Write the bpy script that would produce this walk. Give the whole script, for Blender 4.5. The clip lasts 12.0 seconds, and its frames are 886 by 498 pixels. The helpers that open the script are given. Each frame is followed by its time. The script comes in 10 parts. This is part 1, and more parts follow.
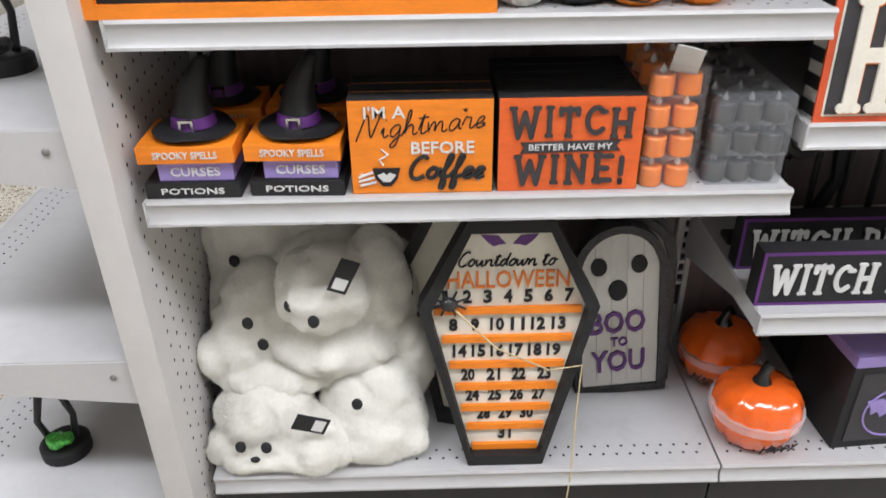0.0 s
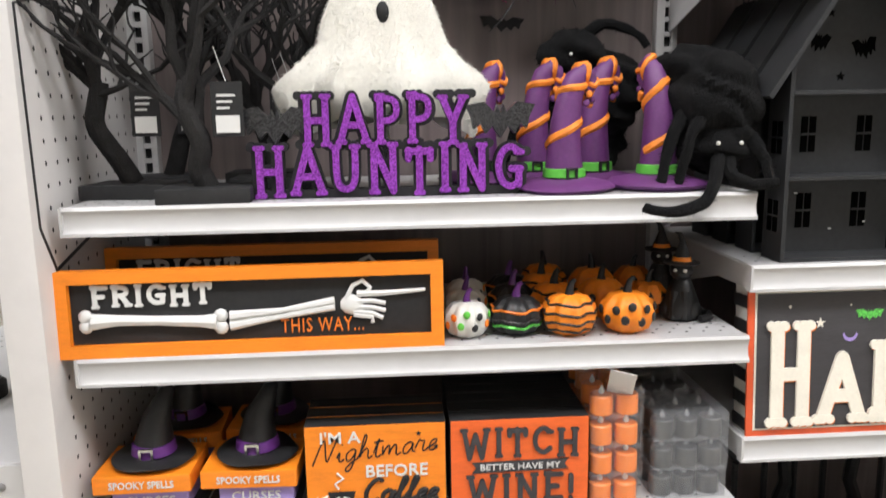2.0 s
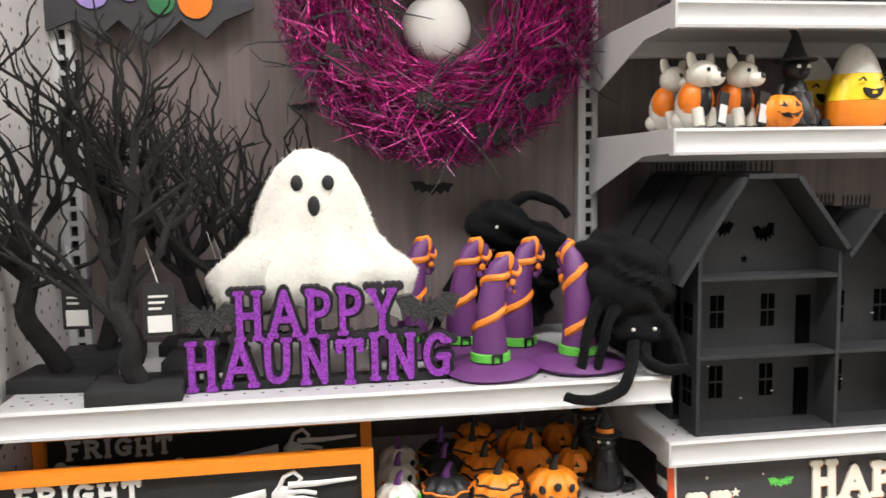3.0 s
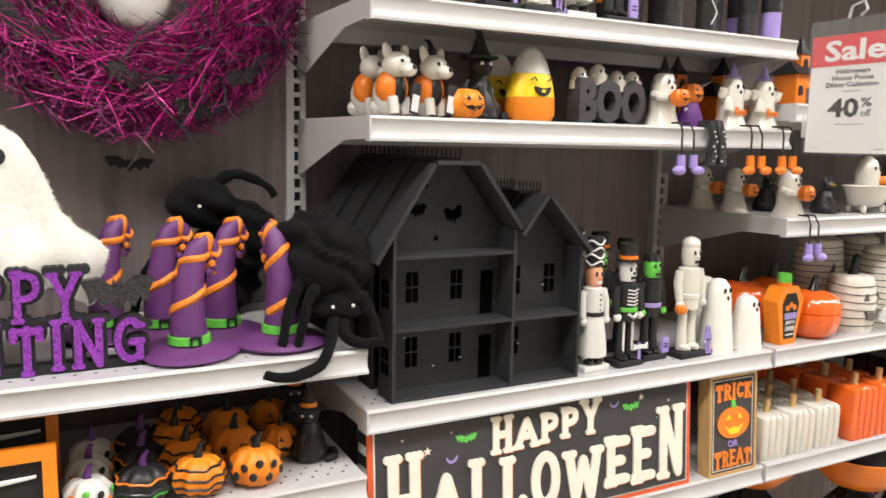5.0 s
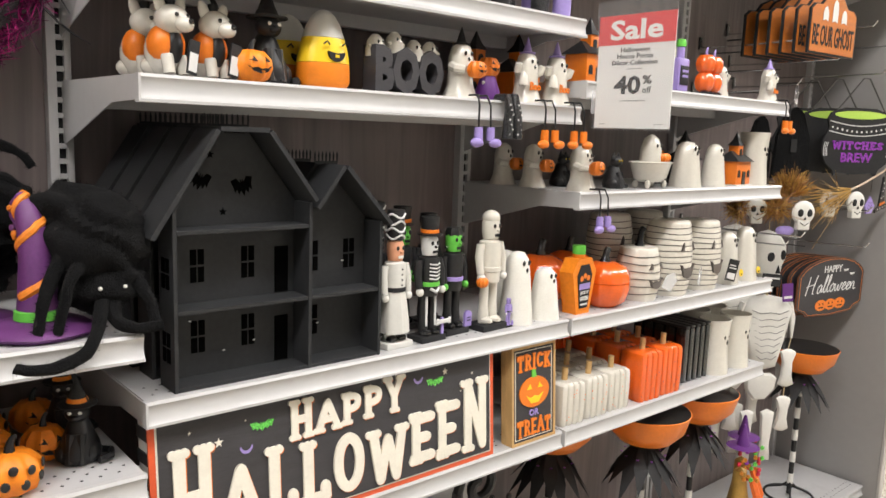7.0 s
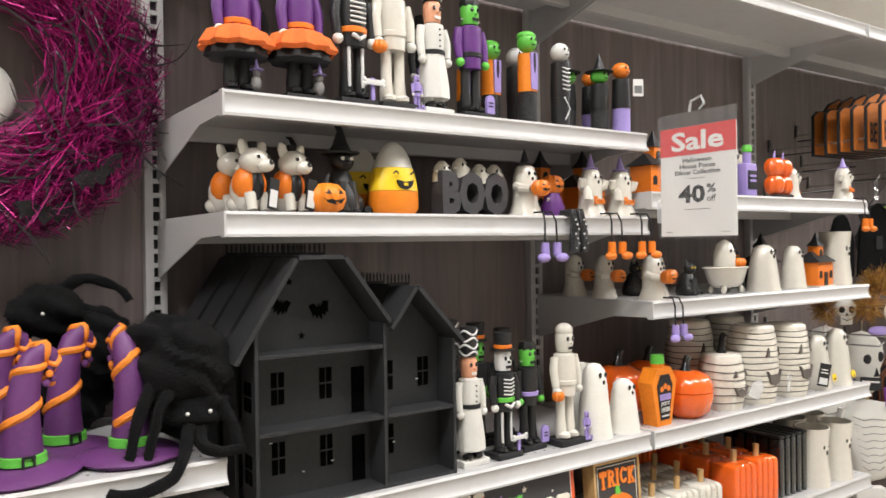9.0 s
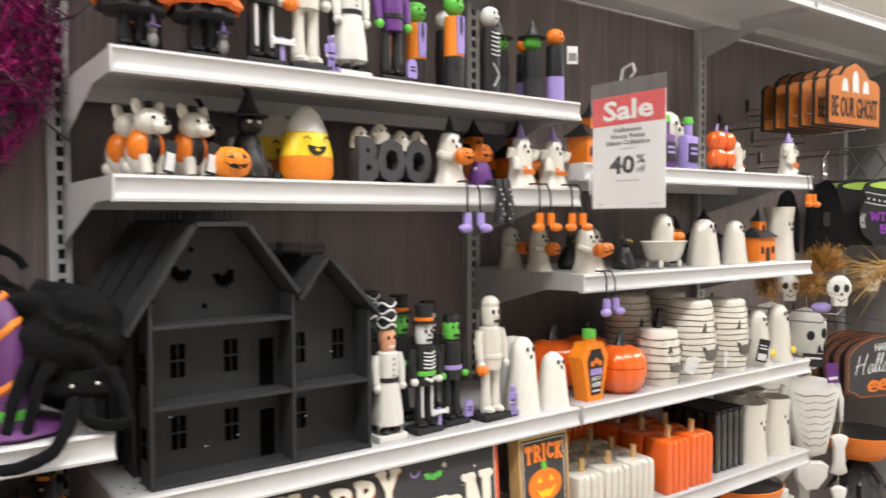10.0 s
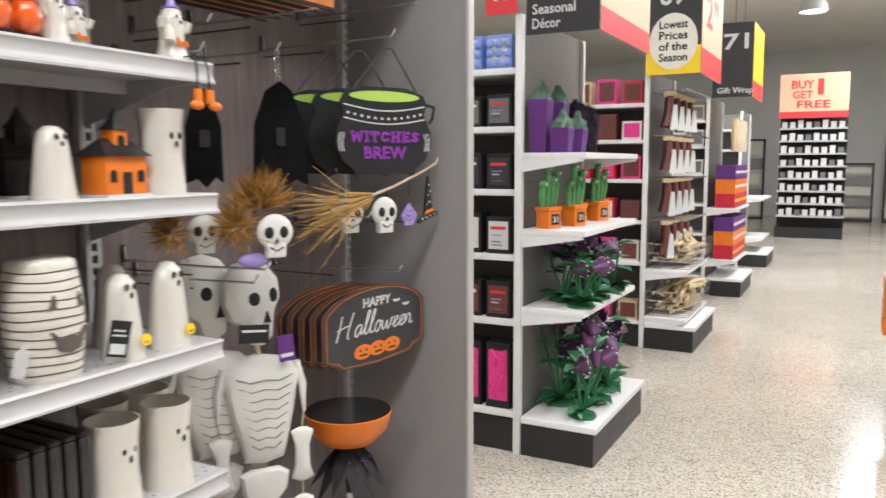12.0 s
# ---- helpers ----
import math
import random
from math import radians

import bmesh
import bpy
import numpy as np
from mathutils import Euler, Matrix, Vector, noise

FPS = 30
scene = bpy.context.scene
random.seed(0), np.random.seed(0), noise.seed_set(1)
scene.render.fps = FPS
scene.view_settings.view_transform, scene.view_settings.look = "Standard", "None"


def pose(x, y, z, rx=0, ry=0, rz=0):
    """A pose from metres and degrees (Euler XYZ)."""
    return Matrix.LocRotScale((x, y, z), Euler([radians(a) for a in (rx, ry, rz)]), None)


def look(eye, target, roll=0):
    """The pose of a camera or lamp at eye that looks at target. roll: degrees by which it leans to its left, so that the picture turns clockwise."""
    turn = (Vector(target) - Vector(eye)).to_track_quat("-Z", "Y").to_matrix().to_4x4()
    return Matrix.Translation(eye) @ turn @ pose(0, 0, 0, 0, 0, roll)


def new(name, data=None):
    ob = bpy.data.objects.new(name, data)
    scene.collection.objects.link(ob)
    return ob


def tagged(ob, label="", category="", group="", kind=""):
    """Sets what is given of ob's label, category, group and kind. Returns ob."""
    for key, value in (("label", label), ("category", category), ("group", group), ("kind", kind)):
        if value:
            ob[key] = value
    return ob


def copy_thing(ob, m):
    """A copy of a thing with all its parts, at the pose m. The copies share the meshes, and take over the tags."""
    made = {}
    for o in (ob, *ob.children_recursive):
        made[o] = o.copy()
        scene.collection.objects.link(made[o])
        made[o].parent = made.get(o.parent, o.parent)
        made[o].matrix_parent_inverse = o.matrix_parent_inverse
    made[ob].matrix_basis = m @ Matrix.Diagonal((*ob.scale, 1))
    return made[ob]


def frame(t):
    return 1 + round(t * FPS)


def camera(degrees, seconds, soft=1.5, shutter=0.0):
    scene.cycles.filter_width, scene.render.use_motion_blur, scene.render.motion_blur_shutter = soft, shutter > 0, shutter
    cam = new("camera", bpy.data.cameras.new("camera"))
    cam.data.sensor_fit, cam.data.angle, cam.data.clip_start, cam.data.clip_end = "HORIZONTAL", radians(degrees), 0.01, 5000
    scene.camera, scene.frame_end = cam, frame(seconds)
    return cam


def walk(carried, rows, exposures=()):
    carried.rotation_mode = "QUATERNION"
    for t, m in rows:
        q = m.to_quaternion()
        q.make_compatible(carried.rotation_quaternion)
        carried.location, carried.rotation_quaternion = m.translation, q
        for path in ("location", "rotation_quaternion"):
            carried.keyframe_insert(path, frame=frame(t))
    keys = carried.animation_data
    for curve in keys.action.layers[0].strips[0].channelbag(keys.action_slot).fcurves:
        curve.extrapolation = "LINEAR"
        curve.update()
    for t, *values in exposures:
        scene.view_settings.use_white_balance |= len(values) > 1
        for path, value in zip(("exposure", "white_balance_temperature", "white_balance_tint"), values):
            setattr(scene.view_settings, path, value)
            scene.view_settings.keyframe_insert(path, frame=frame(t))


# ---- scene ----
# A shop aisle of seasonal shelving: four 0.914 m bays along x, shelf fronts at y = 0, backs at y = 0.385.
cam = camera(60.03, 12.0, soft=1.5, shutter=0.25)
PATH = [
    (0, 0.4027, -0.9744, 1.2483, -1.254, -30.821, 0.634),
    (0.5, 0.4051, -0.9872, 1.2741, -2.122, -25.728, 0.124),
    (1, 0.4083, -0.9974, 1.3069, -2.631, -19.566, -0.062),
    (1.5, 0.4125, -1.0057, 1.3154, -3.185, -14.777, 0.397),
    (2, 0.4248, -1.0117, 1.3279, -3.812, -10.312, 0.961),
    (2.5, 0.4403, -1.0191, 1.4135, -4.531, -6.375, 1.227),
    (3, 0.4504, -1.0265, 1.5119, -7.877, -6.083, 1.005),
    (5, 0.4929, -1.0638, 1.5256, -27.216, -8.061, -1.210),
    (5.5, 0.5034, -1.0563, 1.4993, -30.971, -9.397, -1.362),
    (6, 0.5326, -1.0483, 1.4923, -35.297, -10.295, -1.889),
    (6.5, 0.5561, -1.0418, 1.4916, -40.090, -10.000, -2.396),
    (8.5, 0.5472, -1.0616, 1.5167, -39.829, -1.748, -0.021),
    (9, 0.5508, -1.0792, 1.5076, -34.689, -0.316, 0.789),
    (9.5, 0.5543, -1.0642, 1.5258, -33.334, -1.370, 0.884),
]
LATE = [
    (10, (0.663, -1.106, 1.495), (1.844, 0.506, 1.421), -0.2),
    (10.5, (0.901, -1.129, 1.475), (2.236, 0.356, 1.354), 0.1),
    (11, (1.12, -1.122, 1.468), (2.613, 0.196, 1.289), 0.6),
    (11.5, (1.391, -1.044, 1.457), (3.038, 0.072, 1.252), 0.5),
    (12, (1.689, -1.033, 1.434), (3.44, -0.092, 1.211), -0.2),
]

walk(cam, [(t, pose(x, y, z, 90 + pitch, roll, yaw)) for t, x, y, z, yaw, pitch, roll in PATH] + [(t, look(eye, target, roll)) for t, eye, target, roll in LATE],
     exposures=[(0.0, -0.14, 5950, 10), (1.5, -0.03, 6150, 10), (3.0, 0.16, 6350, 10), (5.0, 0.1, 6550, 10), (8.5, -0.05, 6450, 10), (10.0, 0.04, 6400, 10), (12.0, -0.14, 6150, 10)])

# ---------------------------------------------------------------- light
BAY = 0.914
world = bpy.data.worlds.new("store_air")
world.use_nodes = True
world.node_tree.nodes["Background"].inputs[0].default_value = (0.9, 0.93, 1.0, 1)
world.node_tree.nodes["Background"].inputs[1].default_value = 0.05
scene.world = world
CEIL = 4.3


def area_lamp(x, y, power, sx, sy):
    data = bpy.data.lights.new("ceiling_lamp", "AREA")
    data.shape, data.size, data.size_y, data.energy = "RECTANGLE", sx, sy, power
    data.color = (1.0, 0.972, 0.955)
    ob = new("ceiling_lamp", data)
    ob.location = (x, y, CEIL - 0.07)
    return ob


LAMPS = [(-2.2, -1.6), (1.0, -1.6), (4.2, -2.3), (7.6, -1.6), (-2.2, 2.6), (4.4, 2.6), (11.5, -1.6), (16.0, -1.6), (11.5, 3.0)]
for lx, ly in LAMPS:
    area_lamp(lx, ly, 195 if lx > 11 else 98, 2.4, 0.6)

# ---------------------------------------------------------------- materials


def nodes_of(m):
    m.use_nodes = True
    t = m.node_tree
    return t, t.nodes["Principled BSDF"]


def mat(name, col, rough=0.5, metal=0.0, var=0.12, scale=14.0, bump=0.0, bscale=120.0, coat=0.0, stretch=(1, 1, 1), dirt=0.0, sheen=0.0, rvar=0.08, island=0.0):
    """A painted, moulded or woven surface with two scales of variation, fine relief and uneven gloss."""
    m = bpy.data.materials.new(name)
    t, p = nodes_of(m)
    n, l = t.nodes, t.links
    tc = n.new("ShaderNodeTexCoord")
    mp = n.new("ShaderNodeMapping")
    mp.inputs["Scale"].default_value = stretch
    l.new(tc.outputs["Object"], mp.inputs[0])
    big, small = n.new("ShaderNodeTexNoise"), n.new("ShaderNodeTexNoise")
    big.inputs["Scale"].default_value, small.inputs["Scale"].default_value = scale, scale * 9
    big.inputs["Detail"].default_value, small.inputs["Detail"].default_value = 4, 6
    l.new(mp.outputs[0], big.inputs[0])
    l.new(mp.outputs[0], small.inputs[0])
    mixn = n.new("ShaderNodeMix")
    mixn.data_type = "FLOAT"
    mixn.inputs[0].default_value = 0.45
    l.new(big.outputs[0], mixn.inputs[2])
    l.new(small.outputs[0], mixn.inputs[3])
    ramp = n.new("ShaderNodeMapRange")
    ramp.inputs[1].default_value, ramp.inputs[2].default_value = 0.3, 0.7
    ramp.inputs[3].default_value, ramp.inputs[4].default_value = 1 - var, 1 + var
    l.new(mixn.outputs[0], ramp.inputs[0])
    mul = n.new("ShaderNodeMix")
    mul.data_type, mul.blend_type = "RGBA", "MULTIPLY"
    mul.inputs[0].default_value = 1
    mul.inputs[6].default_value = (*col, 1)
    l.new(ramp.outputs[0], mul.inputs[7])
    out = mul.outputs[2]
    if dirt:
        spots = n.new("ShaderNodeTexNoise")
        spots.inputs["Scale"].default_value, spots.inputs["Detail"].default_value = scale * 2.3, 8
        l.new(tc.outputs["Object"], spots.inputs[0])
        cut = n.new("ShaderNodeMapRange")
        cut.inputs[1].default_value, cut.inputs[2].default_value, cut.inputs[4].default_value = 0.58, 0.75, dirt
        l.new(spots.outputs[0], cut.inputs[0])
        dm = n.new("ShaderNodeMix")
        dm.data_type = "RGBA"
        dm.inputs[7].default_value = (col[0] * 0.45, col[1] * 0.42, col[2] * 0.4, 1)
        l.new(cut.outputs[0], dm.inputs[0])
        l.new(out, dm.inputs[6])
        out = dm.outputs[2]
    if island:
        geo = n.new("ShaderNodeNewGeometry")
        ir = n.new("ShaderNodeMapRange")
        ir.inputs[3].default_value, ir.inputs[4].default_value = 1 - island, 1 + island
        l.new(geo.outputs["Random Per Island"], ir.inputs[0])
        im = n.new("ShaderNodeMix")
        im.data_type, im.blend_type = "RGBA", "MULTIPLY"
        im.inputs[0].default_value = 1
        l.new(out, im.inputs[6])
        l.new(ir.outputs[0], im.inputs[7])
        out = im.outputs[2]
    l.new(out, p.inputs["Base Color"])
    rr = n.new("ShaderNodeMapRange")
    rr.inputs[3].default_value, rr.inputs[4].default_value = max(rough - rvar, 0.02), min(rough + rvar, 1)
    l.new(big.outputs[0], rr.inputs[0])
    l.new(rr.outputs[0], p.inputs["Roughness"])
    p.inputs["Metallic"].default_value = metal
    p.inputs["Coat Weight"].default_value = coat
    p.inputs["Coat Roughness"].default_value = 0.08
    p.inputs["Sheen Weight"].default_value = sheen
    if bump:
        bn = n.new("ShaderNodeTexNoise")
        bn.inputs["Scale"].default_value, bn.inputs["Detail"].default_value = bscale, 4
        l.new(mp.outputs[0], bn.inputs[0])
        bp = n.new("ShaderNodeBump")
        bp.inputs["Strength"].default_value, bp.inputs["Distance"].default_value = bump, 0.004
        l.new(bn.outputs[0], bp.inputs["Height"])
        l.new(bp.outputs[0], p.inputs["Normal"])
    return m


def glitter(name, col):
    """Paint full of tiny bright flakes."""
    m = bpy.data.materials.new(name)
    t, p = nodes_of(m)
    n, l = t.nodes, t.links
    tc, vor = n.new("ShaderNodeTexCoord"), n.new("ShaderNodeTexVoronoi")
    vor.inputs["Scale"].default_value = 700
    l.new(tc.outputs["Object"], vor.inputs[0])
    r = n.new("ShaderNodeValToRGB")
    r.color_ramp.elements[0].color = (*[c * 0.45 for c in col], 1)
    r.color_ramp.elements[1].color = (*[min(c * 1.5 + 0.06, 1) for c in col], 1)
    sep = n.new("ShaderNodeSeparateColor")
    l.new(vor.outputs["Color"], sep.inputs[0])
    l.new(sep.outputs[0], r.inputs[0])
    l.new(r.outputs[0], p.inputs["Base Color"])
    bp = n.new("ShaderNodeBump")
    bp.inputs["Strength"].default_value, bp.inputs["Distance"].default_value = 0.8, 0.002
    l.new(sep.outputs[1], bp.inputs["Height"])
    l.new(bp.outputs[0], p.inputs["Normal"])
    p.inputs["Roughness"].default_value, p.inputs["Metallic"].default_value = 0.28, 0.45
    return m


def clear(name, col=(1, 1, 1), rough=0.03, alpha=0.15):
    """Thin clear plastic film or wall."""
    m = bpy.data.materials.new(name)
    t, p = nodes_of(m)
    p.inputs["Base Color"].default_value = (*col, 1)
    p.inputs["Roughness"].default_value = rough
    p.inputs["Alpha"].default_value = alpha
    return m


def glow(name, col, strength):
    m = bpy.data.materials.new(name)
    t, p = nodes_of(m)
    p.inputs["Emission Color"].default_value = (*col, 1)
    p.inputs["Emission Strength"].default_value = strength
    return m


def terrazzo():
    m = bpy.data.materials.new("terrazzo")
    t, p = nodes_of(m)
    n, l = t.nodes, t.links
    tc = n.new("ShaderNodeTexCoord")
    vor = n.new("ShaderNodeTexVoronoi")
    vor.inputs["Scale"].default_value = 160
    l.new(tc.outputs["Object"], vor.inputs[0])
    sep = n.new("ShaderNodeSeparateColor")
    l.new(vor.outputs["Color"], sep.inputs[0])
    r = n.new("ShaderNodeValToRGB")
    e = r.color_ramp.elements
    e[0].position, e[0].color = 0.0, (0.20, 0.155, 0.11, 1)
    e[1].position, e[1].color = 0.12, (0.46, 0.41, 0.33, 1)
    for pos, c in ((0.3, (0.58, 0.54, 0.46, 1)), (0.75, (0.66, 0.63, 0.56, 1)), (0.92, (0.40, 0.34, 0.26, 1))):
        el = e.new(pos)
        el.color = c
    r.color_ramp.interpolation = "CONSTANT"
    l.new(sep.outputs[0], r.inputs[0])
    cloud = n.new("ShaderNodeTexNoise")
    cloud.inputs["Scale"].default_value, cloud.inputs["Detail"].default_value = 1.3, 5
    l.new(tc.outputs["Object"], cloud.inputs[0])
    mr = n.new("ShaderNodeMapRange")
    mr.inputs[3].default_value, mr.inputs[4].default_value = 0.82, 1.12
    l.new(cloud.outputs[0], mr.inputs[0])
    mul = n.new("ShaderNodeMix")
    mul.data_type, mul.blend_type = "RGBA", "MULTIPLY"
    mul.inputs[0].default_value = 1
    l.new(r.outputs[0], mul.inputs[6])
    l.new(mr.outputs[0], mul.inputs[7])
    l.new(mul.outputs[2], p.inputs["Base Color"])
    rr = n.new("ShaderNodeMapRange")
    rr.inputs[3].default_value, rr.inputs[4].default_value = 0.12, 0.22
    l.new(cloud.outputs[0], rr.inputs[0])
    l.new(rr.outputs[0], p.inputs["Roughness"])
    return m


def woodgrain(name, dark, light):
    """Dark panel with upright grain."""
    m = bpy.data.materials.new(name)
    t, p = nodes_of(m)
    n, l = t.nodes, t.links
    tc, mp = n.new("ShaderNodeTexCoord"), n.new("ShaderNodeMapping")
    mp.inputs["Scale"].default_value = (28, 28, 1.7)
    l.new(tc.outputs["Object"], mp.inputs[0])
    a, b = n.new("ShaderNodeTexNoise"), n.new("ShaderNodeTexNoise")
    a.inputs["Scale"].default_value, a.inputs["Detail"].default_value, a.inputs["Distortion"].default_value = 1.0, 8, 1.2
    b.inputs["Scale"].default_value, b.inputs["Detail"].default_value = 2.2, 5
    l.new(mp.outputs[0], a.inputs[0])
    l.new(tc.outputs["Object"], b.inputs[0])
    mx = n.new("ShaderNodeMix")
    mx.data_type = "FLOAT"
    mx.inputs[0].default_value = 0.35
    l.new(a.outputs[0], mx.inputs[2])
    l.new(b.outputs[0], mx.inputs[3])
    r = n.new("ShaderNodeValToRGB")
    r.color_ramp.elements[0].position, r.color_ramp.elements[0].color = 0.34, (*dark, 1)
    r.color_ramp.elements[1].position, r.color_ramp.elements[1].color = 0.66, (*light, 1)
    l.new(mx.outputs[0], r.inputs[0])
    l.new(r.outputs[0], p.inputs["Base Color"])
    p.inputs["Roughness"].default_value = 0.42
    return m


WHITE = mat("white_enamel", (0.50, 0.495, 0.495), 0.32, var=0.04, scale=5, dirt=0.12, bump=0.03, bscale=300)
GONDWHITE = mat("bright_white_enamel", (0.80, 0.795, 0.79), 0.35, var=0.04, scale=5, dirt=0.15)
SHELFTOP = mat("shelf_top_enamel", (0.49, 0.485, 0.49), 0.38, var=0.05, scale=6, dirt=0.2)
BRACKET = mat("bracket_enamel", (0.53, 0.525, 0.525), 0.4, var=0.04, scale=8, dirt=0.1)
# near-black without gloss: shade inside the house's openings, put in as colour
VOID = mat("cut_out_shade", (0.003, 0.003, 0.003), 0.9)
HOLE = mat("hole_dark", (0.03, 0.03, 0.03), 0.8)
BACK = woodgrain("back_panel_grain", (0.126, 0.102, 0.099), (0.240, 0.197, 0.190))
GREYPANEL = mat("grey_laminate", (0.29, 0.28, 0.275), 0.45, var=0.05, scale=3, bump=0.04, bscale=500)
PANELTRIM = mat("panel_edge_trim", (0.46, 0.44, 0.42), 0.4, var=0.03, scale=5)
PEG = mat("pegboard_enamel", (0.62, 0.60, 0.59), 0.45, var=0.05, scale=4, dirt=0.1)
KICK = mat("kick_black", (0.018, 0.018, 0.019), 0.45, var=0.2, scale=6, dirt=0.3)
DARKSTEEL = mat("grey_steel_back", (0.20, 0.19, 0.185), 0.5, var=0.08, scale=3)
FLOORM = terrazzo()
CEILM = mat("ceiling_tile_paint", (0.84, 0.81, 0.76), 0.8, var=0.05, scale=2)
WALLM = mat("wall_paint", (0.72, 0.73, 0.72), 0.7, var=0.05, scale=1.5)
BLACK = mat("black_paint", (0.016, 0.016, 0.017), 0.42, var=0.25, scale=20, bump=0.05)
BLACKMATT = mat("black_matt_board", (0.020, 0.020, 0.021), 0.62, var=0.3, scale=12, bump=0.08, bscale=200)
BLACKGLOSS = mat("black_glaze", (0.012, 0.012, 0.013), 0.16, var=0.2, scale=20, coat=0.5)
BLACKPLUSH = mat("black_plush", (0.006, 0.006, 0.0065), 0.95, var=0.6, scale=60, bump=1.0, bscale=500, sheen=0.03)
ORANGE = mat("orange_paint", (0.80, 0.20, 0.015), 0.38, var=0.1, scale=16, bump=0.05)
ORANGEWOOD = mat("orange_stained_wood", (0.85, 0.24, 0.01), 0.5, var=0.14, scale=18, stretch=(1, 6, 6), bump=0.1)
ORANGEGLAZE = mat("orange_glaze", (0.84, 0.13, 0.012), 0.14, var=0.1, scale=22, coat=0.6)
ORANGEFELT = mat("orange_cloth", (0.80, 0.16, 0.03), 0.85, var=0.2, scale=40, bump=0.4, bscale=700)
YELLOW = mat("yellow_paint", (0.88, 0.60, 0.02), 0.35, var=0.06, scale=14)
CREAM = mat("cream_glaze", (0.66, 0.63, 0.56), 0.2, var=0.06, scale=16, coat=0.4)
WHITEPAINT = mat("white_paint", (0.66, 0.65, 0.61), 0.45, var=0.06, scale=20, bump=0.06)
IVORY = mat("ivory_board", (0.78, 0.74, 0.64), 0.55, var=0.08, scale=25, bump=0.1)
FUR = mat("cream_plush", (0.82, 0.80, 0.73), 0.95, var=0.10, scale=18, bump=0.55, bscale=900, sheen=0.4)
PURPLE = mat("purple_paint", (0.115, 0.026, 0.19), 0.45, var=0.15, scale=18, bump=0.05)
LILAC = mat("lilac_paint", (0.33, 0.25, 0.58), 0.45, var=0.1, scale=20)
HATPURPLE = mat("plum_purple_resin", (0.12, 0.032, 0.145), 0.5, var=0.18, scale=22, bump=0.1)
HATORANGE = mat("orange_glitter_paint", (0.82, 0.24, 0.02), 0.5, var=0.3, scale=90, bump=0.3, bscale=900)
GREEN = mat("green_paint", (0.12, 0.50, 0.06), 0.42, var=0.12, scale=20)
PURPLEGLIT = glitter("purple_glitter", (0.30, 0.03, 0.48))
ORANGEGLIT = glitter("orange_glitter", (0.85, 0.25, 0.01))
GREENGLIT = glitter("green_glitter", (0.12, 0.62, 0.08))
BLACKGLIT = glitter("black_glitter", (0.02, 0.02, 0.022))
MAGENTA = mat("magenta_tinsel", (0.46, 0.018, 0.20), 0.3, metal=0.35, var=0.35, scale=30, island=0.6)
DARKTINSEL = mat("dark_purple_tinsel", (0.12, 0.008, 0.065), 0.4, metal=0.2, var=0.4, scale=30, island=0.6)
GOLDTINSEL = mat("straw_gold", (0.46, 0.27, 0.06), 0.5, metal=0.2, var=0.3, scale=30, island=0.5)
WOODSTICK = mat("bare_wood", (0.52, 0.32, 0.13), 0.6, var=0.2, scale=30, stretch=(4, 4, 1), bump=0.15)
PAPER = mat("white_card", (0.66, 0.66, 0.65), 0.6, var=0.02, scale=10)
INK = mat("black_ink", (0.02, 0.02, 0.022), 0.6)
GREYINK = mat("grey_ink", (0.16, 0.16, 0.16), 0.6)
REDINK = mat("red_ink", (0.72, 0.045, 0.05), 0.5, var=0.03)
PLASTIC = clear("clear_plastic", (0.95, 0.97, 1.0), 0.06, 0.06)
HAZE = clear("frosted_wrap", (0.85, 0.87, 0.9), 0.18, 0.3)
SMOKE = clear("smoky_wrap", (0.45, 0.46, 0.48), 0.1, 0.22)
HOUSEBLACK = mat("house_black_paint", (0.027, 0.028, 0.030), 0.55, var=0.2, scale=14, bump=0.06, bscale=220)
CHROME = mat("bright_wire", (0.62, 0.62, 0.62), 0.22, metal=1.0, var=0.1)
DARKWIRE = mat("dark_wire", (0.12, 0.115, 0.11), 0.35, metal=0.9, var=0.2)
SKIN = mat("painted_peach", (0.72, 0.34, 0.20), 0.4, var=0.06)
RED = mat("red_print", (0.60, 0.02, 0.05), 0.45, var=0.1)
PINK = mat("pink_print", (0.80, 0.05, 0.28), 0.45, var=0.2, scale=40)
BROWN = mat("brown_plastic", (0.15, 0.045, 0.035), 0.5, var=0.3, scale=30)
DRYWOOD = mat("dry_branch", (0.46, 0.36, 0.27), 0.7, var=0.2, scale=30, stretch=(1, 4, 4), bump=0.15)
BEIGE = mat("beige_rope", (0.60, 0.48, 0.28), 0.7, var=0.25, scale=40, bump=0.3)
BLACKPLUSH.node_tree.nodes["Principled BSDF"].inputs["Specular IOR Level"].default_value = 0.1
HOUSEBLACK.node_tree.nodes["Principled BSDF"].inputs["Specular IOR Level"].default_value = 0.3
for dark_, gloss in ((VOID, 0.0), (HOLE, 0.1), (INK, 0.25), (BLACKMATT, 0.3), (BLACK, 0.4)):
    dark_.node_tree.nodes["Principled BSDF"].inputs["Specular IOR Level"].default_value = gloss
SALEPAPER = mat("bright_print_paper", (0.84, 0.84, 0.83), 0.5, var=0.01, scale=8)
TREEBLACK = mat("flocked_black_twig", (0.022, 0.021, 0.021), 0.85, var=0.4, scale=60, bump=0.5, bscale=350)
TREEBLACK.node_tree.nodes["Principled BSDF"].inputs["Specular IOR Level"].default_value = 0.15
RUSTWOOD = mat("rust_stained_wood", (0.50, 0.15, 0.02), 0.5, var=0.2, scale=18, stretch=(1, 6, 6), bump=0.1)
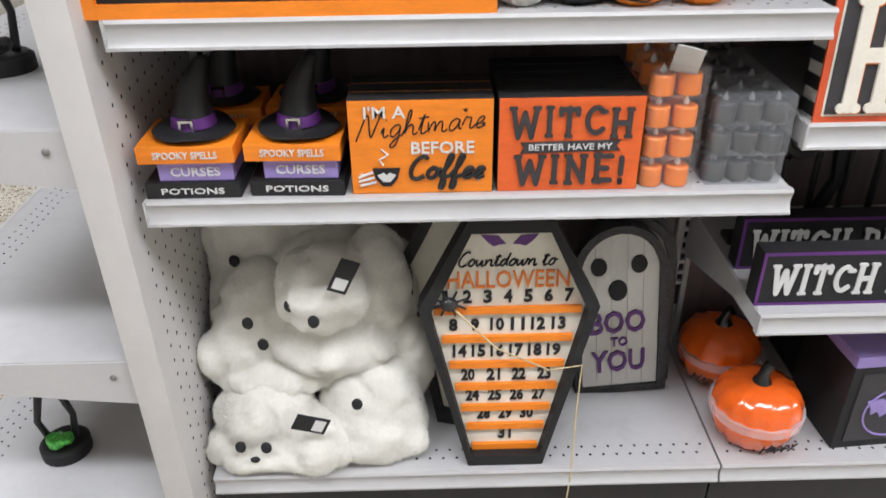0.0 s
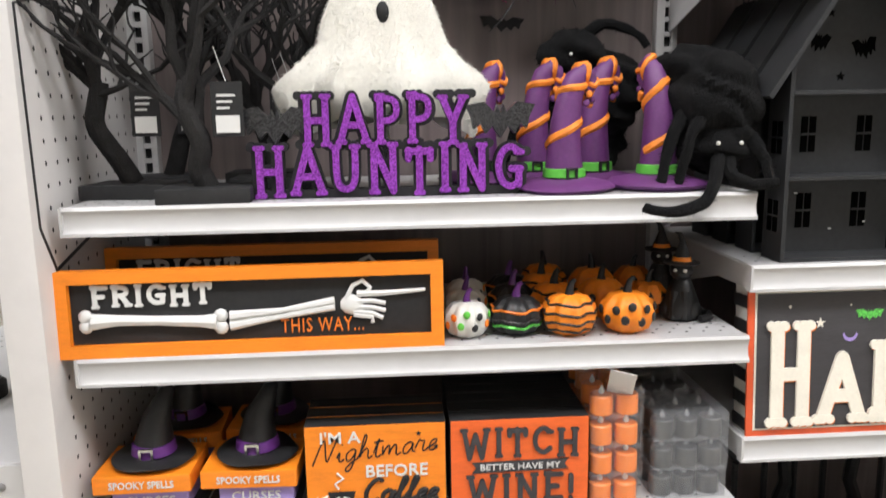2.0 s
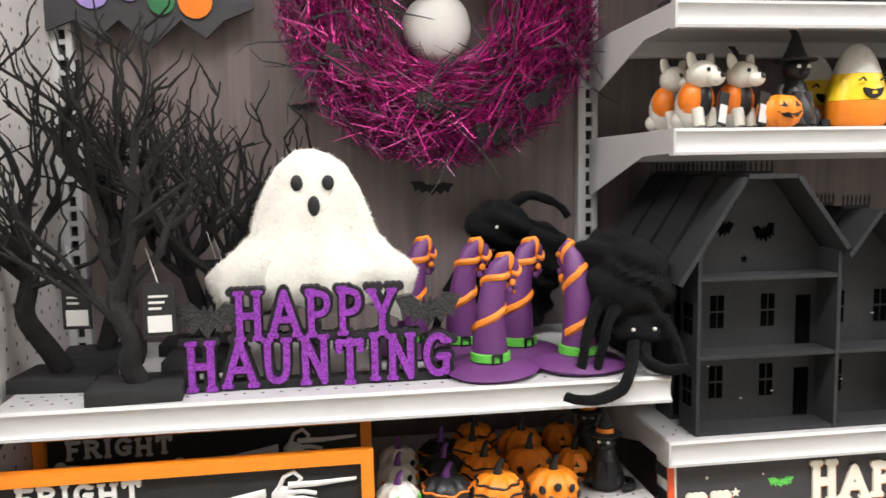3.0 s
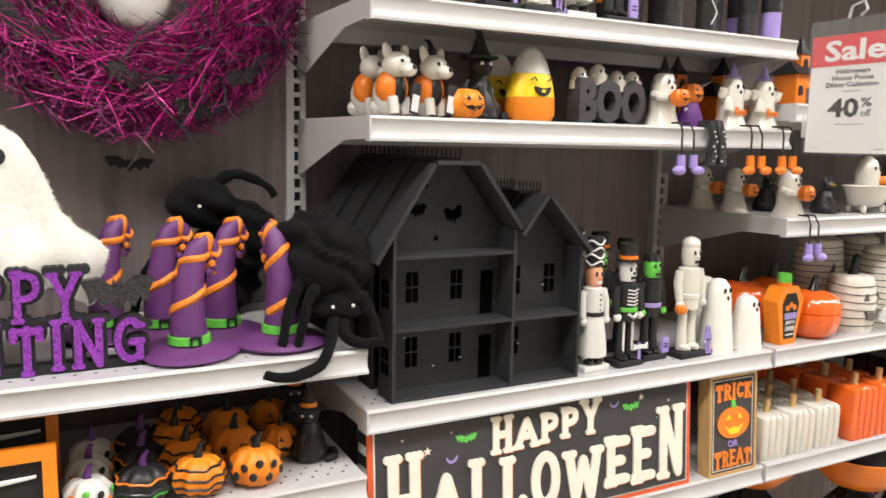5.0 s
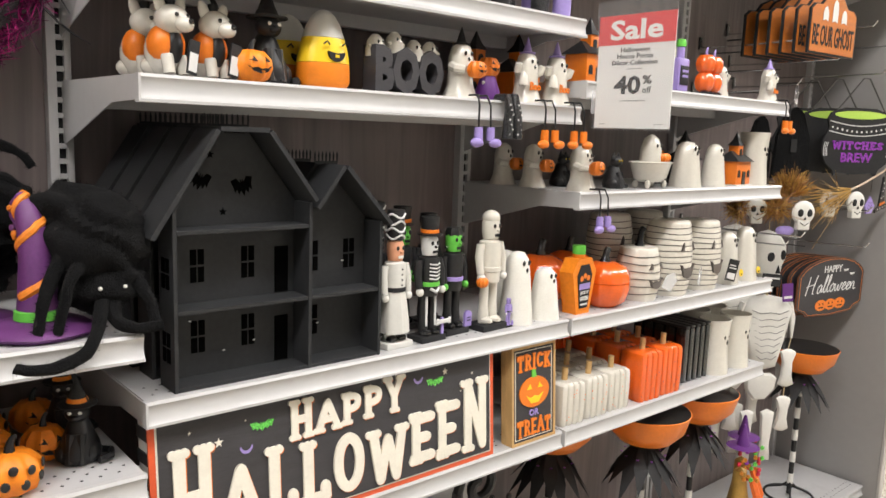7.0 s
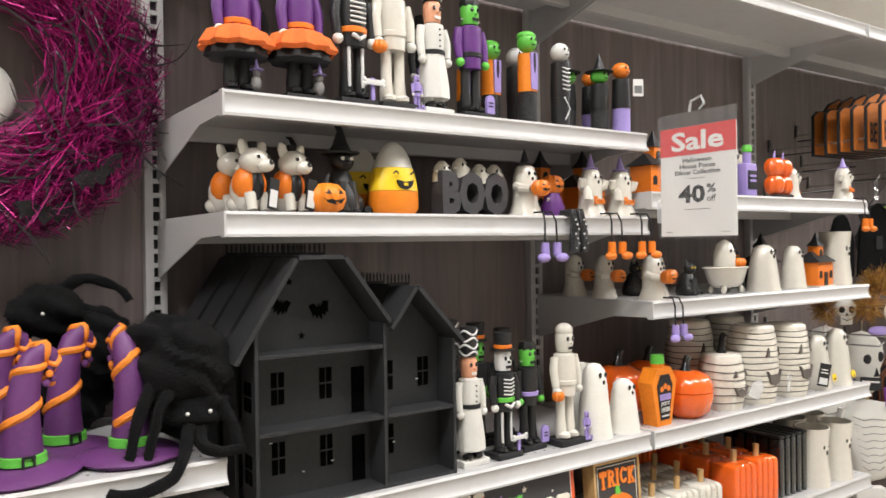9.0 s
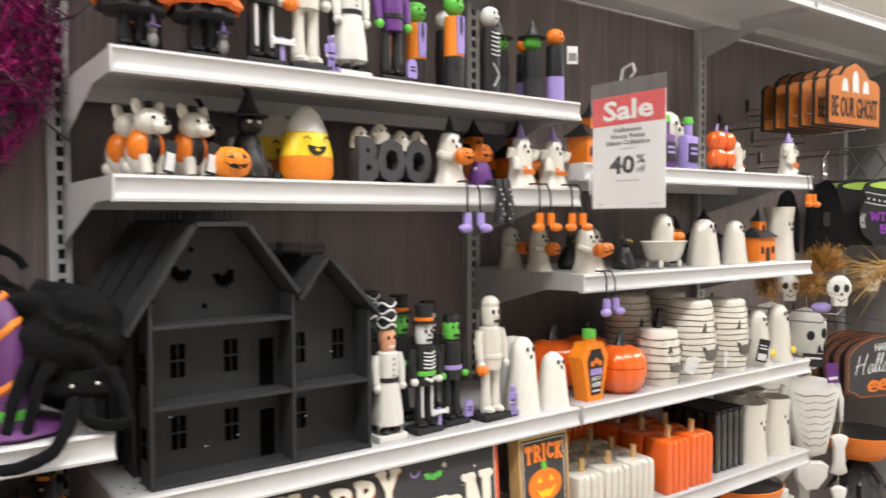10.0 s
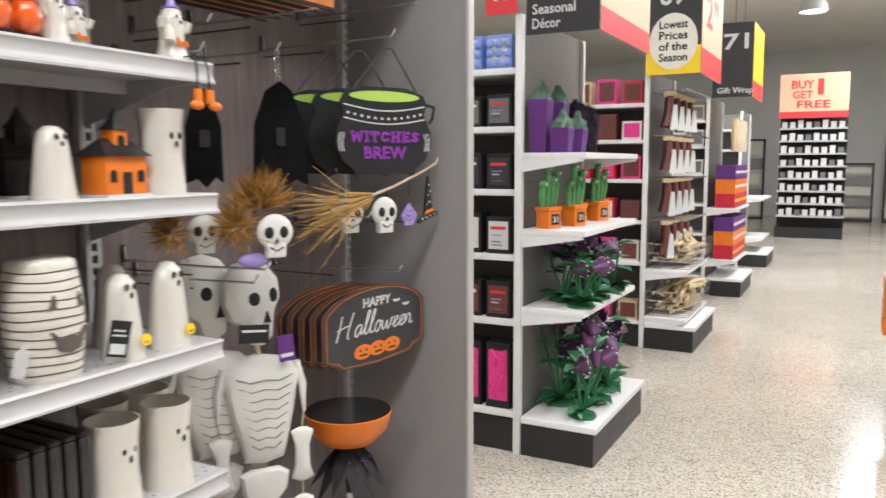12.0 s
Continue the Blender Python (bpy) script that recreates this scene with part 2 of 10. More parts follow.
SPROUT = mat("speckled_sprout_green", (0.10, 0.30, 0.10), 0.5, var=0.6, scale=120, bump=0.3)
PLUMPETAL = mat("plum_petal", (0.11, 0.035, 0.115), 0.4, var=0.4, scale=40)
WIGHAIR = mat("copper_straw", (0.30, 0.13, 0.035), 0.45, metal=0.2, var=0.3, scale=30, island=0.6)
SILVERGLIT = glitter("silver_green_glitter", (0.10, 0.20, 0.13))
LEAF = mat("green_leaf_plastic", (0.03, 0.16, 0.06), 0.45, var=0.3, scale=30)
EDGEBROWN = mat("brown_board_edge", (0.20, 0.075, 0.035), 0.55, var=0.2, scale=30)
LIME = mat("lime_paint", (0.42, 0.62, 0.10), 0.5, var=0.08)
BLUEGLOBE = mat("pale_blue_baubles", (0.25, 0.36, 0.75), 0.3, var=0.2)
SLATE = mat("slate_board", (0.040, 0.038, 0.042), 0.6, var=0.25, scale=10, stretch=(1, 1, 8), bump=0.12)

# ---------------------------------------------------------------- mesh building


class Mesh:
    """Collects solids into one bmesh."""

    def __init__(self):
        self.bm = bmesh.new()

    def add(self, verts, faces, m=None):
        vs = [self.bm.verts.new((m @ Vector(v)) if m else v) for v in verts]
        for f in faces:
            try:
                self.bm.faces.new([vs[i] for i in f])
            except ValueError:
                pass
        return self

    def box(self, x0, x1, y0, y1, z0, z1, bev=0.0, m=None):
        if bev <= 0:
            v = [(x, y, z) for x in (x0, x1) for y in (y0, y1) for z in (z0, z1)]
            return self.add(v, [(0, 1, 3, 2), (4, 6, 7, 5), (0, 4, 5, 1), (2, 3, 7, 6), (0, 2, 6, 4), (1, 5, 7, 3)], m)
        b = min(bev, (x1 - x0) / 2.01, (y1 - y0) / 2.01, (z1 - z0) / 2.01)
        t = bmesh.new()
        bmesh.ops.create_cube(t, size=1.0)
        for v in t.verts:
            v.co = Vector(((x0 + x1) / 2 + v.co.x * (x1 - x0), (y0 + y1) / 2 + v.co.y * (y1 - y0), (z0 + z1) / 2 + v.co.z * (z1 - z0)))
        bmesh.ops.bevel(t, geom=t.edges[:], offset=b, segments=2, profile=0.6, affect="EDGES")
        return self.take(t, m)

    def take(self, t, m=None):
        idx = {v: i for i, v in enumerate(t.verts)}
        self.add([v.co.copy() for v in t.verts], [[idx[v] for v in f.verts] for f in t.faces], m)
        t.free()
        return self

    def rings(self, rings, close=True, m=None):
        """Skin a list of equal rings of points; caps both ends."""
        n = len(rings[0])
        v = [p for r in rings for p in r]
        f = [(a * n + i, a * n + (i + 1) % n, (a + 1) * n + (i + 1) % n, (a + 1) * n + i) for a in range(len(rings) - 1) for i in range(n)]
        if close:
            f += [list(range(n))[::-1], [(len(rings) - 1) * n + i for i in range(n)]]
        return self.add(v, f, m)

    def lathe(self, prof, seg=20, m=None, lobes=0, depth=0.0, sx=1.0, sy=1.0):
        """Turn a profile of (radius, height) round z; lobes and depth give ribs."""
        rs = []
        for r, z in prof:
            ring = []
            for i in range(seg):
                a = 2 * math.pi * i / seg
                k = 1 - depth * (0.5 - 0.5 * math.cos(lobes * a)) if lobes else 1
                k = k if r > 0.002 else 1
                ring.append((max(r, 0.0004) * k * math.cos(a) * sx, max(r, 0.0004) * k * math.sin(a) * sy, z))
            rs.append(ring)
        return self.rings(rs, True, m)

    def ball(self, x, y, z, rx, ry=None, rz=None, seg=14, m=None, rot=None):
        ry, rz = ry or rx, rz or rx
        k = Matrix.Translation((x, y, z)) @ (rot or Matrix.Identity(4)) @ Matrix.Diagonal((rx, ry, rz, 1))
        h = max(seg // 2, 4)
        prof = [(math.sin(math.pi * i / h), -math.cos(math.pi * i / h)) for i in range(h + 1)]
        return self.lathe(prof, seg, (m @ k) if m else k)

    def cyl(self, x, y, z0, z1, r0, r1=None, seg=16, m=None):
        r1 = r0 if r1 is None else r1
        return self.lathe([(r0, z0), (r1, z1)], seg, (m or Matrix.Identity(4)) @ Matrix.Translation((x, y, 0)))

    def tube(self, pts, r, seg=7, m=None):
        """Round bar along points; r is one radius or one each."""
        pts = [Vector(p) for p in pts]
        rad = r if isinstance(r, (list, tuple)) else [r] * len(pts)
        rs, up = [], None
        for i, p in enumerate(pts):
            d = (pts[min(i + 1, len(pts) - 1)] - pts[max(i - 1, 0)])
            d = d.normalized() if d.length > 1e-9 else Vector((0, 0, 1))
            if up is None:
                up = d.orthogonal().normalized()
            up = (up - d * up.dot(d))
            up = up.normalized() if up.length > 1e-6 else d.orthogonal().normalized()
            side = d.cross(up)
            rs.append([p + (up * math.cos(2 * math.pi * k / seg) + side * math.sin(2 * math.pi * k / seg)) * rad[i] for k in range(seg)])
        return self.rings(rs, True, m)

    def plate(self, poly, y0, y1, m=None):
        """Extrude an (x, z) outline from y0 (front) to y1."""
        n = len(poly)
        v = [(x, y0, z) for x, z in poly] + [(x, y1, z) for x, z in poly]
        f = [list(range(n)), list(range(2 * n - 1, n - 1, -1))] + [(i, i + n, (i + 1) % n + n, (i + 1) % n) for i in range(n)]
        return self.add(v, f, m)

    def border(self, x0, x1, z0, z1, w, y0, y1, m=None):
        """Four mitred bars round an opening."""
        o, i = [(x0, z0), (x1, z0), (x1, z1), (x0, z1)], [(x0 + w, z0 + w), (x1 - w, z0 + w), (x1 - w, z1 - w), (x0 + w, z1 - w)]
        for k in range(4):
            j = (k + 1) % 4
            self.plate([o[k], o[j], i[j], i[k]], y0, y1, m)
        return self


def smooth_faces(me, angle=40):
    me.polygons.foreach_set("use_smooth", [True] * len(me.polygons))
    me.set_sharp_from_angle(angle=radians(angle))


def part(name, mesh, material, parent, label="", m=None, smooth=True):
    """One mesh object under a thing or a part."""
    bm = mesh.bm if isinstance(mesh, Mesh) else mesh
    bmesh.ops.recalc_face_normals(bm, faces=bm.faces[:])
    me = bpy.data.meshes.new(name)
    bm.to_mesh(me)
    bm.free()
    return put(name, me, material, parent, label, m, smooth)


def put(name, me, material, parent, label="", m=None, smooth=True):
    if smooth:
        smooth_faces(me)
    me.materials.clear()
    me.materials.append(material)
    ob = new(name, me)
    if parent is not None:
        ob.parent = parent
    if m is not None:
        ob.matrix_basis = m
    if label:
        tagged(ob, label)
    return ob


def thing(name, label, category, m=None, group="", kind=""):
    ob = new(name)
    ob.empty_display_size = 0.05
    if m is not None:
        ob.matrix_basis = m
    return tagged(ob, label, category, group, kind)


def solid(name, mesh, material, label, category, m=None, group="", kind=""):
    """A thing that is one mesh."""
    return tagged(part(name, mesh, material, None, "", m), label, category, group, kind)


FACE = Matrix(((1, 0, 0, 0), (0, 0, 1, 0), (0, 1, 0, 0), (0, 0, 0, 1)))  # text plane to a front facing -y


def words(name, string, material, parent, x0, x1, z0, z1, y, depth=0.001, bold=0.0, shear=0.0, label="", space=1.0, m=None):
    """Lettering fitted into a box on a front that faces -y."""
    cu = bpy.data.curves.new(name, "FONT")
    cu.body, cu.extrude, cu.offset, cu.shear, cu.space_character = string, 0.01, bold, shear, space
    cu.resolution_u = 2
    tmp = bpy.data.objects.new(name, cu)
    me = bpy.data.meshes.new_from_object(tmp)
    bpy.data.objects.remove(tmp)
    bpy.data.curves.remove(cu)
    co = np.empty(len(me.vertices) * 3)
    me.vertices.foreach_get("co", co)
    co = co.reshape(-1, 3)
    lo, hi = co.min(0), co.max(0)
    out = np.empty_like(co)
    out[:, 0] = x0 + (co[:, 0] - lo[0]) / (hi[0] - lo[0]) * (x1 - x0)
    out[:, 2] = z0 + (co[:, 1] - lo[1]) / (hi[1] - lo[1]) * (z1 - z0)
    out[:, 1] = y - depth * (co[:, 2] - lo[2]) / (hi[2] - lo[2])
    if m is not None:
        out = (np.c_[out, np.ones(len(out))] @ np.array(m).T)[:, :3]
    me.vertices.foreach_set("co", out.ravel())
    me.flip_normals()
    me.update()
    return put(name, me, material, parent, label, smooth=False)


def at(x, y, z, turn=0.0, lean=0.0):
    return pose(x, y, z, lean, 0, turn)


def wobble(bm_mesh, amp, scale, seed=0.0):
    for v in bm_mesh.bm.verts:
        d = noise.noise_vector(v.co * scale + Vector((seed, seed * 1.7, -seed)))
        v.co += d * amp
    return bm_mesh


# slab-serif display letters: strokes (x0, z0, x1, z1) in a unit box and the feet that get serifs
SLAB = {
    "A": (0.95, [(0.08, 0, 0.47, 1), (0.47, 1, 0.87, 0), (0.24, 0.36, 0.71, 0.36)], [(0.1, 0), (0.85, 0)]),
    "C": (0.85, [(0.75, 0.8, 0.5, 0.97), (0.5, 0.97, 0.22, 0.82), (0.22, 0.82, 0.12, 0.5), (0.12, 0.5, 0.22, 0.18), (0.22, 0.18, 0.5, 0.03), (0.5, 0.03, 0.75, 0.2)], [(0.74, 0.78)]),
    "E": (0.78, [(0.18, 0, 0.18, 1), (0.1, 0.95, 0.7, 0.95), (0.18, 0.5, 0.55, 0.5), (0.1, 0.05, 0.7, 0.05)], [(0.18, 0), (0.18, 1)]),
    "F": (0.76, [(0.18, 0, 0.18, 1), (0.1, 0.95, 0.7, 0.95), (0.18, 0.5, 0.55, 0.5)], [(0.2, 0), (0.18, 1)]),
    "G": (0.88, [(0.75, 0.82, 0.5, 0.97), (0.5, 0.97, 0.22, 0.82), (0.22, 0.82, 0.12, 0.5), (0.12, 0.5, 0.22, 0.18), (0.22, 0.18, 0.5, 0.03), (0.5, 0.03, 0.74, 0.15), (0.74, 0.1, 0.74, 0.45), (0.52, 0.45, 0.8, 0.45)], [(0.74, 0.8)]),
    "H": (0.95, [(0.2, 0, 0.2, 1), (0.75, 0, 0.75, 1), (0.2, 0.5, 0.75, 0.5)], [(0.2, 0), (0.2, 1), (0.75, 0), (0.75, 1)]),
    "I": (0.44, [(0.22, 0, 0.22, 1)], [(0.22, 0), (0.22, 1)]),
    "K": (0.9, [(0.2, 0, 0.2, 1), (0.24, 0.42, 0.72, 1), (0.36, 0.55, 0.76, 0)], [(0.2, 0), (0.2, 1), (0.74, 0), (0.72, 1)]),
    "L": (0.76, [(0.2, 0, 0.2, 1), (0.1, 0.06, 0.68, 0.06), (0.66, 0.04, 0.66, 0.24)], [(0.2, 0), (0.2, 1)]),
    "N": (0.95, [(0.2, 0, 0.2, 1), (0.2, 1, 0.75, 0), (0.75, 0, 0.75, 1)], [(0.2, 0), (0.16, 1), (0.75, 1)]),
    "O": (0.9, [(0.45, 0.97, 0.2, 0.82), (0.2, 0.82, 0.12, 0.5), (0.12, 0.5, 0.2, 0.18), (0.2, 0.18, 0.45, 0.03), (0.45, 0.03, 0.7, 0.18), (0.7, 0.18, 0.78, 0.5), (0.78, 0.5, 0.7, 0.82), (0.7, 0.82, 0.45, 0.97)], []),
    "P": (0.84, [(0.2, 0, 0.2, 1), (0.12, 0.95, 0.5, 0.95), (0.5, 0.95, 0.7, 0.85), (0.7, 0.85, 0.7, 0.58), (0.7, 0.58, 0.5, 0.46), (0.5, 0.46, 0.2, 0.46)], [(0.2, 0), (0.2, 1)]),
    "R": (0.9, [(0.2, 0, 0.2, 1), (0.12, 0.95, 0.5, 0.95), (0.5, 0.95, 0.7, 0.85), (0.7, 0.85, 0.7, 0.6), (0.7, 0.6, 0.5, 0.5), (0.5, 0.5, 0.2, 0.5), (0.45, 0.5, 0.75, 0)], [(0.2, 0), (0.2, 1), (0.77, 0)]),
    "S": (0.8, [(0.68, 0.82, 0.45, 0.96), (0.45, 0.96, 0.2, 0.86), (0.2, 0.86, 0.2, 0.62), (0.2, 0.62, 0.6, 0.42), (0.6, 0.42, 0.64, 0.16), (0.64, 0.16, 0.4, 0.04), (0.4, 0.04, 0.14, 0.18)], [(0.66, 0.82), (0.15, 0.2)]),
    "T": (0.84, [(0.42, 0, 0.42, 1), (0.08, 0.94, 0.76, 0.94), (0.1, 0.76, 0.1, 0.97), (0.74, 0.76, 0.74, 0.97)], [(0.42, 0)]),
    "U": (0.92, [(0.18, 1, 0.18, 0.3), (0.18, 0.3, 0.3, 0.08), (0.3, 0.08, 0.6, 0.08), (0.6, 0.08, 0.73, 0.3), (0.73, 0.3, 0.73, 1)], [(0.18, 1), (0.73, 1)]),
    "W": (1.15, [(0.12, 1, 0.32, 0), (0.32, 0, 0.57, 0.85), (0.57, 0.85, 0.82, 0), (0.82, 0, 1.02, 1)], [(0.12, 1), (1.02, 1)]),
    "Y": (0.92, [(0.14, 1, 0.46, 0.45), (0.78, 1, 0.46, 0.45), (0.46, 0.45, 0.46, 0)], [(0.14, 1), (0.78, 1), (0.46, 0)]),
    "!": (0.4, [(0.2, 1, 0.2, 0.34), (0.2, 0.1, 0.2, 0.0)], []),
    " ": (0.4, [], []),
}


def arc(cx, cz, r, a0, a1, n=12, rz=None):
    return [(cx + r * math.cos(radians(a0 + (a1 - a0) * i / n)), cz + (rz or r) * math.sin(radians(a0 + (a1 - a0) * i / n))) for i in range(n + 1)]


def soften(pts, closed=False, times=2):
    """Corner-cut a line of (x, z) points."""
    for _ in range(times):
        seq = pts + pts[:1] if closed else pts
        cut = [q for a, b in zip(seq, seq[1:]) for q in (a.lerp(b, 0.25), a.lerp(b, 0.75))]
        pts = cut if closed else [pts[0]] + cut[1:-1] + [pts[-1]]
    return pts


def slab_words(name, string, material, parent, x0, x1, z0, z1, y, depth=0.002, bold=0.2, label="", jitter=0.0, seed=1, spans=None):
    """Chunky hand-cut letters with forked, knobbed feet, fitted into a box on a front that faces -y; spans gives each letter its own bottom and top."""
    total = sum(SLAB[c][0] for c in string)
    k, hh = (x1 - x0) / total, z1 - z0
    me, cx, rnd, n = Mesh(), x0, random.Random(seed), 0
    q = bold * min(k, hh)
    for index, c in enumerate(string):
        wd, strokes, feet = SLAB[c]
        dz, sc = rnd.uniform(-jitter, jitter), 1 + rnd.uniform(-jitter, jitter)
        if spans:
            dz, sc = spans[index][0], spans[index][1] - spans[index][0]
        inset = q * 0.5 / hh
        pt = lambda a, b: Vector((cx + (wd * 0.5 + (a - wd * 0.5) * 0.86) * k, z0 + (dz + inset + b * (sc - 2 * inset)) * hh))
        chains = []
        for st in strokes:
            a, b = pt(st[0], st[1]), pt(st[2], st[3])
            if chains and c in "CGOSPRU" and (chains[-1][-1] - a).length < 1e-6:
                chains[-1].append(b)
            else:
                chains.append([a, b])
        for line in chains:
            closed = len(line) > 3 and (line[0] - line[-1]).length < 1e-6
            if len(line) > 2:
                line = soften(line[:-1] if closed else line, closed)
            m_ = len(line)
            left, right = [], []
            for i, p in enumerate(line):
                d = (line[(i + 1) % m_] - line[i - 1]) if closed else (line[min(i + 1, m_ - 1)] - line[max(i - 1, 0)])
                d = d.normalized() if d.length else Vector((1, 0))
                w = Vector((-d.y, d.x)) * q * (0.5 if m_ > 2 else 0.52)
                left.append(p + w), right.append(p - w)
            n += 1
            yf = y - depth - (n % 7) * 0.00004
            for i in range(m_ if closed else m_ - 1):
                j = (i + 1) % m_
                me.plate([tuple(left[i]), tuple(right[i]), tuple(right[j]), tuple(left[j])], yf, y)
            if not closed:
                for p in (line[0], line[-1]):
                    me.plate(arc(p.x, p.y, q * 0.5, 0, 324, 9), yf - 0.00002, y)
        for fx, fz in feet:
            f = pt(fx, fz)
            n += 1
            yf = y - depth - 0.0003 - (n % 7) * 0.00004
            up = 1 if fz < 0.5 else -1
            for sx in (-1, 1):
                me.plate(arc(f.x + sx * q * 0.52, f.y - up * q * 0.10, q * 0.40, 0, 324, 9), yf - 0.00002 * sx, y)
            me.plate([(f.x - q * 0.5, f.y - q * 0.3), (f.x + q * 0.5, f.y - q * 0.3), (f.x + q * 0.5, f.y + q * 0.3), (f.x - q * 0.5, f.y + q * 0.3)], yf + 0.00005, y)
        cx += wd * k
    return part(name, me, material, parent, label, smooth=False)


# joined-up hand lettering: advance and pen strokes, baseline 0, small letters 0.5 high, tall ones 1
SCRIPT = {
    "H": (0.95, ["12,95 10,50 2,0", "75,100 62,50 60,5 72,4", "-5,42 30,50 70,55"]),
    "N": (0.86, ["0,0 12,50 25,98 33,90 42,40 52,2 60,30 78,100 90,105"]),
    "C": (0.62, ["62,85 50,100 25,85 8,45 15,8 38,0 60,15"]),
    "a": (0.52, ["42,42 28,50 8,32 10,5 25,2 40,25 43,48 42,10 55,8"]),
    "l": (0.32, ["0,8 20,50 30,90 22,100 13,80 12,20 20,2 34,12"]),
    "o": (0.50, ["30,50 10,35 10,8 28,2 42,20 40,42 28,50 38,38 55,42"]),
    "w": (0.68, ["0,45 6,10 16,2 30,30 33,45 34,10 45,3 60,30 58,50 72,42"]),
    "e": (0.40, ["2,15 25,25 38,40 28,50 12,38 10,12 22,2 42,14"]),
    "n": (0.55, ["2,45 8,30 7,2 12,30 28,48 38,38 38,10 46,2 58,12"]),
    "i": (0.28, ["2,20 10,48 10,10 18,2 30,12", "14,68 15,71"]),
    "g": (0.52, ["42,42 28,50 8,32 10,5 25,2 40,25 43,48 40,-20 25,-42 10,-30 30,-5 55,10"]),
    "h": (0.54, ["0,8 20,60 24,95 14,100 10,60 8,2 14,30 28,46 38,36 38,8 46,2 56,12"]),
    "t": (0.34, ["5,20 20,90 14,40 14,8 24,2 36,14", "0,62 34,66"]),
    "m": (0.74, ["2,45 7,2 12,30 24,48 30,36 29,2 36,32 48,48 56,36 56,8 64,2 76,12"]),
    "r": (0.44, ["2,20 12,55 20,46 34,48 30,15 36,3 48,12"]),
    "f": (0.38, ["0,10 25,55 38,95 28,105 20,70 14,-10 10,-40 22,-40 24,-10 16,5 42,15"]),
    "u": (0.54, ["2,45 6,12 16,2 30,20 36,48 36,10 44,2 56,12"]),
    "d": (0.52, ["40,40 26,50 8,32 10,5 25,2 40,30 50,100 42,40 42,10 54,8"]),
    " ": (0.30, []),
}


def script_words(name, string, material, parent, x0, x1, z0, z1, y, r, label="", shear=0.22, rise=0.0):
    """A handwritten word in one round pen line; z0 is the baseline, z1 the top of the tall letters."""
    k, hh, cx, me = (x1 - x0) / sum(SCRIPT[c][0] for c in string), z1 - z0, 0.0, Mesh()
    for c in string:
        for line in SCRIPT[c][1]:
            pts = []
            for pair in line.split():
                a, b = [int(v) / 100 for v in pair.split(",")]
                pts.append(Vector((x0 + (cx + a) * k + b * shear * hh, z0 + b * hh + (cx + a) * k * rise)))
            me.tube([(p.x, y, p.y) for p in soften(pts)], r, 5)
        cx += SCRIPT[c][0]
    return part(name, me, material, parent, label)


def fuzz(ob, count, length, width, seed=1):
    """Short hairs over a part, as one mass under the same thing."""
    me, rnd = ob.data, random.Random(seed)
    area = np.cumsum([p.area for p in me.polygons])
    verts, faces = [], []
    for _ in range(count):
        p = me.polygons[int(np.searchsorted(area, rnd.random() * area[-1]))]
        co = [me.vertices[v].co for v in p.vertices]
        a, b = rnd.random(), rnd.random()
        at_ = co[0].lerp(co[1], a).lerp(co[-1].lerp(co[min(2, len(co) - 1)], a), b)
        d = (p.normal + Vector((rnd.gauss(0, 0.5), rnd.gauss(0, 0.5), rnd.gauss(-0.2, 0.5)))).normalized()
        side = d.orthogonal().normalized() * width
        i = len(verts)
        verts += [at_ - side, at_ + side, at_ + d * length * rnd.uniform(0.5, 1.2)]
        faces.append((i, i + 1, i + 2))
    hair = bpy.data.meshes.new("fuzz")
    hair.from_pydata(verts, [], faces)
    return tagged(put("fuzz", hair, ob.data.materials[0], ob.parent, smooth=False), kind="stuff")


# ---------------------------------------------------------------- the shop's shell
def shell(name, x0, x1, y0, y1, z0, z1, material, category="wall"):
    return tagged(part(name, Mesh().box(x0, x1, y0, y1, z0, z1), material, None, smooth=False), "", category, "", "structure")


tagged(shell("floor", -8, 24, -7, 12, -0.1, 0.0, FLOORM), "polished beige terrazzo shop floor with brown chips", "floor")
tagged(shell("ceiling", -8, 24, -7, 12, CEIL, CEIL + 0.1, CEILM), "pale painted shop ceiling", "ceiling")
tagged(shell("wall_north", -8, 24, 12, 12.15, 0, CEIL, WALLM), "plain painted shop wall")
tagged(shell("wall_south", -8, 24, -7.15, -7, 0, CEIL, WALLM), "plain painted shop wall")
tagged(shell("wall_east", 24, 24.15, -7, 12, 0, CEIL, WALLM), "plain grey painted end wall of the shop")
tagged(shell("wall_west", -8.15, -8, -7, 12, 0, CEIL, WALLM), "plain painted shop wall")
LAMPGLOW = glow("lamp_diffuser", (1.0, 0.97, 0.92), 6.0)
for lx, ly in LAMPS:
    fx = thing("ceiling_light", "long white ceiling light with bright diffuser", "ceiling light", at(lx, ly, CEIL), "ceiling lights of the shop")
    part("housing", Mesh().box(-1.22, 1.22, -0.32, 0.32, -0.05, -0.001, 0.004), WHITE, fx)
    part("diffuser", Mesh().box(-1.18, 1.18, -0.28, 0.28, -0.058, -0.0502), LAMPGLOW, fx, "glowing white diffuser")

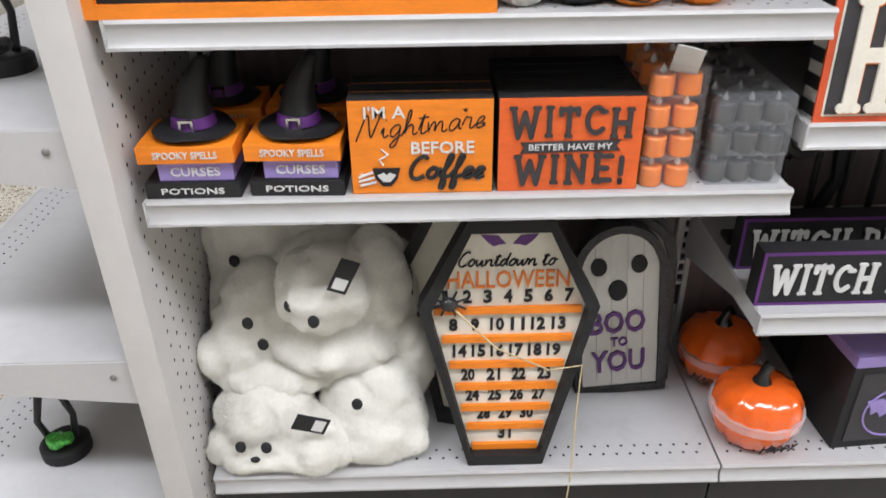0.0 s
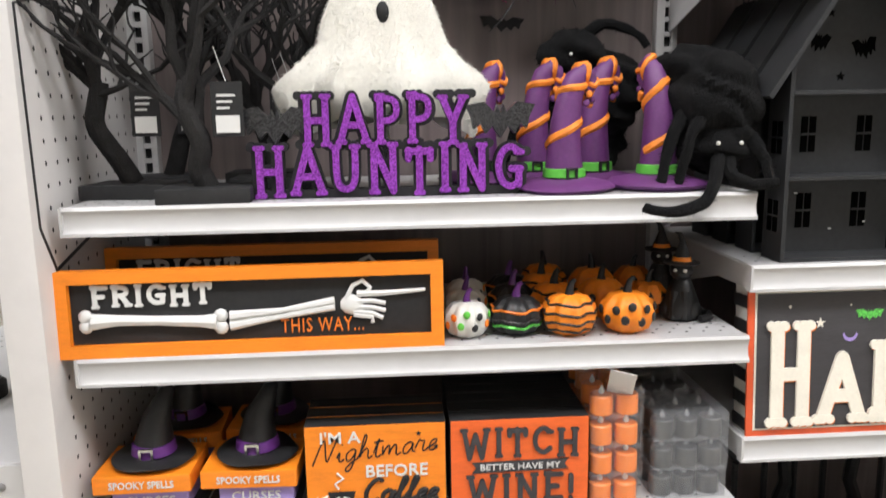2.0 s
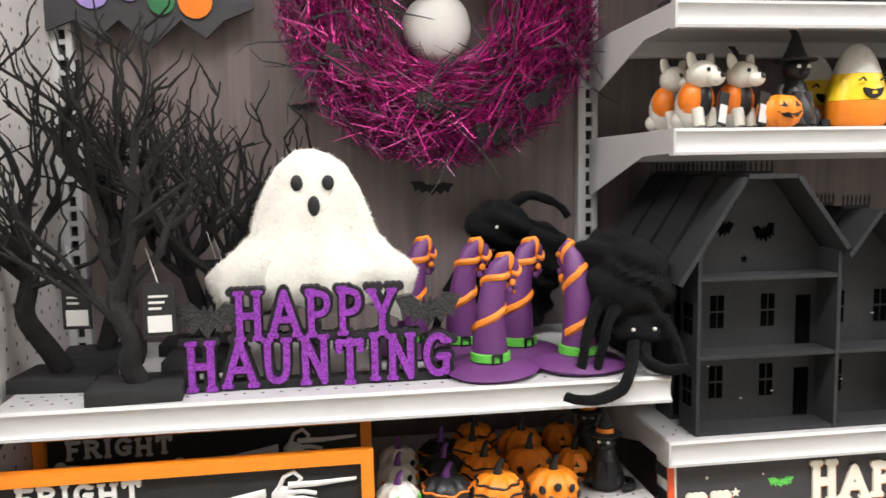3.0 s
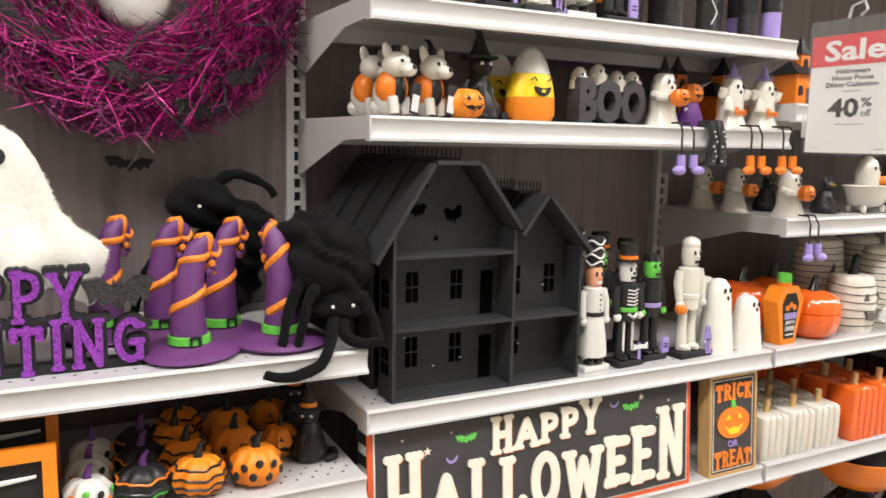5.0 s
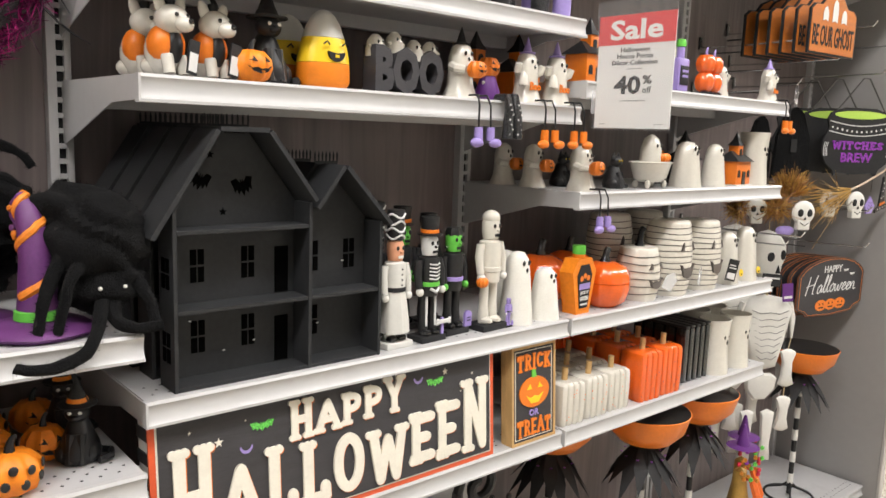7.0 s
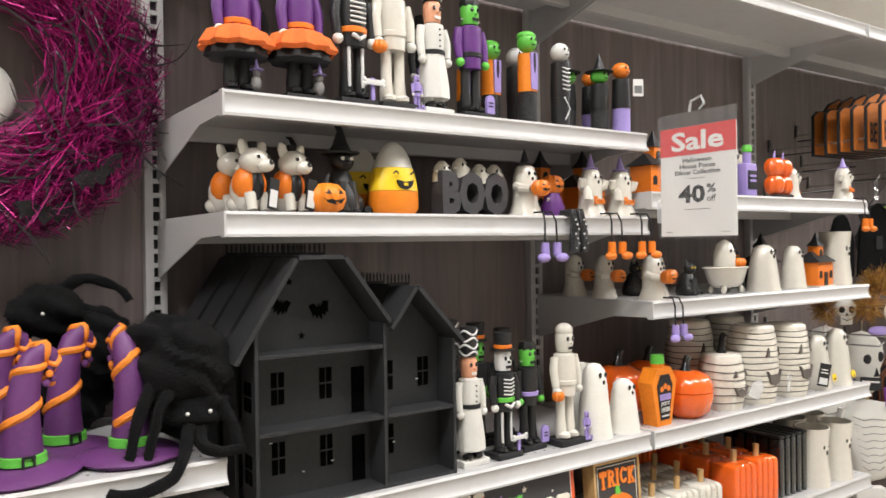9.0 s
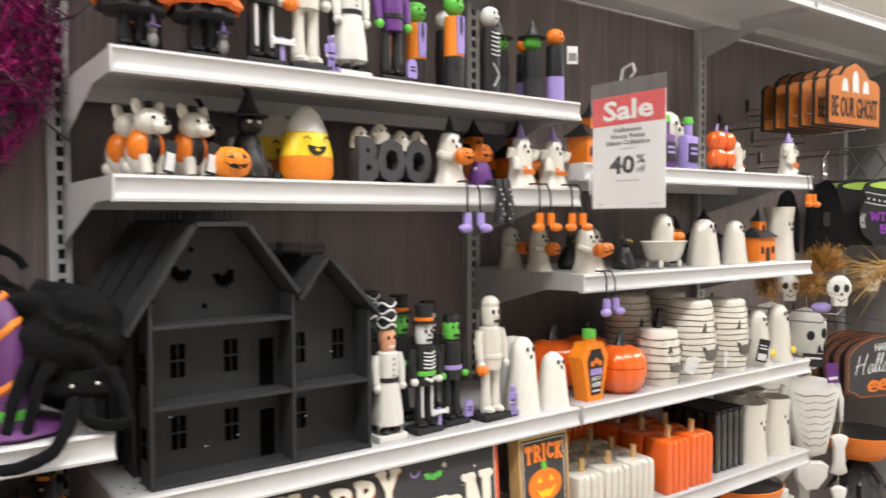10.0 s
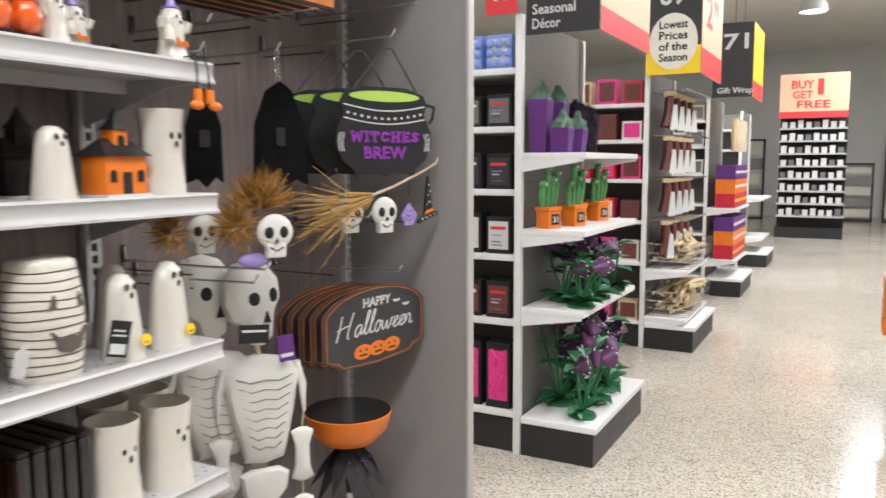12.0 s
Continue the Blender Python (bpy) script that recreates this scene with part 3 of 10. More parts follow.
# uprights, backs and end panels of the long shelf run
for k in range(5):
    x = k * BAY
    post = thing("upright", "white slotted steel shelf upright", "shelf upright", at(x, 0.37, 0), "uprights of the shelf run", "structure")
    part("channel", Mesh().box(-0.019, -0.004, -0.013, 0.013, 0, 2.12, 0.002).box(0.008, 0.019, -0.013, 0.013, 0, 2.12, 0.002).box(-0.0041, 0.0081, -0.004, 0.013, 0, 2.12), WHITE, post)
    web = Mesh()
    for i in range(14, 82):
        web.box(-0.0041, 0.0081, -0.0122, -0.0035, i * 0.0254, i * 0.0254 + 0.0085)
    part("slot_web", web, WHITE, post)
    part("slot_shadow", Mesh().box(-0.0039, 0.0079, -0.0046, -0.0042, 0.3, 2.1), HOLE, post)
for k in range(4):
    tagged(part("back_panel", Mesh().box(k * BAY + 0.0195, (k + 1) * BAY - 0.0195, 0.378, 0.39, 0.12, 2.12), BACK, None, smooth=False), "dark brown wood-grain back panel of the shelving", "back panel", "back panels of the shelf run", "structure")

end = thing("end_panel", "tall grey laminate end panel of the shelving", "end panel", at(3.665, 0, 0), "", "structure")
part("board", Mesh().box(0.0, 0.03, -0.045, 0.42, 0.0, 2.16, 0.002), GREYPANEL, end)
part("edge_trim", Mesh().box(-0.003, 0.033, -0.056, -0.0455, 0.0, 2.165, 0.003), PANELTRIM, end, "pale edge trim of the grey panel")

# perforated divider on the other end, back of the neighbouring rack
peg = thing("perforated_panel", "white perforated steel end panel of the shelving", "end panel", at(-0.062, 0, 0), "", "structure")
part("sheet", Mesh().box(-0.003, 0.046, -0.055, 0.44, 0.02, 2.1, 0.003), PEG, peg)
holes = Mesh()
for i in range(70):
    for j in range(12):
        yy, zz = 0.0 + j * 0.034, 0.1 + i * 0.0285
        holes.add([(0.0466, yy + 0.0028 * c, zz + 0.0036 * s) for c, s in ((1, 0), (0.7, 0.7), (0, 1), (-0.7, 0.7), (-1, 0), (-0.7, -0.7), (0, -1), (0.7, -0.7))], [range(8)])
tagged(part("perforation", holes, HOLE, peg, "rows of dark round punched holes"), kind="stuff")


LIP = [(0.012, 0.0), (0.002, 0.0005), (-0.001, -0.004), (0.0015, -0.008), (0.0035, -0.018), (0.0015, -0.028), (-0.0035, -0.033), (-0.0035, -0.037), (0.012, -0.037)]


def shelf(bay, z, depth=0.365, label="white steel shelf with a price channel lip", brackets=True, front=0.0, holes_rows=3):
    """One bay's shelf: plate, rolled lip, two brackets, punched holes."""
    x0, w = bay * BAY + 0.004, BAY - 0.008
    s = thing("shelf", label, "shelf", at(x0, front, z), "white shelves of the run")
    part("plate", Mesh().box(0.002, w - 0.002, 0.0122, depth, -0.02, 0.0, 0.0008), SHELFTOP, s, smooth=False)
    lip = Mesh().rings([[(xx, y, zz) for y, zz in LIP] for xx in (0.0, w)])
    part("lip", lip, WHITE, s, "glossy white rolled price channel")
    part("end_cap", Mesh().box(-0.0012, 0.0022, -0.003, 0.012, -0.0375, 0.0005), BRACKET, s)
    if brackets:
        prof = [(0.0125, -0.002), (0.0125, -0.034), (0.11, -0.037), (depth - 0.01, -0.105), (depth - 0.002, -0.1), (depth - 0.002, -0.002)]
        for xx in (0.0, w - 0.002):
            b = Mesh().rings([[(xx + dx, y, zz) for y, zz in prof] for dx in (0.0, 0.002)])
            part("bracket", b, BRACKET, s, smooth=False)
    part("stiffener", Mesh().box(0.003, w - 0.003, depth * 0.62, depth * 0.62 + 0.02, -0.045, -0.0202), BRACKET, s, smooth=False)
    dots = Mesh()
    for r in range(holes_rows):
        n = int(w / 0.0245)
        for i in range(n):
            cx, cy = 0.02 + i * 0.0245 + (0.012 if r % 2 else 0), 0.03 + r * 0.018
            dots.add([(cx + 0.0026 * c, cy + 0.0026 * q, 0.0006) for c, q in ((1, 0), (0.5, 0.87), (-0.5, 0.87), (-1, 0), (-0.5, -0.87), (0.5, -0.87))], [range(6)])
    tagged(part("perforation", dots, HOLE, s, smooth=False), kind="stuff")
    return s


Z1A, Z1B, Z1C, ZDECK = 1.213, 1.013, 0.764, 0.200
ZMID, ZLOW, ZWP, Z2A, Z2B, Z3A, Z3B = 1.107, 0.853, 0.532, 1.735, 1.560, 1.614, 1.381
for z in (Z1A, Z1B, Z1C):
    shelf(0, z, front=-0.022, depth=0.387)
shelf(1, Z2A), shelf(1, Z2B), shelf(2, Z3A), shelf(2, Z3B)
for b in (1, 2):
    shelf(b, ZMID), shelf(b, ZLOW)
shelf(1, ZWP)
shelf(1, 2.105, depth=0.36), shelf(2, 2.105, depth=0.36), shelf(3, 2.105, depth=0.36)
for b in range(4):
    x0 = b * BAY + 0.002
    d = thing("base_deck", "white base deck with punched holes on a black kick plate", "shelf", at(x0, -0.0, ZDECK), "base decks of the shelf run")
    part("plate", Mesh().box(0, BAY - 0.004, 0.012, 0.37, -0.02, 0), SHELFTOP, d, smooth=False)
    part("lip", Mesh().rings([[(xx, y, zz) for y, zz in LIP] for xx in (0.0, BAY - 0.004)]), WHITE, d)
    part("kick_plate", Mesh().box(0, BAY - 0.004, 0.03, 0.36, -0.199, -0.038), KICK, d, "black kick plate")
    dots = Mesh()
    for r in range(2):
        for i in range(36):
            cx, cy = 0.02 + i * 0.0245 + (0.012 if r % 2 else 0), 0.035 + r * 0.02
            dots.add([(cx + 0.003 * c, cy + 0.003 * q, 0.0006) for c, q in ((1, 0), (0.5, 0.87), (-0.5, 0.87), (-1, 0), (-0.5, -0.87), (0.5, -0.87))], [range(6)])
    tagged(part("perforation", dots, HOLE, d, smooth=False), kind="stuff")
# ---------------------------------------------------------------- first bay: bottom deck
def disc(x, z, r, y0, y1, rz=None, seg=14):
    return Mesh().plate(arc(x, z, r, 0, 360 - 360 / seg, seg - 1, rz), y0, y1)


def plush_ghost(x, y, z, lumps, eyes_at=(), mouth=None, seed=1, label="cream plush ghost with black embroidered eyes in a heap"):
    """A limp stuffed ghost: soft lumps of head, hem and stub arms that melt into one skin."""
    g = thing("plush_ghost", label, "plush toy", at(x, y, z), "heap of plush ghosts")
    b = Mesh()
    for lx, ly, lz, rx, ry, rz, tilt in lumps:
        b.ball(lx - x, ly - y, lz - z, rx, ry, rz, 26, rot=pose(0, 0, 0, tilt, 0, 0))
    wobble(wobble(b, 0.012, 12, seed), 0.008, 30, seed)
    b.bm.normal_update()
    for v in b.bm.verts:
        v.co += v.normal * 0.0035 * math.sin(9 * noise.noise(v.co * 9 + Vector((seed, 2, 1))) + v.co.x * 60)
        v.co.z = max(v.co.z, ZDECK + 0.002 - z)
        v.co.x = max(v.co.x, -0.016 - x)
    ob = part("body", b, FUR, g)
    md = ob.modifiers.new("skin", "REMESH")
    md.mode, md.voxel_size, md.use_smooth_shade = "VOXEL", 0.0058, True
    sm = ob.modifiers.new("soft", "SMOOTH")
    sm.factor, sm.iterations = 0.6, 4
    bpy.context.view_layer.update()
    skin = bpy.data.meshes.new_from_object(ob.evaluated_get(bpy.context.evaluated_depsgraph_get()))
    ob.modifiers.clear()
    ob.data = skin
    off = Vector((seed * 3.1, seed, -seed * 2.0))
    for v in skin.vertices:
        crease = 1 - abs(noise.noise(v.co * 11 + off)) * 5
        v.co += v.normal * (0.0030 * noise.noise(v.co * 26 + off) + 0.0012 * noise.noise(v.co * 85 + off) - 0.0050 * max(0.0, crease))
    skin.update()
    fuzz(ob, 9000, 0.0050, 0.0005, seed)
    for ex, ey, ez in eyes_at:
        part("eye", Mesh().ball(ex - x, ey - y, ez - z, 0.0098, 0.007, 0.0118, 14), BLACKMATT, g, "black embroidered eye")
    if mouth:
        part("mouth", Mesh().ball(mouth[0] - x, mouth[1] - y, mouth[2] - z, 0.009, 0.005, 0.006, 10), BLACKMATT, g, "black embroidered mouth")
    return g


plush_ghost(0.07, 0.26, 0.42, [(0.07, 0.27, 0.53, 0.100, 0.080, 0.16, 0), (0.05, 0.25, 0.42, 0.085, 0.085, 0.10, 0)], [(0.052, 0.184, 0.541)], None, 1)
plush_ghost(0.19, 0.30, 0.20, [(0.19, 0.30, 0.29, 0.18, 0.06, 0.10, 0), (0.18, 0.29, 0.57, 0.13, 0.06, 0.12, 0), (0.2, 0.3, 0.42, 0.15, 0.06, 0.12, 0)], (), None, 8)
plush_ghost(0.34, 0.21, 0.22, [(0.352, 0.17, 0.330, 0.056, 0.066, 0.105, 12), (0.325, 0.23, 0.43, 0.074, 0.066, 0.125, 0), (0.30, 0.22, 0.27, 0.07, 0.06, 0.08, 0)], (), None, 7)
plush_ghost(0.10, 0.17, 0.33, [(0.092, 0.175, 0.43, 0.092, 0.080, 0.116, -12), (0.012, 0.115, 0.390, 0.034, 0.036, 0.052, 0), (0.05, 0.13, 0.40, 0.06, 0.05, 0.06, 0), (0.10, 0.105, 0.345, 0.098, 0.046, 0.036, -14), (0.165, 0.11, 0.345, 0.045, 0.036, 0.034, 0)],
            [(0.086, 0.084, 0.478), (0.107, 0.082, 0.434)], None, 3)
plush_ghost(0.10, 0.07, 0.20, [(0.096, 0.085, 0.268, 0.096, 0.074, 0.090, -8), (0.185, 0.06, 0.236, 0.085, 0.068, 0.056, 0), (0.020, 0.05, 0.228, 0.040, 0.040, 0.042, 0), (0.12, 0.05, 0.224, 0.125, 0.062, 0.036, 0)],
            [(0.061, 0.003, 0.272), (0.106, 0.000, 0.272)], (0.084, -0.002, 0.246), 4)
plush_ghost(0.285, 0.09, 0.20, [(0.288, 0.105, 0.292, 0.096, 0.066, 0.090, -18), (0.290, 0.062, 0.238, 0.100, 0.058, 0.056, 0), (0.335, 0.09, 0.27, 0.050, 0.055, 0.08, 0)], [(0.266, 0.030, 0.340)], None, 5)
plush_ghost(0.21, 0.16, 0.40, [(0.216, 0.175, 0.450, 0.162, 0.054, 0.150, -30), (0.216, 0.110, 0.530, 0.086, 0.076, 0.078, -20), (0.305, 0.17, 0.51, 0.066, 0.055, 0.10, -20), (0.22, 0.115, 0.40, 0.11, 0.045, 0.06, -30)],
            [(0.207, 0.036, 0.513), (0.168, 0.054, 0.533)], None, 2)
for tx, ty, tz, tr in ((0.262, 0.034, 0.600, 28), (0.190, -0.006, 0.330, -62)):
    tg = thing("hang_tag", "black card price tag on a plush ghost", "price tag", pose(tx, ty, tz, 0, tr, 15))
    part("card", Mesh().box(-0.016, 0.016, -0.001, 0.001, -0.03, 0.03), BLACKMATT, tg)
    part("barcode", Mesh().box(-0.011, 0.011, -0.0018, -0.0011, -0.024, -0.004), PAPER, tg, "white barcode label")


def coffin_poly(s=1.0, d=0.0):
    p = [(-0.067, 0), (0.067, 0), (0.148, 0.326), (0.068, 0.480), (-0.068, 0.480), (-0.148, 0.326)]
    c = (0, 0.25)
    out = []
    for x, z in p:
        v = Vector((x - c[0], z - c[1]))
        v *= (1 - d / v.length)
        out.append((c[0] + v.x * s, c[1] + v.y * s))
    return out


def coffin_calendar(m, full=True):
    c = thing("coffin_calendar", "black coffin countdown calendar with white and orange number rows", "calendar", m, "coffin calendars")
    o, i = coffin_poly(), coffin_poly(1, 0.021)
    fr = Mesh()
    for k in range(6):
        j = (k + 1) % 6
        fr.plate([o[k], o[j], i[j], i[k]], -0.022, 0.022)
    part("rim", fr, BLACKMATT, c, "black wooden coffin rim", smooth=False)
    part("board", Mesh().plate(coffin_poly(1, 0.014), 0.004, 0.012), IVORY, c, "white printed board", smooth=False)
    if not full:
        return c
    rowz = [0.3235, 0.270, 0.2175, 0.169, 0.126, 0.0855, 0.041]
    ledges = [0.311, 0.256, 0.204, 0.158, 0.113, 0.072, 0.027]
    texts = ["1  2  3  4  5  6  7", "8  9 10 11 12 13", "14 15 16 17 18 19", "20 21 22 23", "24 25 26 27", "28 29 30", "31"]
    half = [0.108, 0.098, 0.092, 0.078, 0.070, 0.050, 0.013]
    for z, lz, s, h in zip(rowz, ledges, texts, half):
        row_ = s.split()
        for i, one in enumerate(row_):
            half_w = (0.0042 if "1" in one and len(one) == 1 else 0.0072) if len(one) == 1 else 0.0118
            mid = -h + half_w + (2 * h - 2 * half_w) * i / max(1, len(row_) - 1) if len(row_) > 1 else 0.0
            words("number", one, INK, c, mid - half_w, mid + half_w, z, z + 0.024, 0.0035, 0.002, 0.03, label="black painted number")
        hw = 0.053 + (0.126 - 0.053) * (lz / 0.326)
        part("ledge", Mesh().box(-hw, hw, -0.004, 0.0035, lz - 0.006, lz + 0.006), ORANGEWOOD, c, "orange slotted ledge", smooth=False)
    words("lettering", "HALLOWEEN", ORANGE, c, -0.100, 0.100, 0.351, 0.383, 0.0035, 0.002, 0.006, label="orange painted lettering")
    script_words("lettering", "Countdown to", INK, c, -0.086, 0.074, 0.390, 0.418, 0.003, 0.0017, "black script lettering", 0.3)
    for sx in (-1, 1):
        bat = [(0, 0.0), (0.012, 0.014), (0.04, 0.016), (0.03, 0.004), (0.02, -0.004), (0.01, -0.001)]
        part("bat_print", Mesh().plate([(sx * (0.006 + x), 0.431 + z) for x, z in bat], 0.0015, 0.0038), PURPLE, c, "purple bat", smooth=False)
    sp = part("spider_marker", Mesh().ball(-0.098, -0.012, 0.330, 0.015, 0.01, 0.013), BLACKGLIT, c, "small black spider marker")
    for k in range(8):
        a = radians(20 + k * 45)
        part("spider_leg", Mesh().tube([(-0.098, -0.012, 0.330), (-0.098 + 0.02 * math.cos(a), -0.016, 0.334 + 0.014 * math.sin(a)), (-0.098 + 0.03 * math.cos(a), -0.006, 0.328 + 0.024 * math.sin(a))], 0.0022, 5), BLACKGLIT, sp)
    st = Mesh().tube([(-0.098, -0.012, 0.330), (-0.02, -0.014, 0.245), (0.07, -0.024, 0.205), (0.125, -0.026, 0.215), (0.12, -0.03, 0.13), (0.118, -0.034, -0.02), (0.11, -0.034, -0.11)], 0.0016, 5)
    part("string", st, BEIGE, c, "twine string")
    part("tassel", Mesh().lathe([(0.0, 0), (0.006, -0.004), (0.004, -0.012), (0.011, -0.035), (0, -0.036)], 10, Matrix.Translation((0.11, -0.034, -0.11))), BEIGE, c)
    return c


coffin_calendar(pose(0.525, 0.036, 0.2, -5, 0, 0))
coffin_calendar(pose(0.475, 0.13, 0.2, -7, 0, -16), False)


def boo_sign(m, full):
    b = thing("tombstone_sign", "white plank ghost sign in a black arched frame" if full else "black glitter arched sign stacked behind", "sign", m, "arched ghost signs")
    o = [(-0.092, 0)] + [(0.092, 0)] + arc(0, 0.285, 0.092, 0, 180, 14, 0.108)
    i = [(-0.076, 0.014)] + [(0.076, 0.014)] + arc(0, 0.285, 0.076, 0, 180, 14, 0.092)
    fr = Mesh()
    for k in range(len(o)):
        j = (k + 1) % len(o)
        fr.plate([o[k], o[j], i[j], i[k]], -0.012, 0.012)
    part("arch_frame", fr, BLACKGLIT, b, "black glitter frame", smooth=False)
    for k in range(5):
        x0, x1 = -0.076 + k * 0.0304, -0.076 + (k + 1) * 0.0304 - 0.0008
        top = lambda x: 0.285 + 0.092 * math.sqrt(max(0, 1 - (x / 0.0765) ** 2))
        part("plank", Mesh().plate([(x0, 0.012), (x1, 0.012), (x1, top(x1)), ((x0 + x1) / 2, top((x0 + x1) / 2)), (x0, top(x0))], -0.003, 0.005), WHITEPAINT, b, smooth=False)
    if full:
        for x, z, r, q in ((-0.040, 0.304, 0.0155, 0.02), (0.036, 0.304, 0.0155, 0.02), (-0.004, 0.248, 0.018, 0.024)):
            part("face_spot", disc(x, z, r, -0.006, -0.0032, q), BLACKMATT, b, "black painted eye or mouth")
        words("lettering", "BOO", PURPLE, b, -0.058, 0.05, 0.146, 0.200, -0.0035, 0.003, 0.022, label="purple painted lettering")
        words("lettering", "TO", PURPLE, b, -0.018, 0.016, 0.114, 0.136, -0.0035, 0.003, 0.022, label="purple painted lettering")
        words("lettering", "YOU", PURPLE, b, -0.058, 0.05, 0.050, 0.104, -0.0035, 0.003, 0.022, label="purple painted lettering")
    return b


BOOK = Matrix.Diagonal((0.985, 1, 0.955, 1))
boo_sign(pose(0.775, 0.214, 0.2, -3, -5, 0) @ BOOK, True)
boo_sign(pose(0.788, 0.245, 0.2, -3, -3, 0) @ BOOK, False)
boo_sign(pose(0.797, 0.278, 0.2, -3, -3, 0) @ BOOK, False)

# ---------------------------------------------------------------- first bay: books, block signs, candles


def hat_stack(m):
    s = thing("book_stack_with_hat", "stacked spell books topped by a black witch hat", "book stack", m, "spell book stacks")
    for nm, txt, w, z0, z1, mt, off, jut in (("book", "POTIONS", 0.132, 0, 0.024, BLACK, 0.0, 0), ("book", "CURSES", 0.103, 0.0245, 0.053, LILAC, 0.006, 0.006), ("book", "SPOOKY SPELLS", 0.132, 0.0535, 0.079, ORANGEWOOD, -0.002, -0.002)):
        bk = part(nm, Mesh().box(off - w / 2, off + w / 2, jut, 0.105, z0, z1, 0.002), mt, s, smooth=False)
        words("spine_title", txt, PAPER, bk, off - w * 0.33, off + w * 0.33, z0 + 0.0075, z1 - 0.0075, jut - 0.0003, 0.0012, 0.012, label="white raised spine title")
    part("brim", wobble(Mesh().lathe([(0, 0.081), (0.054, 0.0805), (0.060, 0.085), (0.054, 0.088), (0.028, 0.090), (0, 0.091)], 36, Matrix.Translation((0, 0.055, 0))), 0.006, 20), BLACK, s)
    part("crown", wobble(Mesh().tube([(0, 0.055, 0.086), (0.002, 0.056, 0.11), (0.006, 0.058, 0.135), (0.014, 0.062, 0.158), (0.020, 0.068, 0.173), (0.030, 0.075, 0.178)], [0.029, 0.025, 0.020, 0.015, 0.011, 0.003], 16), 0.004, 34), BLACK, s)
    part("hat_band", Mesh().lathe([(0.0292, 0.089), (0.0315, 0.091), (0.0292, 0.105), (0.0272, 0.105)], 20, Matrix.Translation((0.001, 0.055, 0))), PURPLE, s, "purple hat band")
    part("buckle", Mesh().border(-0.010, 0.010, 0.088, 0.107, 0.0035, 0.0195, 0.0235), CHROME, s, "silver square buckle", smooth=False)
    return s


h0 = hat_stack(at(0.072, -0.012, Z1C))
copy_thing(h0, at(0.216, -0.010, Z1C, -2))
copy_thing(h0, at(0.085, 0.125, Z1C, 3))
copy_thing(h0, at(0.222, 0.13, Z1C, -3))


def star(x, z, r, y0, y1):
    return Mesh().plate([(x + (r if k % 2 == 0 else r * 0.42) * math.sin(k * math.pi / 5), z + (r if k % 2 == 0 else r * 0.42) * math.cos(k * math.pi / 5)) for k in range(10)], y0, y1)


def coffee_sign(m, full):
    s = thing("block_sign", "orange wooden coffee block sign with black sides", "block sign", m, "coffee block signs")
    part("block", Mesh().box(0, 0.196, 0.0022, 0.034, 0, 0.137, 0.001), BLACKMATT, s, smooth=False)
    part("face", Mesh().box(0.001, 0.195, -0.0005, 0.002, 0.001, 0.136), ORANGEWOOD, s, "orange printed face", smooth=False)
    if full:
        words("lettering", "I'M A", PAPER, s, 0.022, 0.078, 0.112, 0.129, -0.0007, 0.0015, 0.012)
        script_words("lettering", "Nightmare", INK, s, 0.010, 0.182, 0.080, 0.118, -0.001, 0.0011, "", 0.2, 0.09)
        words("lettering", "BEFORE", PAPER, s, 0.084, 0.170, 0.060, 0.078, -0.0007, 0.0015, 0.014)
        script_words("lettering", "Coffee", BLACKMATT, s, 0.076, 0.182, 0.022, 0.058, -0.001, 0.0034, "raised black script word", 0.2)
        part("cup_print", Mesh().plate([(0.03, 0.04), (0.068, 0.04), (0.064, 0.024), (0.055, 0.013), (0.043, 0.013), (0.034, 0.024)], -0.003, -0.0008), INK, s, "black coffee cup", smooth=False)
        part("foam_print", Mesh().plate([(0.036, 0.03), (0.045, 0.034), (0.049, 0.030), (0.053, 0.034), (0.062, 0.030), (0.054, 0.02), (0.044, 0.02)], -0.0038, -0.0031), PAPER, s, "white bat on the cup", smooth=False)
        part("steam_print", Mesh().tube([(0.045, -0.0012, 0.044), (0.04, -0.0012, 0.052), (0.052, -0.0012, 0.06), (0.043, -0.0012, 0.068)], 0.0016, 5), PAPER, s)
        part("finger_bones", Mesh().tube([(0.010, -0.0015, 0.026), (0.03, -0.0015, 0.034)], 0.002, 5).tube([(0.010, -0.0015, 0.02), (0.032, -0.0015, 0.026)], 0.002, 5).tube([(0.012, -0.0015, 0.014), (0.034, -0.0015, 0.019)], 0.002, 5), PAPER, s)
        for x, z, mt in ((0.158, 0.122, INK), (0.176, 0.02, PAPER), (0.015, 0.03, PAPER), (0.182, 0.102, INK)):
            part("star_print", star(x, z, 0.004, -0.0014, -0.0007), mt, s, smooth=False)
    return s


for k in range(3):
    coffee_sign(at(0.292, -0.008 + k * 0.036, Z1C), k == 0)

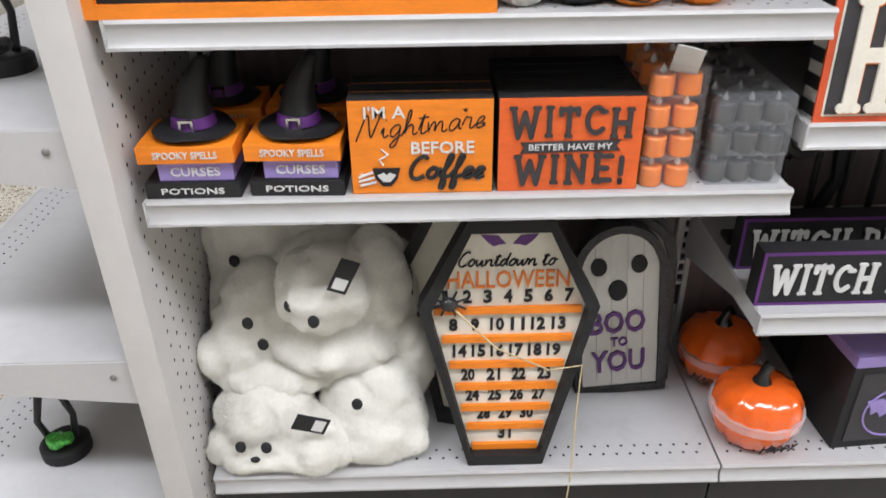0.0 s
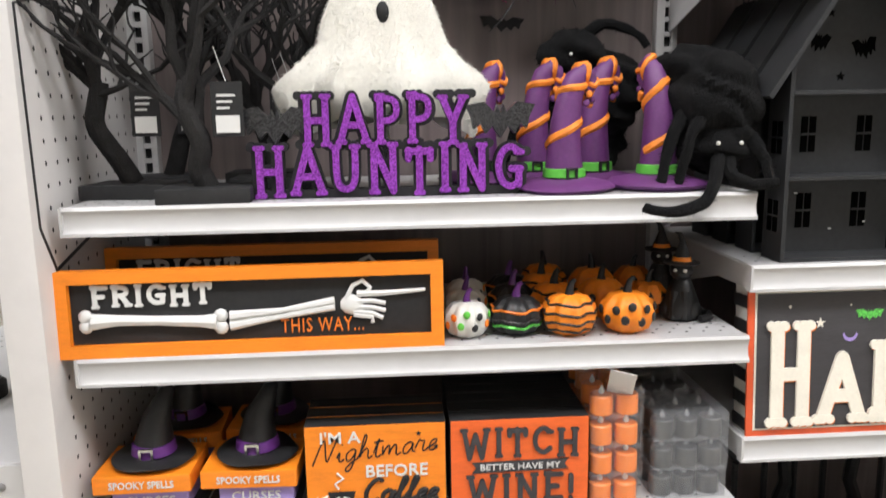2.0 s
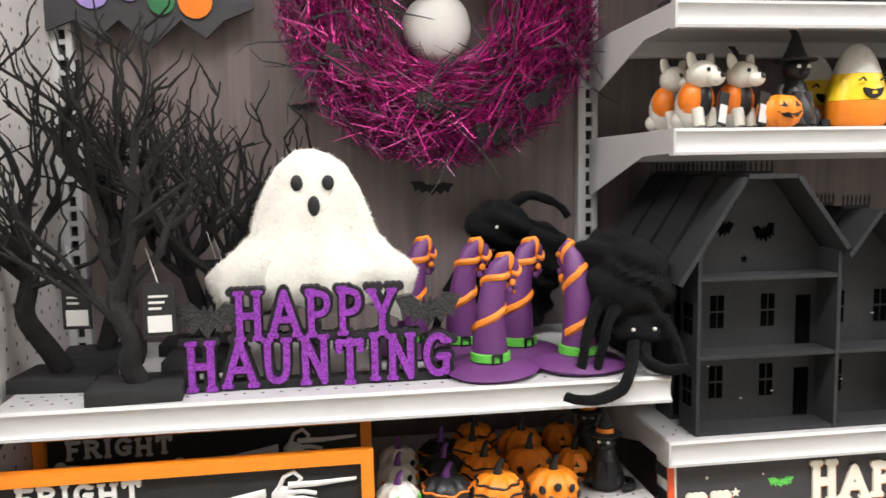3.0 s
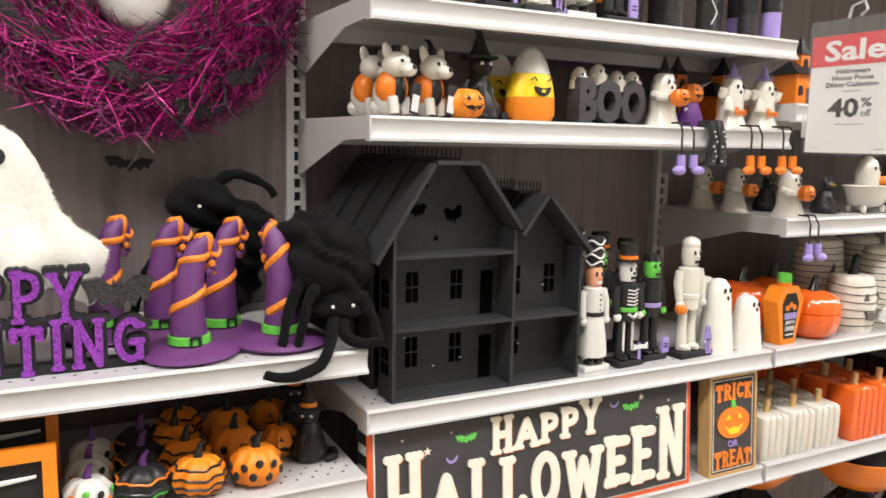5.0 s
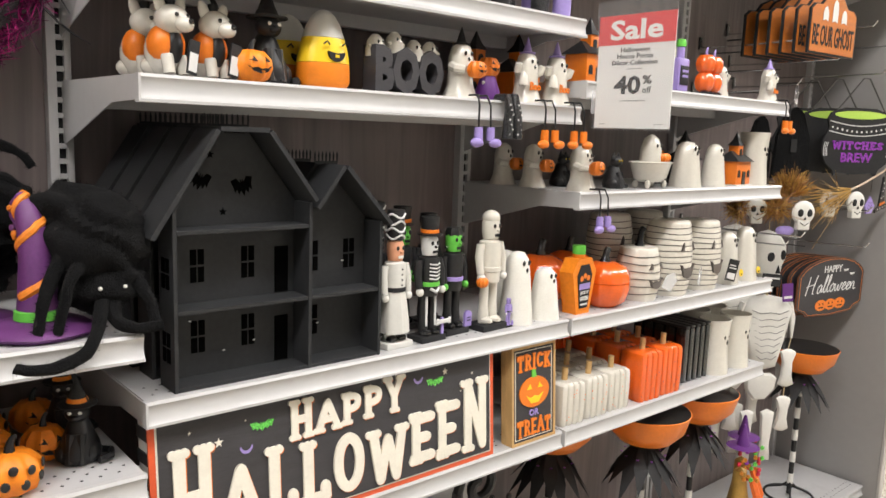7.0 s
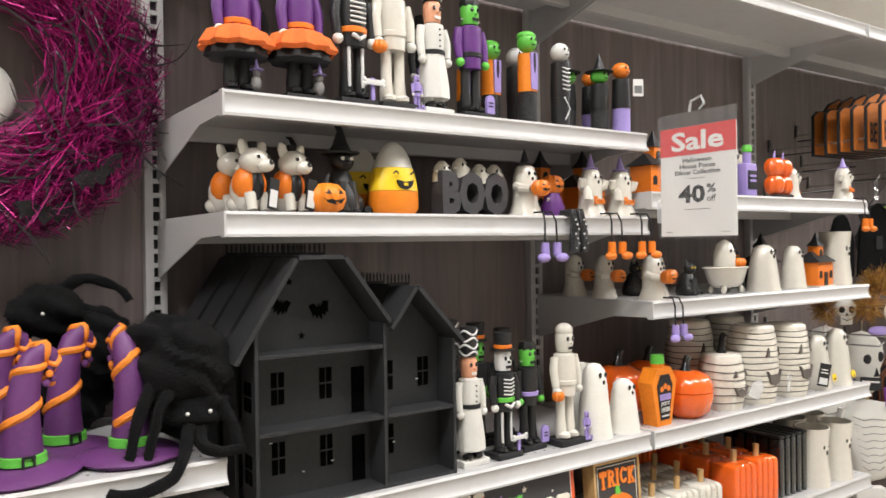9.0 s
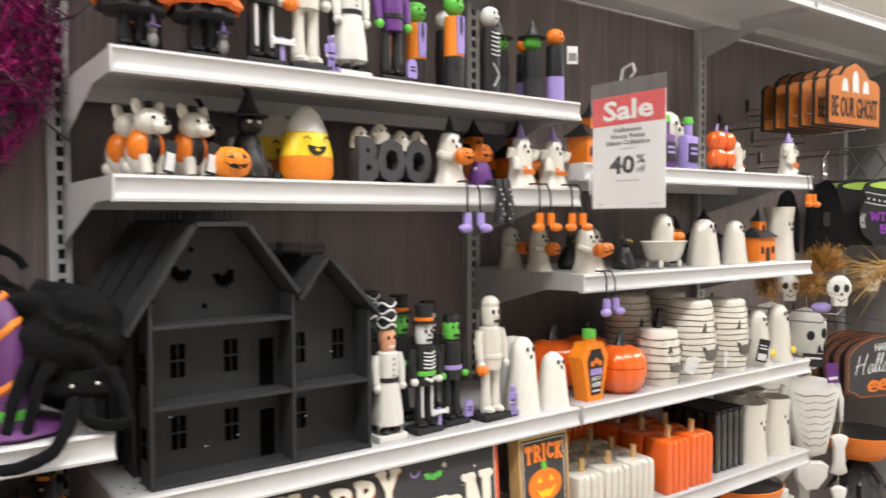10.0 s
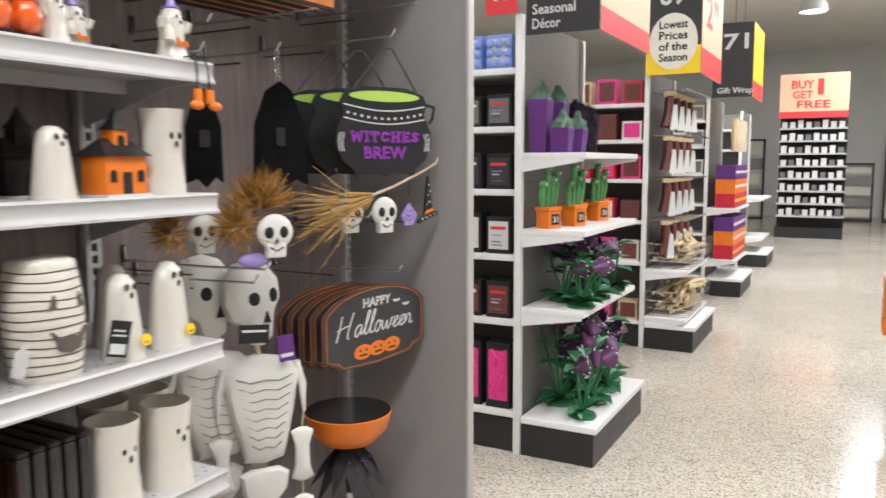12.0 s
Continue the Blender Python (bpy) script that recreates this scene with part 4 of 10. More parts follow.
w = thing("block_sign", "orange wooden wine block sign with dark slab lettering", "block sign", at(0.494, -0.008, Z1C), "wine block signs")
part("block", Mesh().box(0, 0.197, 0.0022, 0.034, 0, 0.137, 0.001), BLACKMATT, w, smooth=False)
part("face", Mesh().box(0.001, 0.196, -0.0005, 0.002, 0.001, 0.136), mat("red_orange_stain", (0.78, 0.13, 0.02), 0.5, var=0.14, scale=18, stretch=(1, 6, 6)), w, "red-orange printed face", smooth=False)
slab_words("lettering", "WITCH", SLATE, w, 0.012, 0.186, 0.080, 0.126, -0.0007, 0.003, 0.155, jitter=0.05)
slab_words("lettering", "WINE!", SLATE, w, 0.02, 0.18, 0.010, 0.056, -0.0007, 0.003, 0.155, jitter=0.04)
part("ribbon", Mesh().plate([(0.03, 0.058), (0.168, 0.060), (0.162, 0.068), (0.168, 0.076), (0.03, 0.074), (0.036, 0.066)], -0.002, -0.0006), SLATE, w, "dark ribbon banner", smooth=False)
words("lettering", "BETTER HAVE MY", PAPER, w, 0.042, 0.156, 0.0625, 0.0715, -0.0021, 0.001, 0.01)
for k in range(1, 5):
    b = thing("block_sign", "black back edges of stacked wooden block sign", "block sign", at(0.494, -0.008 + k * 0.036, Z1C), "wine block signs")
    part("block", Mesh().box(0, 0.197, 0.0022, 0.034, 0, 0.137, 0.001), BLACKMATT, b, smooth=False)


def candle_pack(m, candle, label, nx, w, wrap):
    p = thing("tealight_pack", label, "candle pack", m, label[:22] + "s on the shelf")
    for i in range(nx):
        for j in range(2):
            cx, cy = (i + 0.5) * w / nx, 0.024 + j * 0.046
            c = part("candle", Mesh().lathe([(0, 0.002), (0.0165, 0.002), (0.0165, 0.028), (0.0145, 0.030), (0, 0.029)], 14, Matrix.Translation((cx, cy, 0))), candle, p)
            part("flame_bulb", Mesh().lathe([(0, 0.029), (0.004, 0.031), (0.0045, 0.034), (0, 0.0425)], 8, Matrix.Translation((cx, cy, 0))), WHITEPAINT if candle is ORANGE else HAZE, c, "pale plastic flame")
    part("wrap", Mesh().box(0, w, 0.0, 0.096, 0.0008, 0.0435, 0.003), wrap, p, "clear plastic wrap")
    return p


BLACKWAX = mat("black_wax", (0.05, 0.05, 0.052), 0.35, var=0.2)
for j in range(4):
    candle_pack(at(0.693 + 0.002 * (j % 2), -0.014, Z1C + 0.044 * j, (-2, 1, -1, 2)[j]), ORANGE, "orange flameless tealight pack in clear wrap", 2, 0.074, PLASTIC)
for j in range(4):
    candle_pack(at(0.697, 0.088, Z1C + 0.044 * j, (1, -1, 2, 0)[j]), ORANGE, "orange flameless tealight pack in clear wrap", 2, 0.074, PLASTIC)
for j in range(3):
    for d in range(3):
        candle_pack(at(0.788, -0.004 + d * 0.099, Z1C + 0.044 * j, (1, -1, 0)[j]), BLACKWAX, "black flameless tealight pack in clear wrap", 3, 0.108, SMOKE)
tg = thing("hang_tag", "white barcode label strip on the orange candle packs", "price tag", pose(0.735, -0.01, Z1C + 0.183, -50, 10, -20))
part("card", Mesh().box(-0.018, 0.018, -0.03, 0.03, 0, 0.0012), PAPER, tg)
bars = Mesh()
for k in range(9):
    bars.box(-0.013 + k * 0.003, -0.0117 + k * 0.003, -0.026, -0.008, 0.0013, 0.0018)
part("barcode", bars, INK, tg)
part("stripe", Mesh().box(-0.018, 0.018, 0.008, 0.024, 0.0013, 0.0017), ORANGE, tg)

# ---------------------------------------------------------------- first bay: skeleton signs and small pumpkins


def fright_sign(m, full=True):
    L, H = 0.506, 0.116
    s = thing("skeleton_arm_sign", "orange framed black sign with a white bone arm", "sign", m, "skeleton arm signs")
    part("sign_frame", Mesh().border(0, L, 0, H, 0.017, -0.010, 0.010), ORANGEWOOD, s, "orange wooden frame", smooth=False)
    part("board", Mesh().box(0.0165, L - 0.0165, 0.0, 0.006, 0.0165, H - 0.0165), BLACKMATT, s, "black board", smooth=False)
    slab_words("lettering", "FRIGHT", PAPER, s, 0.042, 0.202, 0.066, 0.097, -0.0004, 0.003, 0.185, "white slab lettering", 0.04)
    words("lettering", "THIS WAY...", ORANGE, s, 0.288, 0.398, 0.024, 0.043, -0.0004, 0.002, 0.0, label="orange lettering", space=1.15)
    up = Mesh().tube([(0.045, -0.003, 0.048), (0.075, -0.003, 0.049), (0.13, -0.003, 0.047), (0.185, -0.003, 0.044), (0.205, -0.003, 0.043)], [0.011, 0.0075, 0.0065, 0.008, 0.011], 8)
    for x, z in ((0.036, 0.055), (0.036, 0.042), (0.210, 0.051), (0.210, 0.035)):
        up.ball(x, -0.003, z, 0.0095, 0.006, 0.0095, 10)
    part("upper_arm_bone", up, PAPER, s, "white arm bone")
    for za, zb, zc in ((0.050, 0.055, 0.066), (0.037, 0.047, 0.058)):
        part("forearm_bone", Mesh().tube([(0.222, -0.003, za), (0.29, -0.003, zb), (0.36, -0.003, zc)], [0.007, 0.0036, 0.0055], 7), PAPER, s, "white forearm bone")
    ha = Mesh().ball(0.383, -0.003, 0.060, 0.016, 0.004, 0.014, 10)
    part("palm", ha, PAPER, s, "white skeleton palm")
    ha = Mesh()
    ha.tube([(0.39, -0.003, 0.074), (0.43, -0.003, 0.074), (0.482, -0.003, 0.077)], [0.005, 0.004, 0.0025], 6)
    part("pointing_finger", ha, PAPER, s, "long white pointing finger bone")
    for z0, z1, x1 in ((0.064, 0.060, 0.428), (0.056, 0.050, 0.428), (0.05, 0.040, 0.424), (0.046, 0.034, 0.41)):
        part("finger_bone", Mesh().tube([(0.385, -0.003, z0), (0.41, -0.003, (z0 + z1) / 2 + 0.002), (x1, -0.003, z1)], [0.004, 0.0034, 0.003], 6), PAPER, s)
    ha = Mesh()
    ha.tube([(0.376, -0.003, 0.068), (0.385, -0.003, 0.086), (0.398, -0.003, 0.092), (0.408, -0.003, 0.082), (0.402, -0.003, 0.075)], 0.0032, 6)
    part("thumb_bone", ha, PAPER, s)
    return s


f0 = fright_sign(pose(-0.018, -0.010, Z1B, -2, 0, 0.6))
copy_thing(f0, pose(-0.014, 0.165, Z1B, -2, 0, 0))


def pumpkin_mesh(r, h, lobes=9, depth=0.16, seg=45):
    return Mesh().lathe([(0, 0.003), (r * 0.45, 0.0), (r * 0.82, h * 0.14), (r, h * 0.45), (r * 0.93, h * 0.72), (r * 0.62, h * 0.95), (r * 0.22, h), (0, h * 0.9)], seg, lobes=lobes, depth=depth)


def stem_mesh(r, h):
    return Mesh().tube([(0, 0, h * 0.9), (0, 0, h * 1.1), (r * 0.08, 0, h * 1.28), (r * 0.2, 0, h * 1.36)], [r * 0.2, r * 0.14, r * 0.1, r * 0.08], 8)


def surf(r, h, az, el):
    """A place on a pumpkin's front and its outward turn."""
    a = radians(az)
    return Vector((r * math.cos(el) * math.sin(a), -r * math.cos(el) * math.cos(a), h * 0.5 + h * 0.5 * math.sin(el)))


def small_pumpkin(m, body, stem, spots=(), bands=(), label="", r=0.034, h=0.05, face=False):
    p = thing("small_pumpkin", label, "pumpkin decoration", m, "small painted pumpkins")
    part("body", pumpkin_mesh(r, h), body, p)
    part("stem", stem_mesh(r, h), stem, p)
    for az, el, mt in spots:
        c = surf(r * 0.98, h, az, el)
        k = Matrix.Translation(c) @ pose(0, 0, 0, 0, 0, az) @ Matrix.Diagonal((r * 0.15, r * 0.06, r * 0.17, 1))
        part("spot", Mesh().ball(0, 0, 0, 1, 1, 1, 10, k), mt, p)
    for z, mt in bands:
        q = z * 2 - 1
        rr = r * math.sqrt(max(0.05, 1 - q * q * 0.75)) * 1.0
        ring = [(rr * (1 - 0.13 * (0.5 - 0.5 * math.cos(9 * a))) * math.cos(a), rr * (1 - 0.13 * (0.5 - 0.5 * math.cos(9 * a))) * math.sin(a), h * z + 0.0016 * math.sin(5 * a)) for a in [2 * math.pi * i / 45 for i in range(46)]]
        part("stripe", Mesh().tube(ring, 0.0019, 5), mt, p)
    if face:
        jack_face(p, r, h)
    return p


def jack_face(p, r, h):
    def patch(pts):
        out = []
        for az, el in pts:
            out.append(surf(r * 1.01, h, az, el))
        inner = [v * 0.93 + Vector((0, 0, h * 0.5 * 0.07)) for v in out]
        n = len(out)
        return Mesh().add(out + inner, [list(range(n)), list(range(2 * n - 1, n - 1, -1))] + [(i, i + n, (i + 1) % n + n, (i + 1) % n) for i in range(n)])
    for s in (-1, 1):
        part("eye", patch([(s * 12, 0.25), (s * 34, 0.3), (s * 22, 0.62)]), INK, p, "black triangle eye", smooth=False)
    part("mouth", patch([(-40, 0.02), (-25, -0.16), (-10, -0.1), (0, -0.22), (12, -0.12), (25, -0.18), (40, 0.02), (22, -0.36), (0, -0.48), (-22, -0.36)]), INK, p, "black carved grin", smooth=False)


SP = [(-40, 0.3), (-5, 0.5), (30, 0.35), (-60, -0.2), (-20, -0.15), (15, -0.25), (52, -0.1), (75, 0.3), (-85, 0.2)]
multi = [ORANGE, GREEN, BLACK]
for i, (x, y) in enumerate(((0.523, 0.03), (0.528, 0.10), (0.535, 0.17))):
    small_pumpkin(at(x, y, Z1B, i * 40), WHITEPAINT, PURPLE, [(a, e, multi[(k + i) % 3]) for k, (a, e) in enumerate(SP)], (), "white pumpkin with coloured polka dots and purple stem")
for i, (x, y) in enumerate(((0.594, 0.035), (0.60, 0.11), (0.605, 0.18))):
    small_pumpkin(at(x, y, Z1B, i * 25), BLACK, PURPLE, (), [(0.7, ORANGE), (0.45, BLACKGLIT), (0.3, GREENGLIT)], "black pumpkin with orange and green stripes", 0.039, 0.054)
for i, (x, y) in enumerate(((0.668, 0.025), (0.661, 0.095), (0.655, 0.165), (0.672, 0.235))):
    small_pumpkin(at(x, y, Z1B, i * 33), YELLOW if i == 9 else ORANGEWOOD, BLACK, (), [(0.82, BLACK), (0.6, BLACK), (0.38, BLACK), (0.18, BLACK)], "orange pumpkin with black painted stripes", 0.0405, 0.057)
for i, (x, y) in enumerate(((0.752, 0.028), (0.738, 0.115), (0.745, 0.20))):
    small_pumpkin(at(x, y, Z1B, i * 50), ORANGEWOOD, BLACK, [(a, e, BLACK) for a, e in SP], (), "orange pumpkin with black polka dots", 0.0405, 0.057)
for x, y, r in ((0.812, 0.115, 0.031), (0.825, 0.235, 0.034)):
    small_pumpkin(at(x, y, Z1B, 10), ORANGEWOOD, BLACK, (), (), "orange jack-o-lantern pumpkin with a black grin", r, 0.05, True)


def black_cat(m, h=0.12, hat=True, pumpkin=False, label="black sitting cat figurine in a witch hat"):
    """A seated cat: haunches, chest, head with ears, curled tail."""
    c = thing("cat_figurine", label, "figurine", m, "black cat figurines")
    s = h / 0.12
    b = Mesh().lathe([(0, 0), (0.030, 0.001), (0.034, 0.012), (0.030, 0.03), (0.022, 0.05), (0.017, 0.064), (0.012, 0.072), (0, 0.075)], 18, Matrix.Diagonal((s, s * 1.1, s, 1)))
    b.ball(-0.022 * s, -0.008 * s, 0.016 * s, 0.014 * s, 0.022 * s, 0.017 * s, 12).ball(0.022 * s, -0.008 * s, 0.016 * s, 0.014 * s, 0.022 * s, 0.017 * s, 12)
    b.tube([(-0.008 * s, -0.02 * s, 0.05 * s), (-0.009 * s, -0.028 * s, 0.02 * s), (-0.009 * s, -0.032 * s, 0.004 * s)], [0.008 * s, 0.006 * s, 0.007 * s], 8)
    b.tube([(0.008 * s, -0.02 * s, 0.05 * s), (0.009 * s, -0.028 * s, 0.02 * s), (0.009 * s, -0.032 * s, 0.004 * s)], [0.008 * s, 0.006 * s, 0.007 * s], 8)
    part("body", b, BLACK, c)
    part("head", Mesh().ball(0, -0.008 * s, 0.084 * s, 0.020 * s, 0.018 * s, 0.017 * s, 16).ball(0, -0.022 * s, 0.079 * s, 0.009 * s, 0.008 * s, 0.006 * s, 10).lathe([(0.008 * s, 0.094 * s), (0.0005, 0.112 * s)], 6, Matrix.Translation((-0.013 * s, -0.006 * s, 0))).lathe([(0.008 * s, 0.094 * s), (0.0005, 0.112 * s)], 6, Matrix.Translation((0.013 * s, -0.006 * s, 0))), BLACK, c)
    part("tail", Mesh().tube([(0.025 * s, 0.02 * s, 0.008 * s), (0.045 * s, 0.015 * s, 0.008 * s), (0.05 * s, -0.01 * s, 0.008 * s), (0.035 * s, -0.028 * s, 0.008 * s)], 0.006 * s, 7), BLACK, c)
    for sx in (-1, 1):
        part("eye", Mesh().ball(sx * 0.008 * s, -0.0245 * s, 0.087 * s, 0.0036 * s, 0.002 * s, 0.003 * s, 8), YELLOW if not hat else WHITEPAINT, c, "small pale eye")
    if hat:
        part("hat", Mesh().lathe([(0, 0.096), (0.030, 0.0955), (0.031, 0.098), (0.016, 0.101), (0.010, 0.118), (0.004, 0.135), (0.0, 0.142)], 16, Matrix.Translation((0, -0.004 * s, 0)) @ Matrix.Diagonal((s, s, s, 1))), BLACKMATT, c, "witch hat")
        part("hat_band", Mesh().lathe([(0.0168, 0.1008), (0.0172, 0.1012), (0.0150, 0.1075), (0.0140, 0.1076)], 16, Matrix.Translation((0, -0.004 * s, 0)) @ Matrix.Diagonal((s, s, s, 1))), BLACK if pumpkin else ORANGEWOOD, c)
        part("hat_tip", Mesh().tube([(0, -0.004 * s, 0.132 * s), (-0.006 * s, 0, 0.146 * s), (-0.014 * s, 0.002 * s, 0.148 * s)], [0.005 * s, 0.004 * s, 0.001], 8), BLACKMATT if pumpkin else BLACK, c)
    if pumpkin:
        part("pumpkin", pumpkin_mesh(0.031 * s, 0.046 * s).take(bmesh.new(), None), ORANGEWOOD, c, "small orange jack-o-lantern", pose(-0.042 * s, -0.03 * s, 0))
        k = part("stem", stem_mesh(0.03 * s, 0.044 * s), BLACK, c, "", pose(-0.042 * s, -0.03 * s, 0))
        jf = [o for o in c.children if o.name.startswith("pumpkin")][0]
        jack_face(jf, 0.031 * s, 0.046 * s)
    return c


black_cat(at(0.852, 0.085, Z1B, -28), 0.105, True)
black_cat(at(0.86, 0.20, Z1B, -10), 0.105, True)
# ---------------------------------------------------------------- first bay: top shelf
def twig_tree(m, seed, h=0.46, base=(0.06, 0.045), lean=0.0):
    """Bare black glitter tree on a flat black base."""
    rnd = random.Random(seed)
    t = thing("twig_tree", "bare black twig tree on a black block base", "tree decoration", m, "black twig trees")
    part("base", Mesh().box(-base[0], base[0], -base[1], base[1], 0, 0.02, 0.002), BLACKMATT, t)
    trunk, twig = Mesh(), Mesh()
    pts = [Vector((0, 0, 0.018))]
    for k in range(5):
        pts.append(pts[-1] + Vector((rnd.choice((-1, 1)) * rnd.uniform(0.006, 0.016) + lean * 0.006, rnd.uniform(-0.008, 0.008), h * 0.066)))
    for _ in range(2):
        pts = [pts[0]] + [v for a, b in zip(pts, pts[1:]) for v in (a.lerp(b, 0.3), a.lerp(b, 0.75))] + [pts[-1]]
    trunk.tube(pts, [0.0155 - 0.0035 * k / len(pts) for k in range(len(pts))], 9)
    pts = pts[::max(1, len(pts) // 6)][:6]

    def grow(p, d, ln, r, lev):
        q = [p]
        for k in range(4):
            d = (d + Vector((rnd.uniform(-0.5, 0.5), rnd.uniform(-0.3, 0.3), rnd.uniform(-0.15, 0.35)))).normalized()
            q.append(q[-1] + d * ln / 4)
        (trunk if lev == 0 else twig).tube(q, [r, r * 0.85, r * 0.7, r * 0.58, r * 0.42], 5 if lev else 7)
        if lev < 3:
            for k in range(3 if lev < 2 else 2):
                a = q[rnd.choice((1, 2, 3, 4))]
                nd = (d + Vector((rnd.uniform(-1, 1), rnd.uniform(-0.6, 0.6), rnd.uniform(-0.2, 0.5))) * 1.0).normalized()
                grow(a, nd, ln * rnd.uniform(0.55, 0.8), max(r * 0.62, 0.0014), lev + 1)
    for k in range(5):
        start = pts[min(len(pts) - 1, rnd.choice((3, 4, 5, 5, 5)))]
        grow(start, Vector((rnd.uniform(-1.0, 1.0) + lean * 0.2, rnd.uniform(-0.4, 0.4), 0.9)).normalized(), h * rnd.uniform(0.34, 0.46), 0.0085, 0)
    part("trunk", trunk, TREEBLACK, t)
    tagged(part("twig_mass", twig, TREEBLACK, t, "thin black branching twigs"), kind="stuff")
    tag = part("price_tag", Mesh().box(0.015, 0.055, -0.026, -0.0245, 0.085, 0.155), BLACKMATT, t, "black swing tag")
    part("barcode", Mesh().box(0.02, 0.05, -0.0272, -0.0262, 0.09, 0.112), PAPER, tag, "white barcode label")
    for k in range(3):
        part("print_line", Mesh().box(0.022, 0.046 - 0.004 * k, -0.0268, -0.0261, 0.136 - 0.008 * k, 0.139 - 0.008 * k), PAPER, tag)
    part("tag_string", Mesh().tube([(0.035, -0.025, 0.155), (0.02, -0.012, 0.2)], 0.0006, 4), PAPER, t)
    return t


twig_tree(at(0.178, 0.03, Z1A, 4), 3, 0.44)
twig_tree(at(0.058, 0.105, Z1A, -6), 8, 0.43, lean=-0.6)
twig_tree(at(0.075, 0.24, Z1A, 10), 12, 0.42)
twig_tree(at(0.245, 0.17, Z1A, 0), 21, 0.41, lean=0.5)
twig_tree(at(0.215, 0.29, Z1A, 0), 34, 0.42, lean=0.3)

hs = thing("letter_sign", "purple glitter letter sign with black bat edges", "letter sign", at(0.236, 0.02, Z1A))
slab_words("backing_letters", "HAUNTING", BLACKMATT, hs, -0.003, 0.372, -0.0, 0.076, 0.024, 0.018, 0.30, "black wooden letter backing")
slab_words("letters", "HAUNTING", PURPLEGLIT, hs, 0.0, 0.369, 0.003, 0.072, 0.0055, 0.006, 0.165, "purple glitter letters", 0.03)
slab_words("backing_letters", "HAPPY", BLACKMATT, hs, 0.062, 0.298, 0.066, 0.142, 0.0245, 0.018, 0.30, "black wooden letter backing")
slab_words("letters", "HAPPY", PURPLEGLIT, hs, 0.066, 0.294, 0.070, 0.138, 0.006, 0.006, 0.165, "purple glitter letters", 0.03)
BAT = [(0, 0.018), (0.006, 0.03), (0.01, 0.02), (0.03, 0.034), (0.062, 0.03), (0.052, 0.014), (0.048, -0.002), (0.036, 0.006), (0.026, -0.008), (0.014, 0.002), (0, -0.014)]
BATP = BAT + [(-x, z) for x, z in BAT[::-1][1:-1]]
for cx, cz in ((0.035, 0.088), (0.335, 0.09)):
    part("bat_edge", Mesh().plate([(cx + x * 0.75, cz + z) for x, z in BATP], 0.003, 0.02), BLACKGLIT, hs, "black glitter bat", smooth=False)
part("plinth", Mesh().box(0.01, 0.36, 0.006, 0.03, 0, 0.012), BLACKMATT, hs)

# flat fuzzy ghost standing behind the letters
gh = thing("fuzzy_ghost", "white fuzzy felt ghost with black oval eyes", "ghost decoration", at(0.416, 0.105, Z1A))
prof = [(0.152, 0.142), (0.140, 0.160), (0.112, 0.182), (0.091, 0.208), (0.080, 0.238), (0.067, 0.274), (0.047, 0.305), (0.023, 0.323), (0, 0.328)]
g = Mesh()
ringsg = []
for w_, z in [(0.13, 0.108), (0.148, 0.125)] + prof:
    ring = []
    for k in range(44):
        a = 2 * math.pi * k / 44
        hem = 0.010 * math.sin(6 * a + 0.6) * max(0, (0.2 - z) / 0.1)
        fold = 1 + 0.22 * math.sin(9 * a + 0.7) * max(0, min(1, (0.25 - z) / 0.12))
        ring.append((max(w_, 0.001) * math.cos(a) * (1.04 if math.cos(a) < 0 else 1), max(w_, 0.001) * 0.36 * math.sin(a) * fold, z + hem - 0.02 * abs(math.cos(a)) * (z < 0.12)))
    ringsg.append(ring)
g.rings(ringsg)
fuzz(part("body", wobble(g, 0.006, 22), FUR, gh, "white fuzzy cloth"), 9000, 0.0055, 0.0006, 3)
part("stand", Mesh().cyl(0, 0, 0, 0.14, 0.006).lathe([(0.05, 0), (0.05, 0.006), (0.01, 0.01)], 20), WHITE, gh, "thin metal stand")
for x, z, rz in ((-0.022, 0.280, 0.012), (0.022, 0.280, 0.011), (0.001, 0.247, 0.015)):
    part("face_spot", Mesh().ball(x, -0.0235 if z > 0.27 else -0.0275, z, 0.009, 0.006, rz, 12), BLACKMATT, gh, "black felt oval")


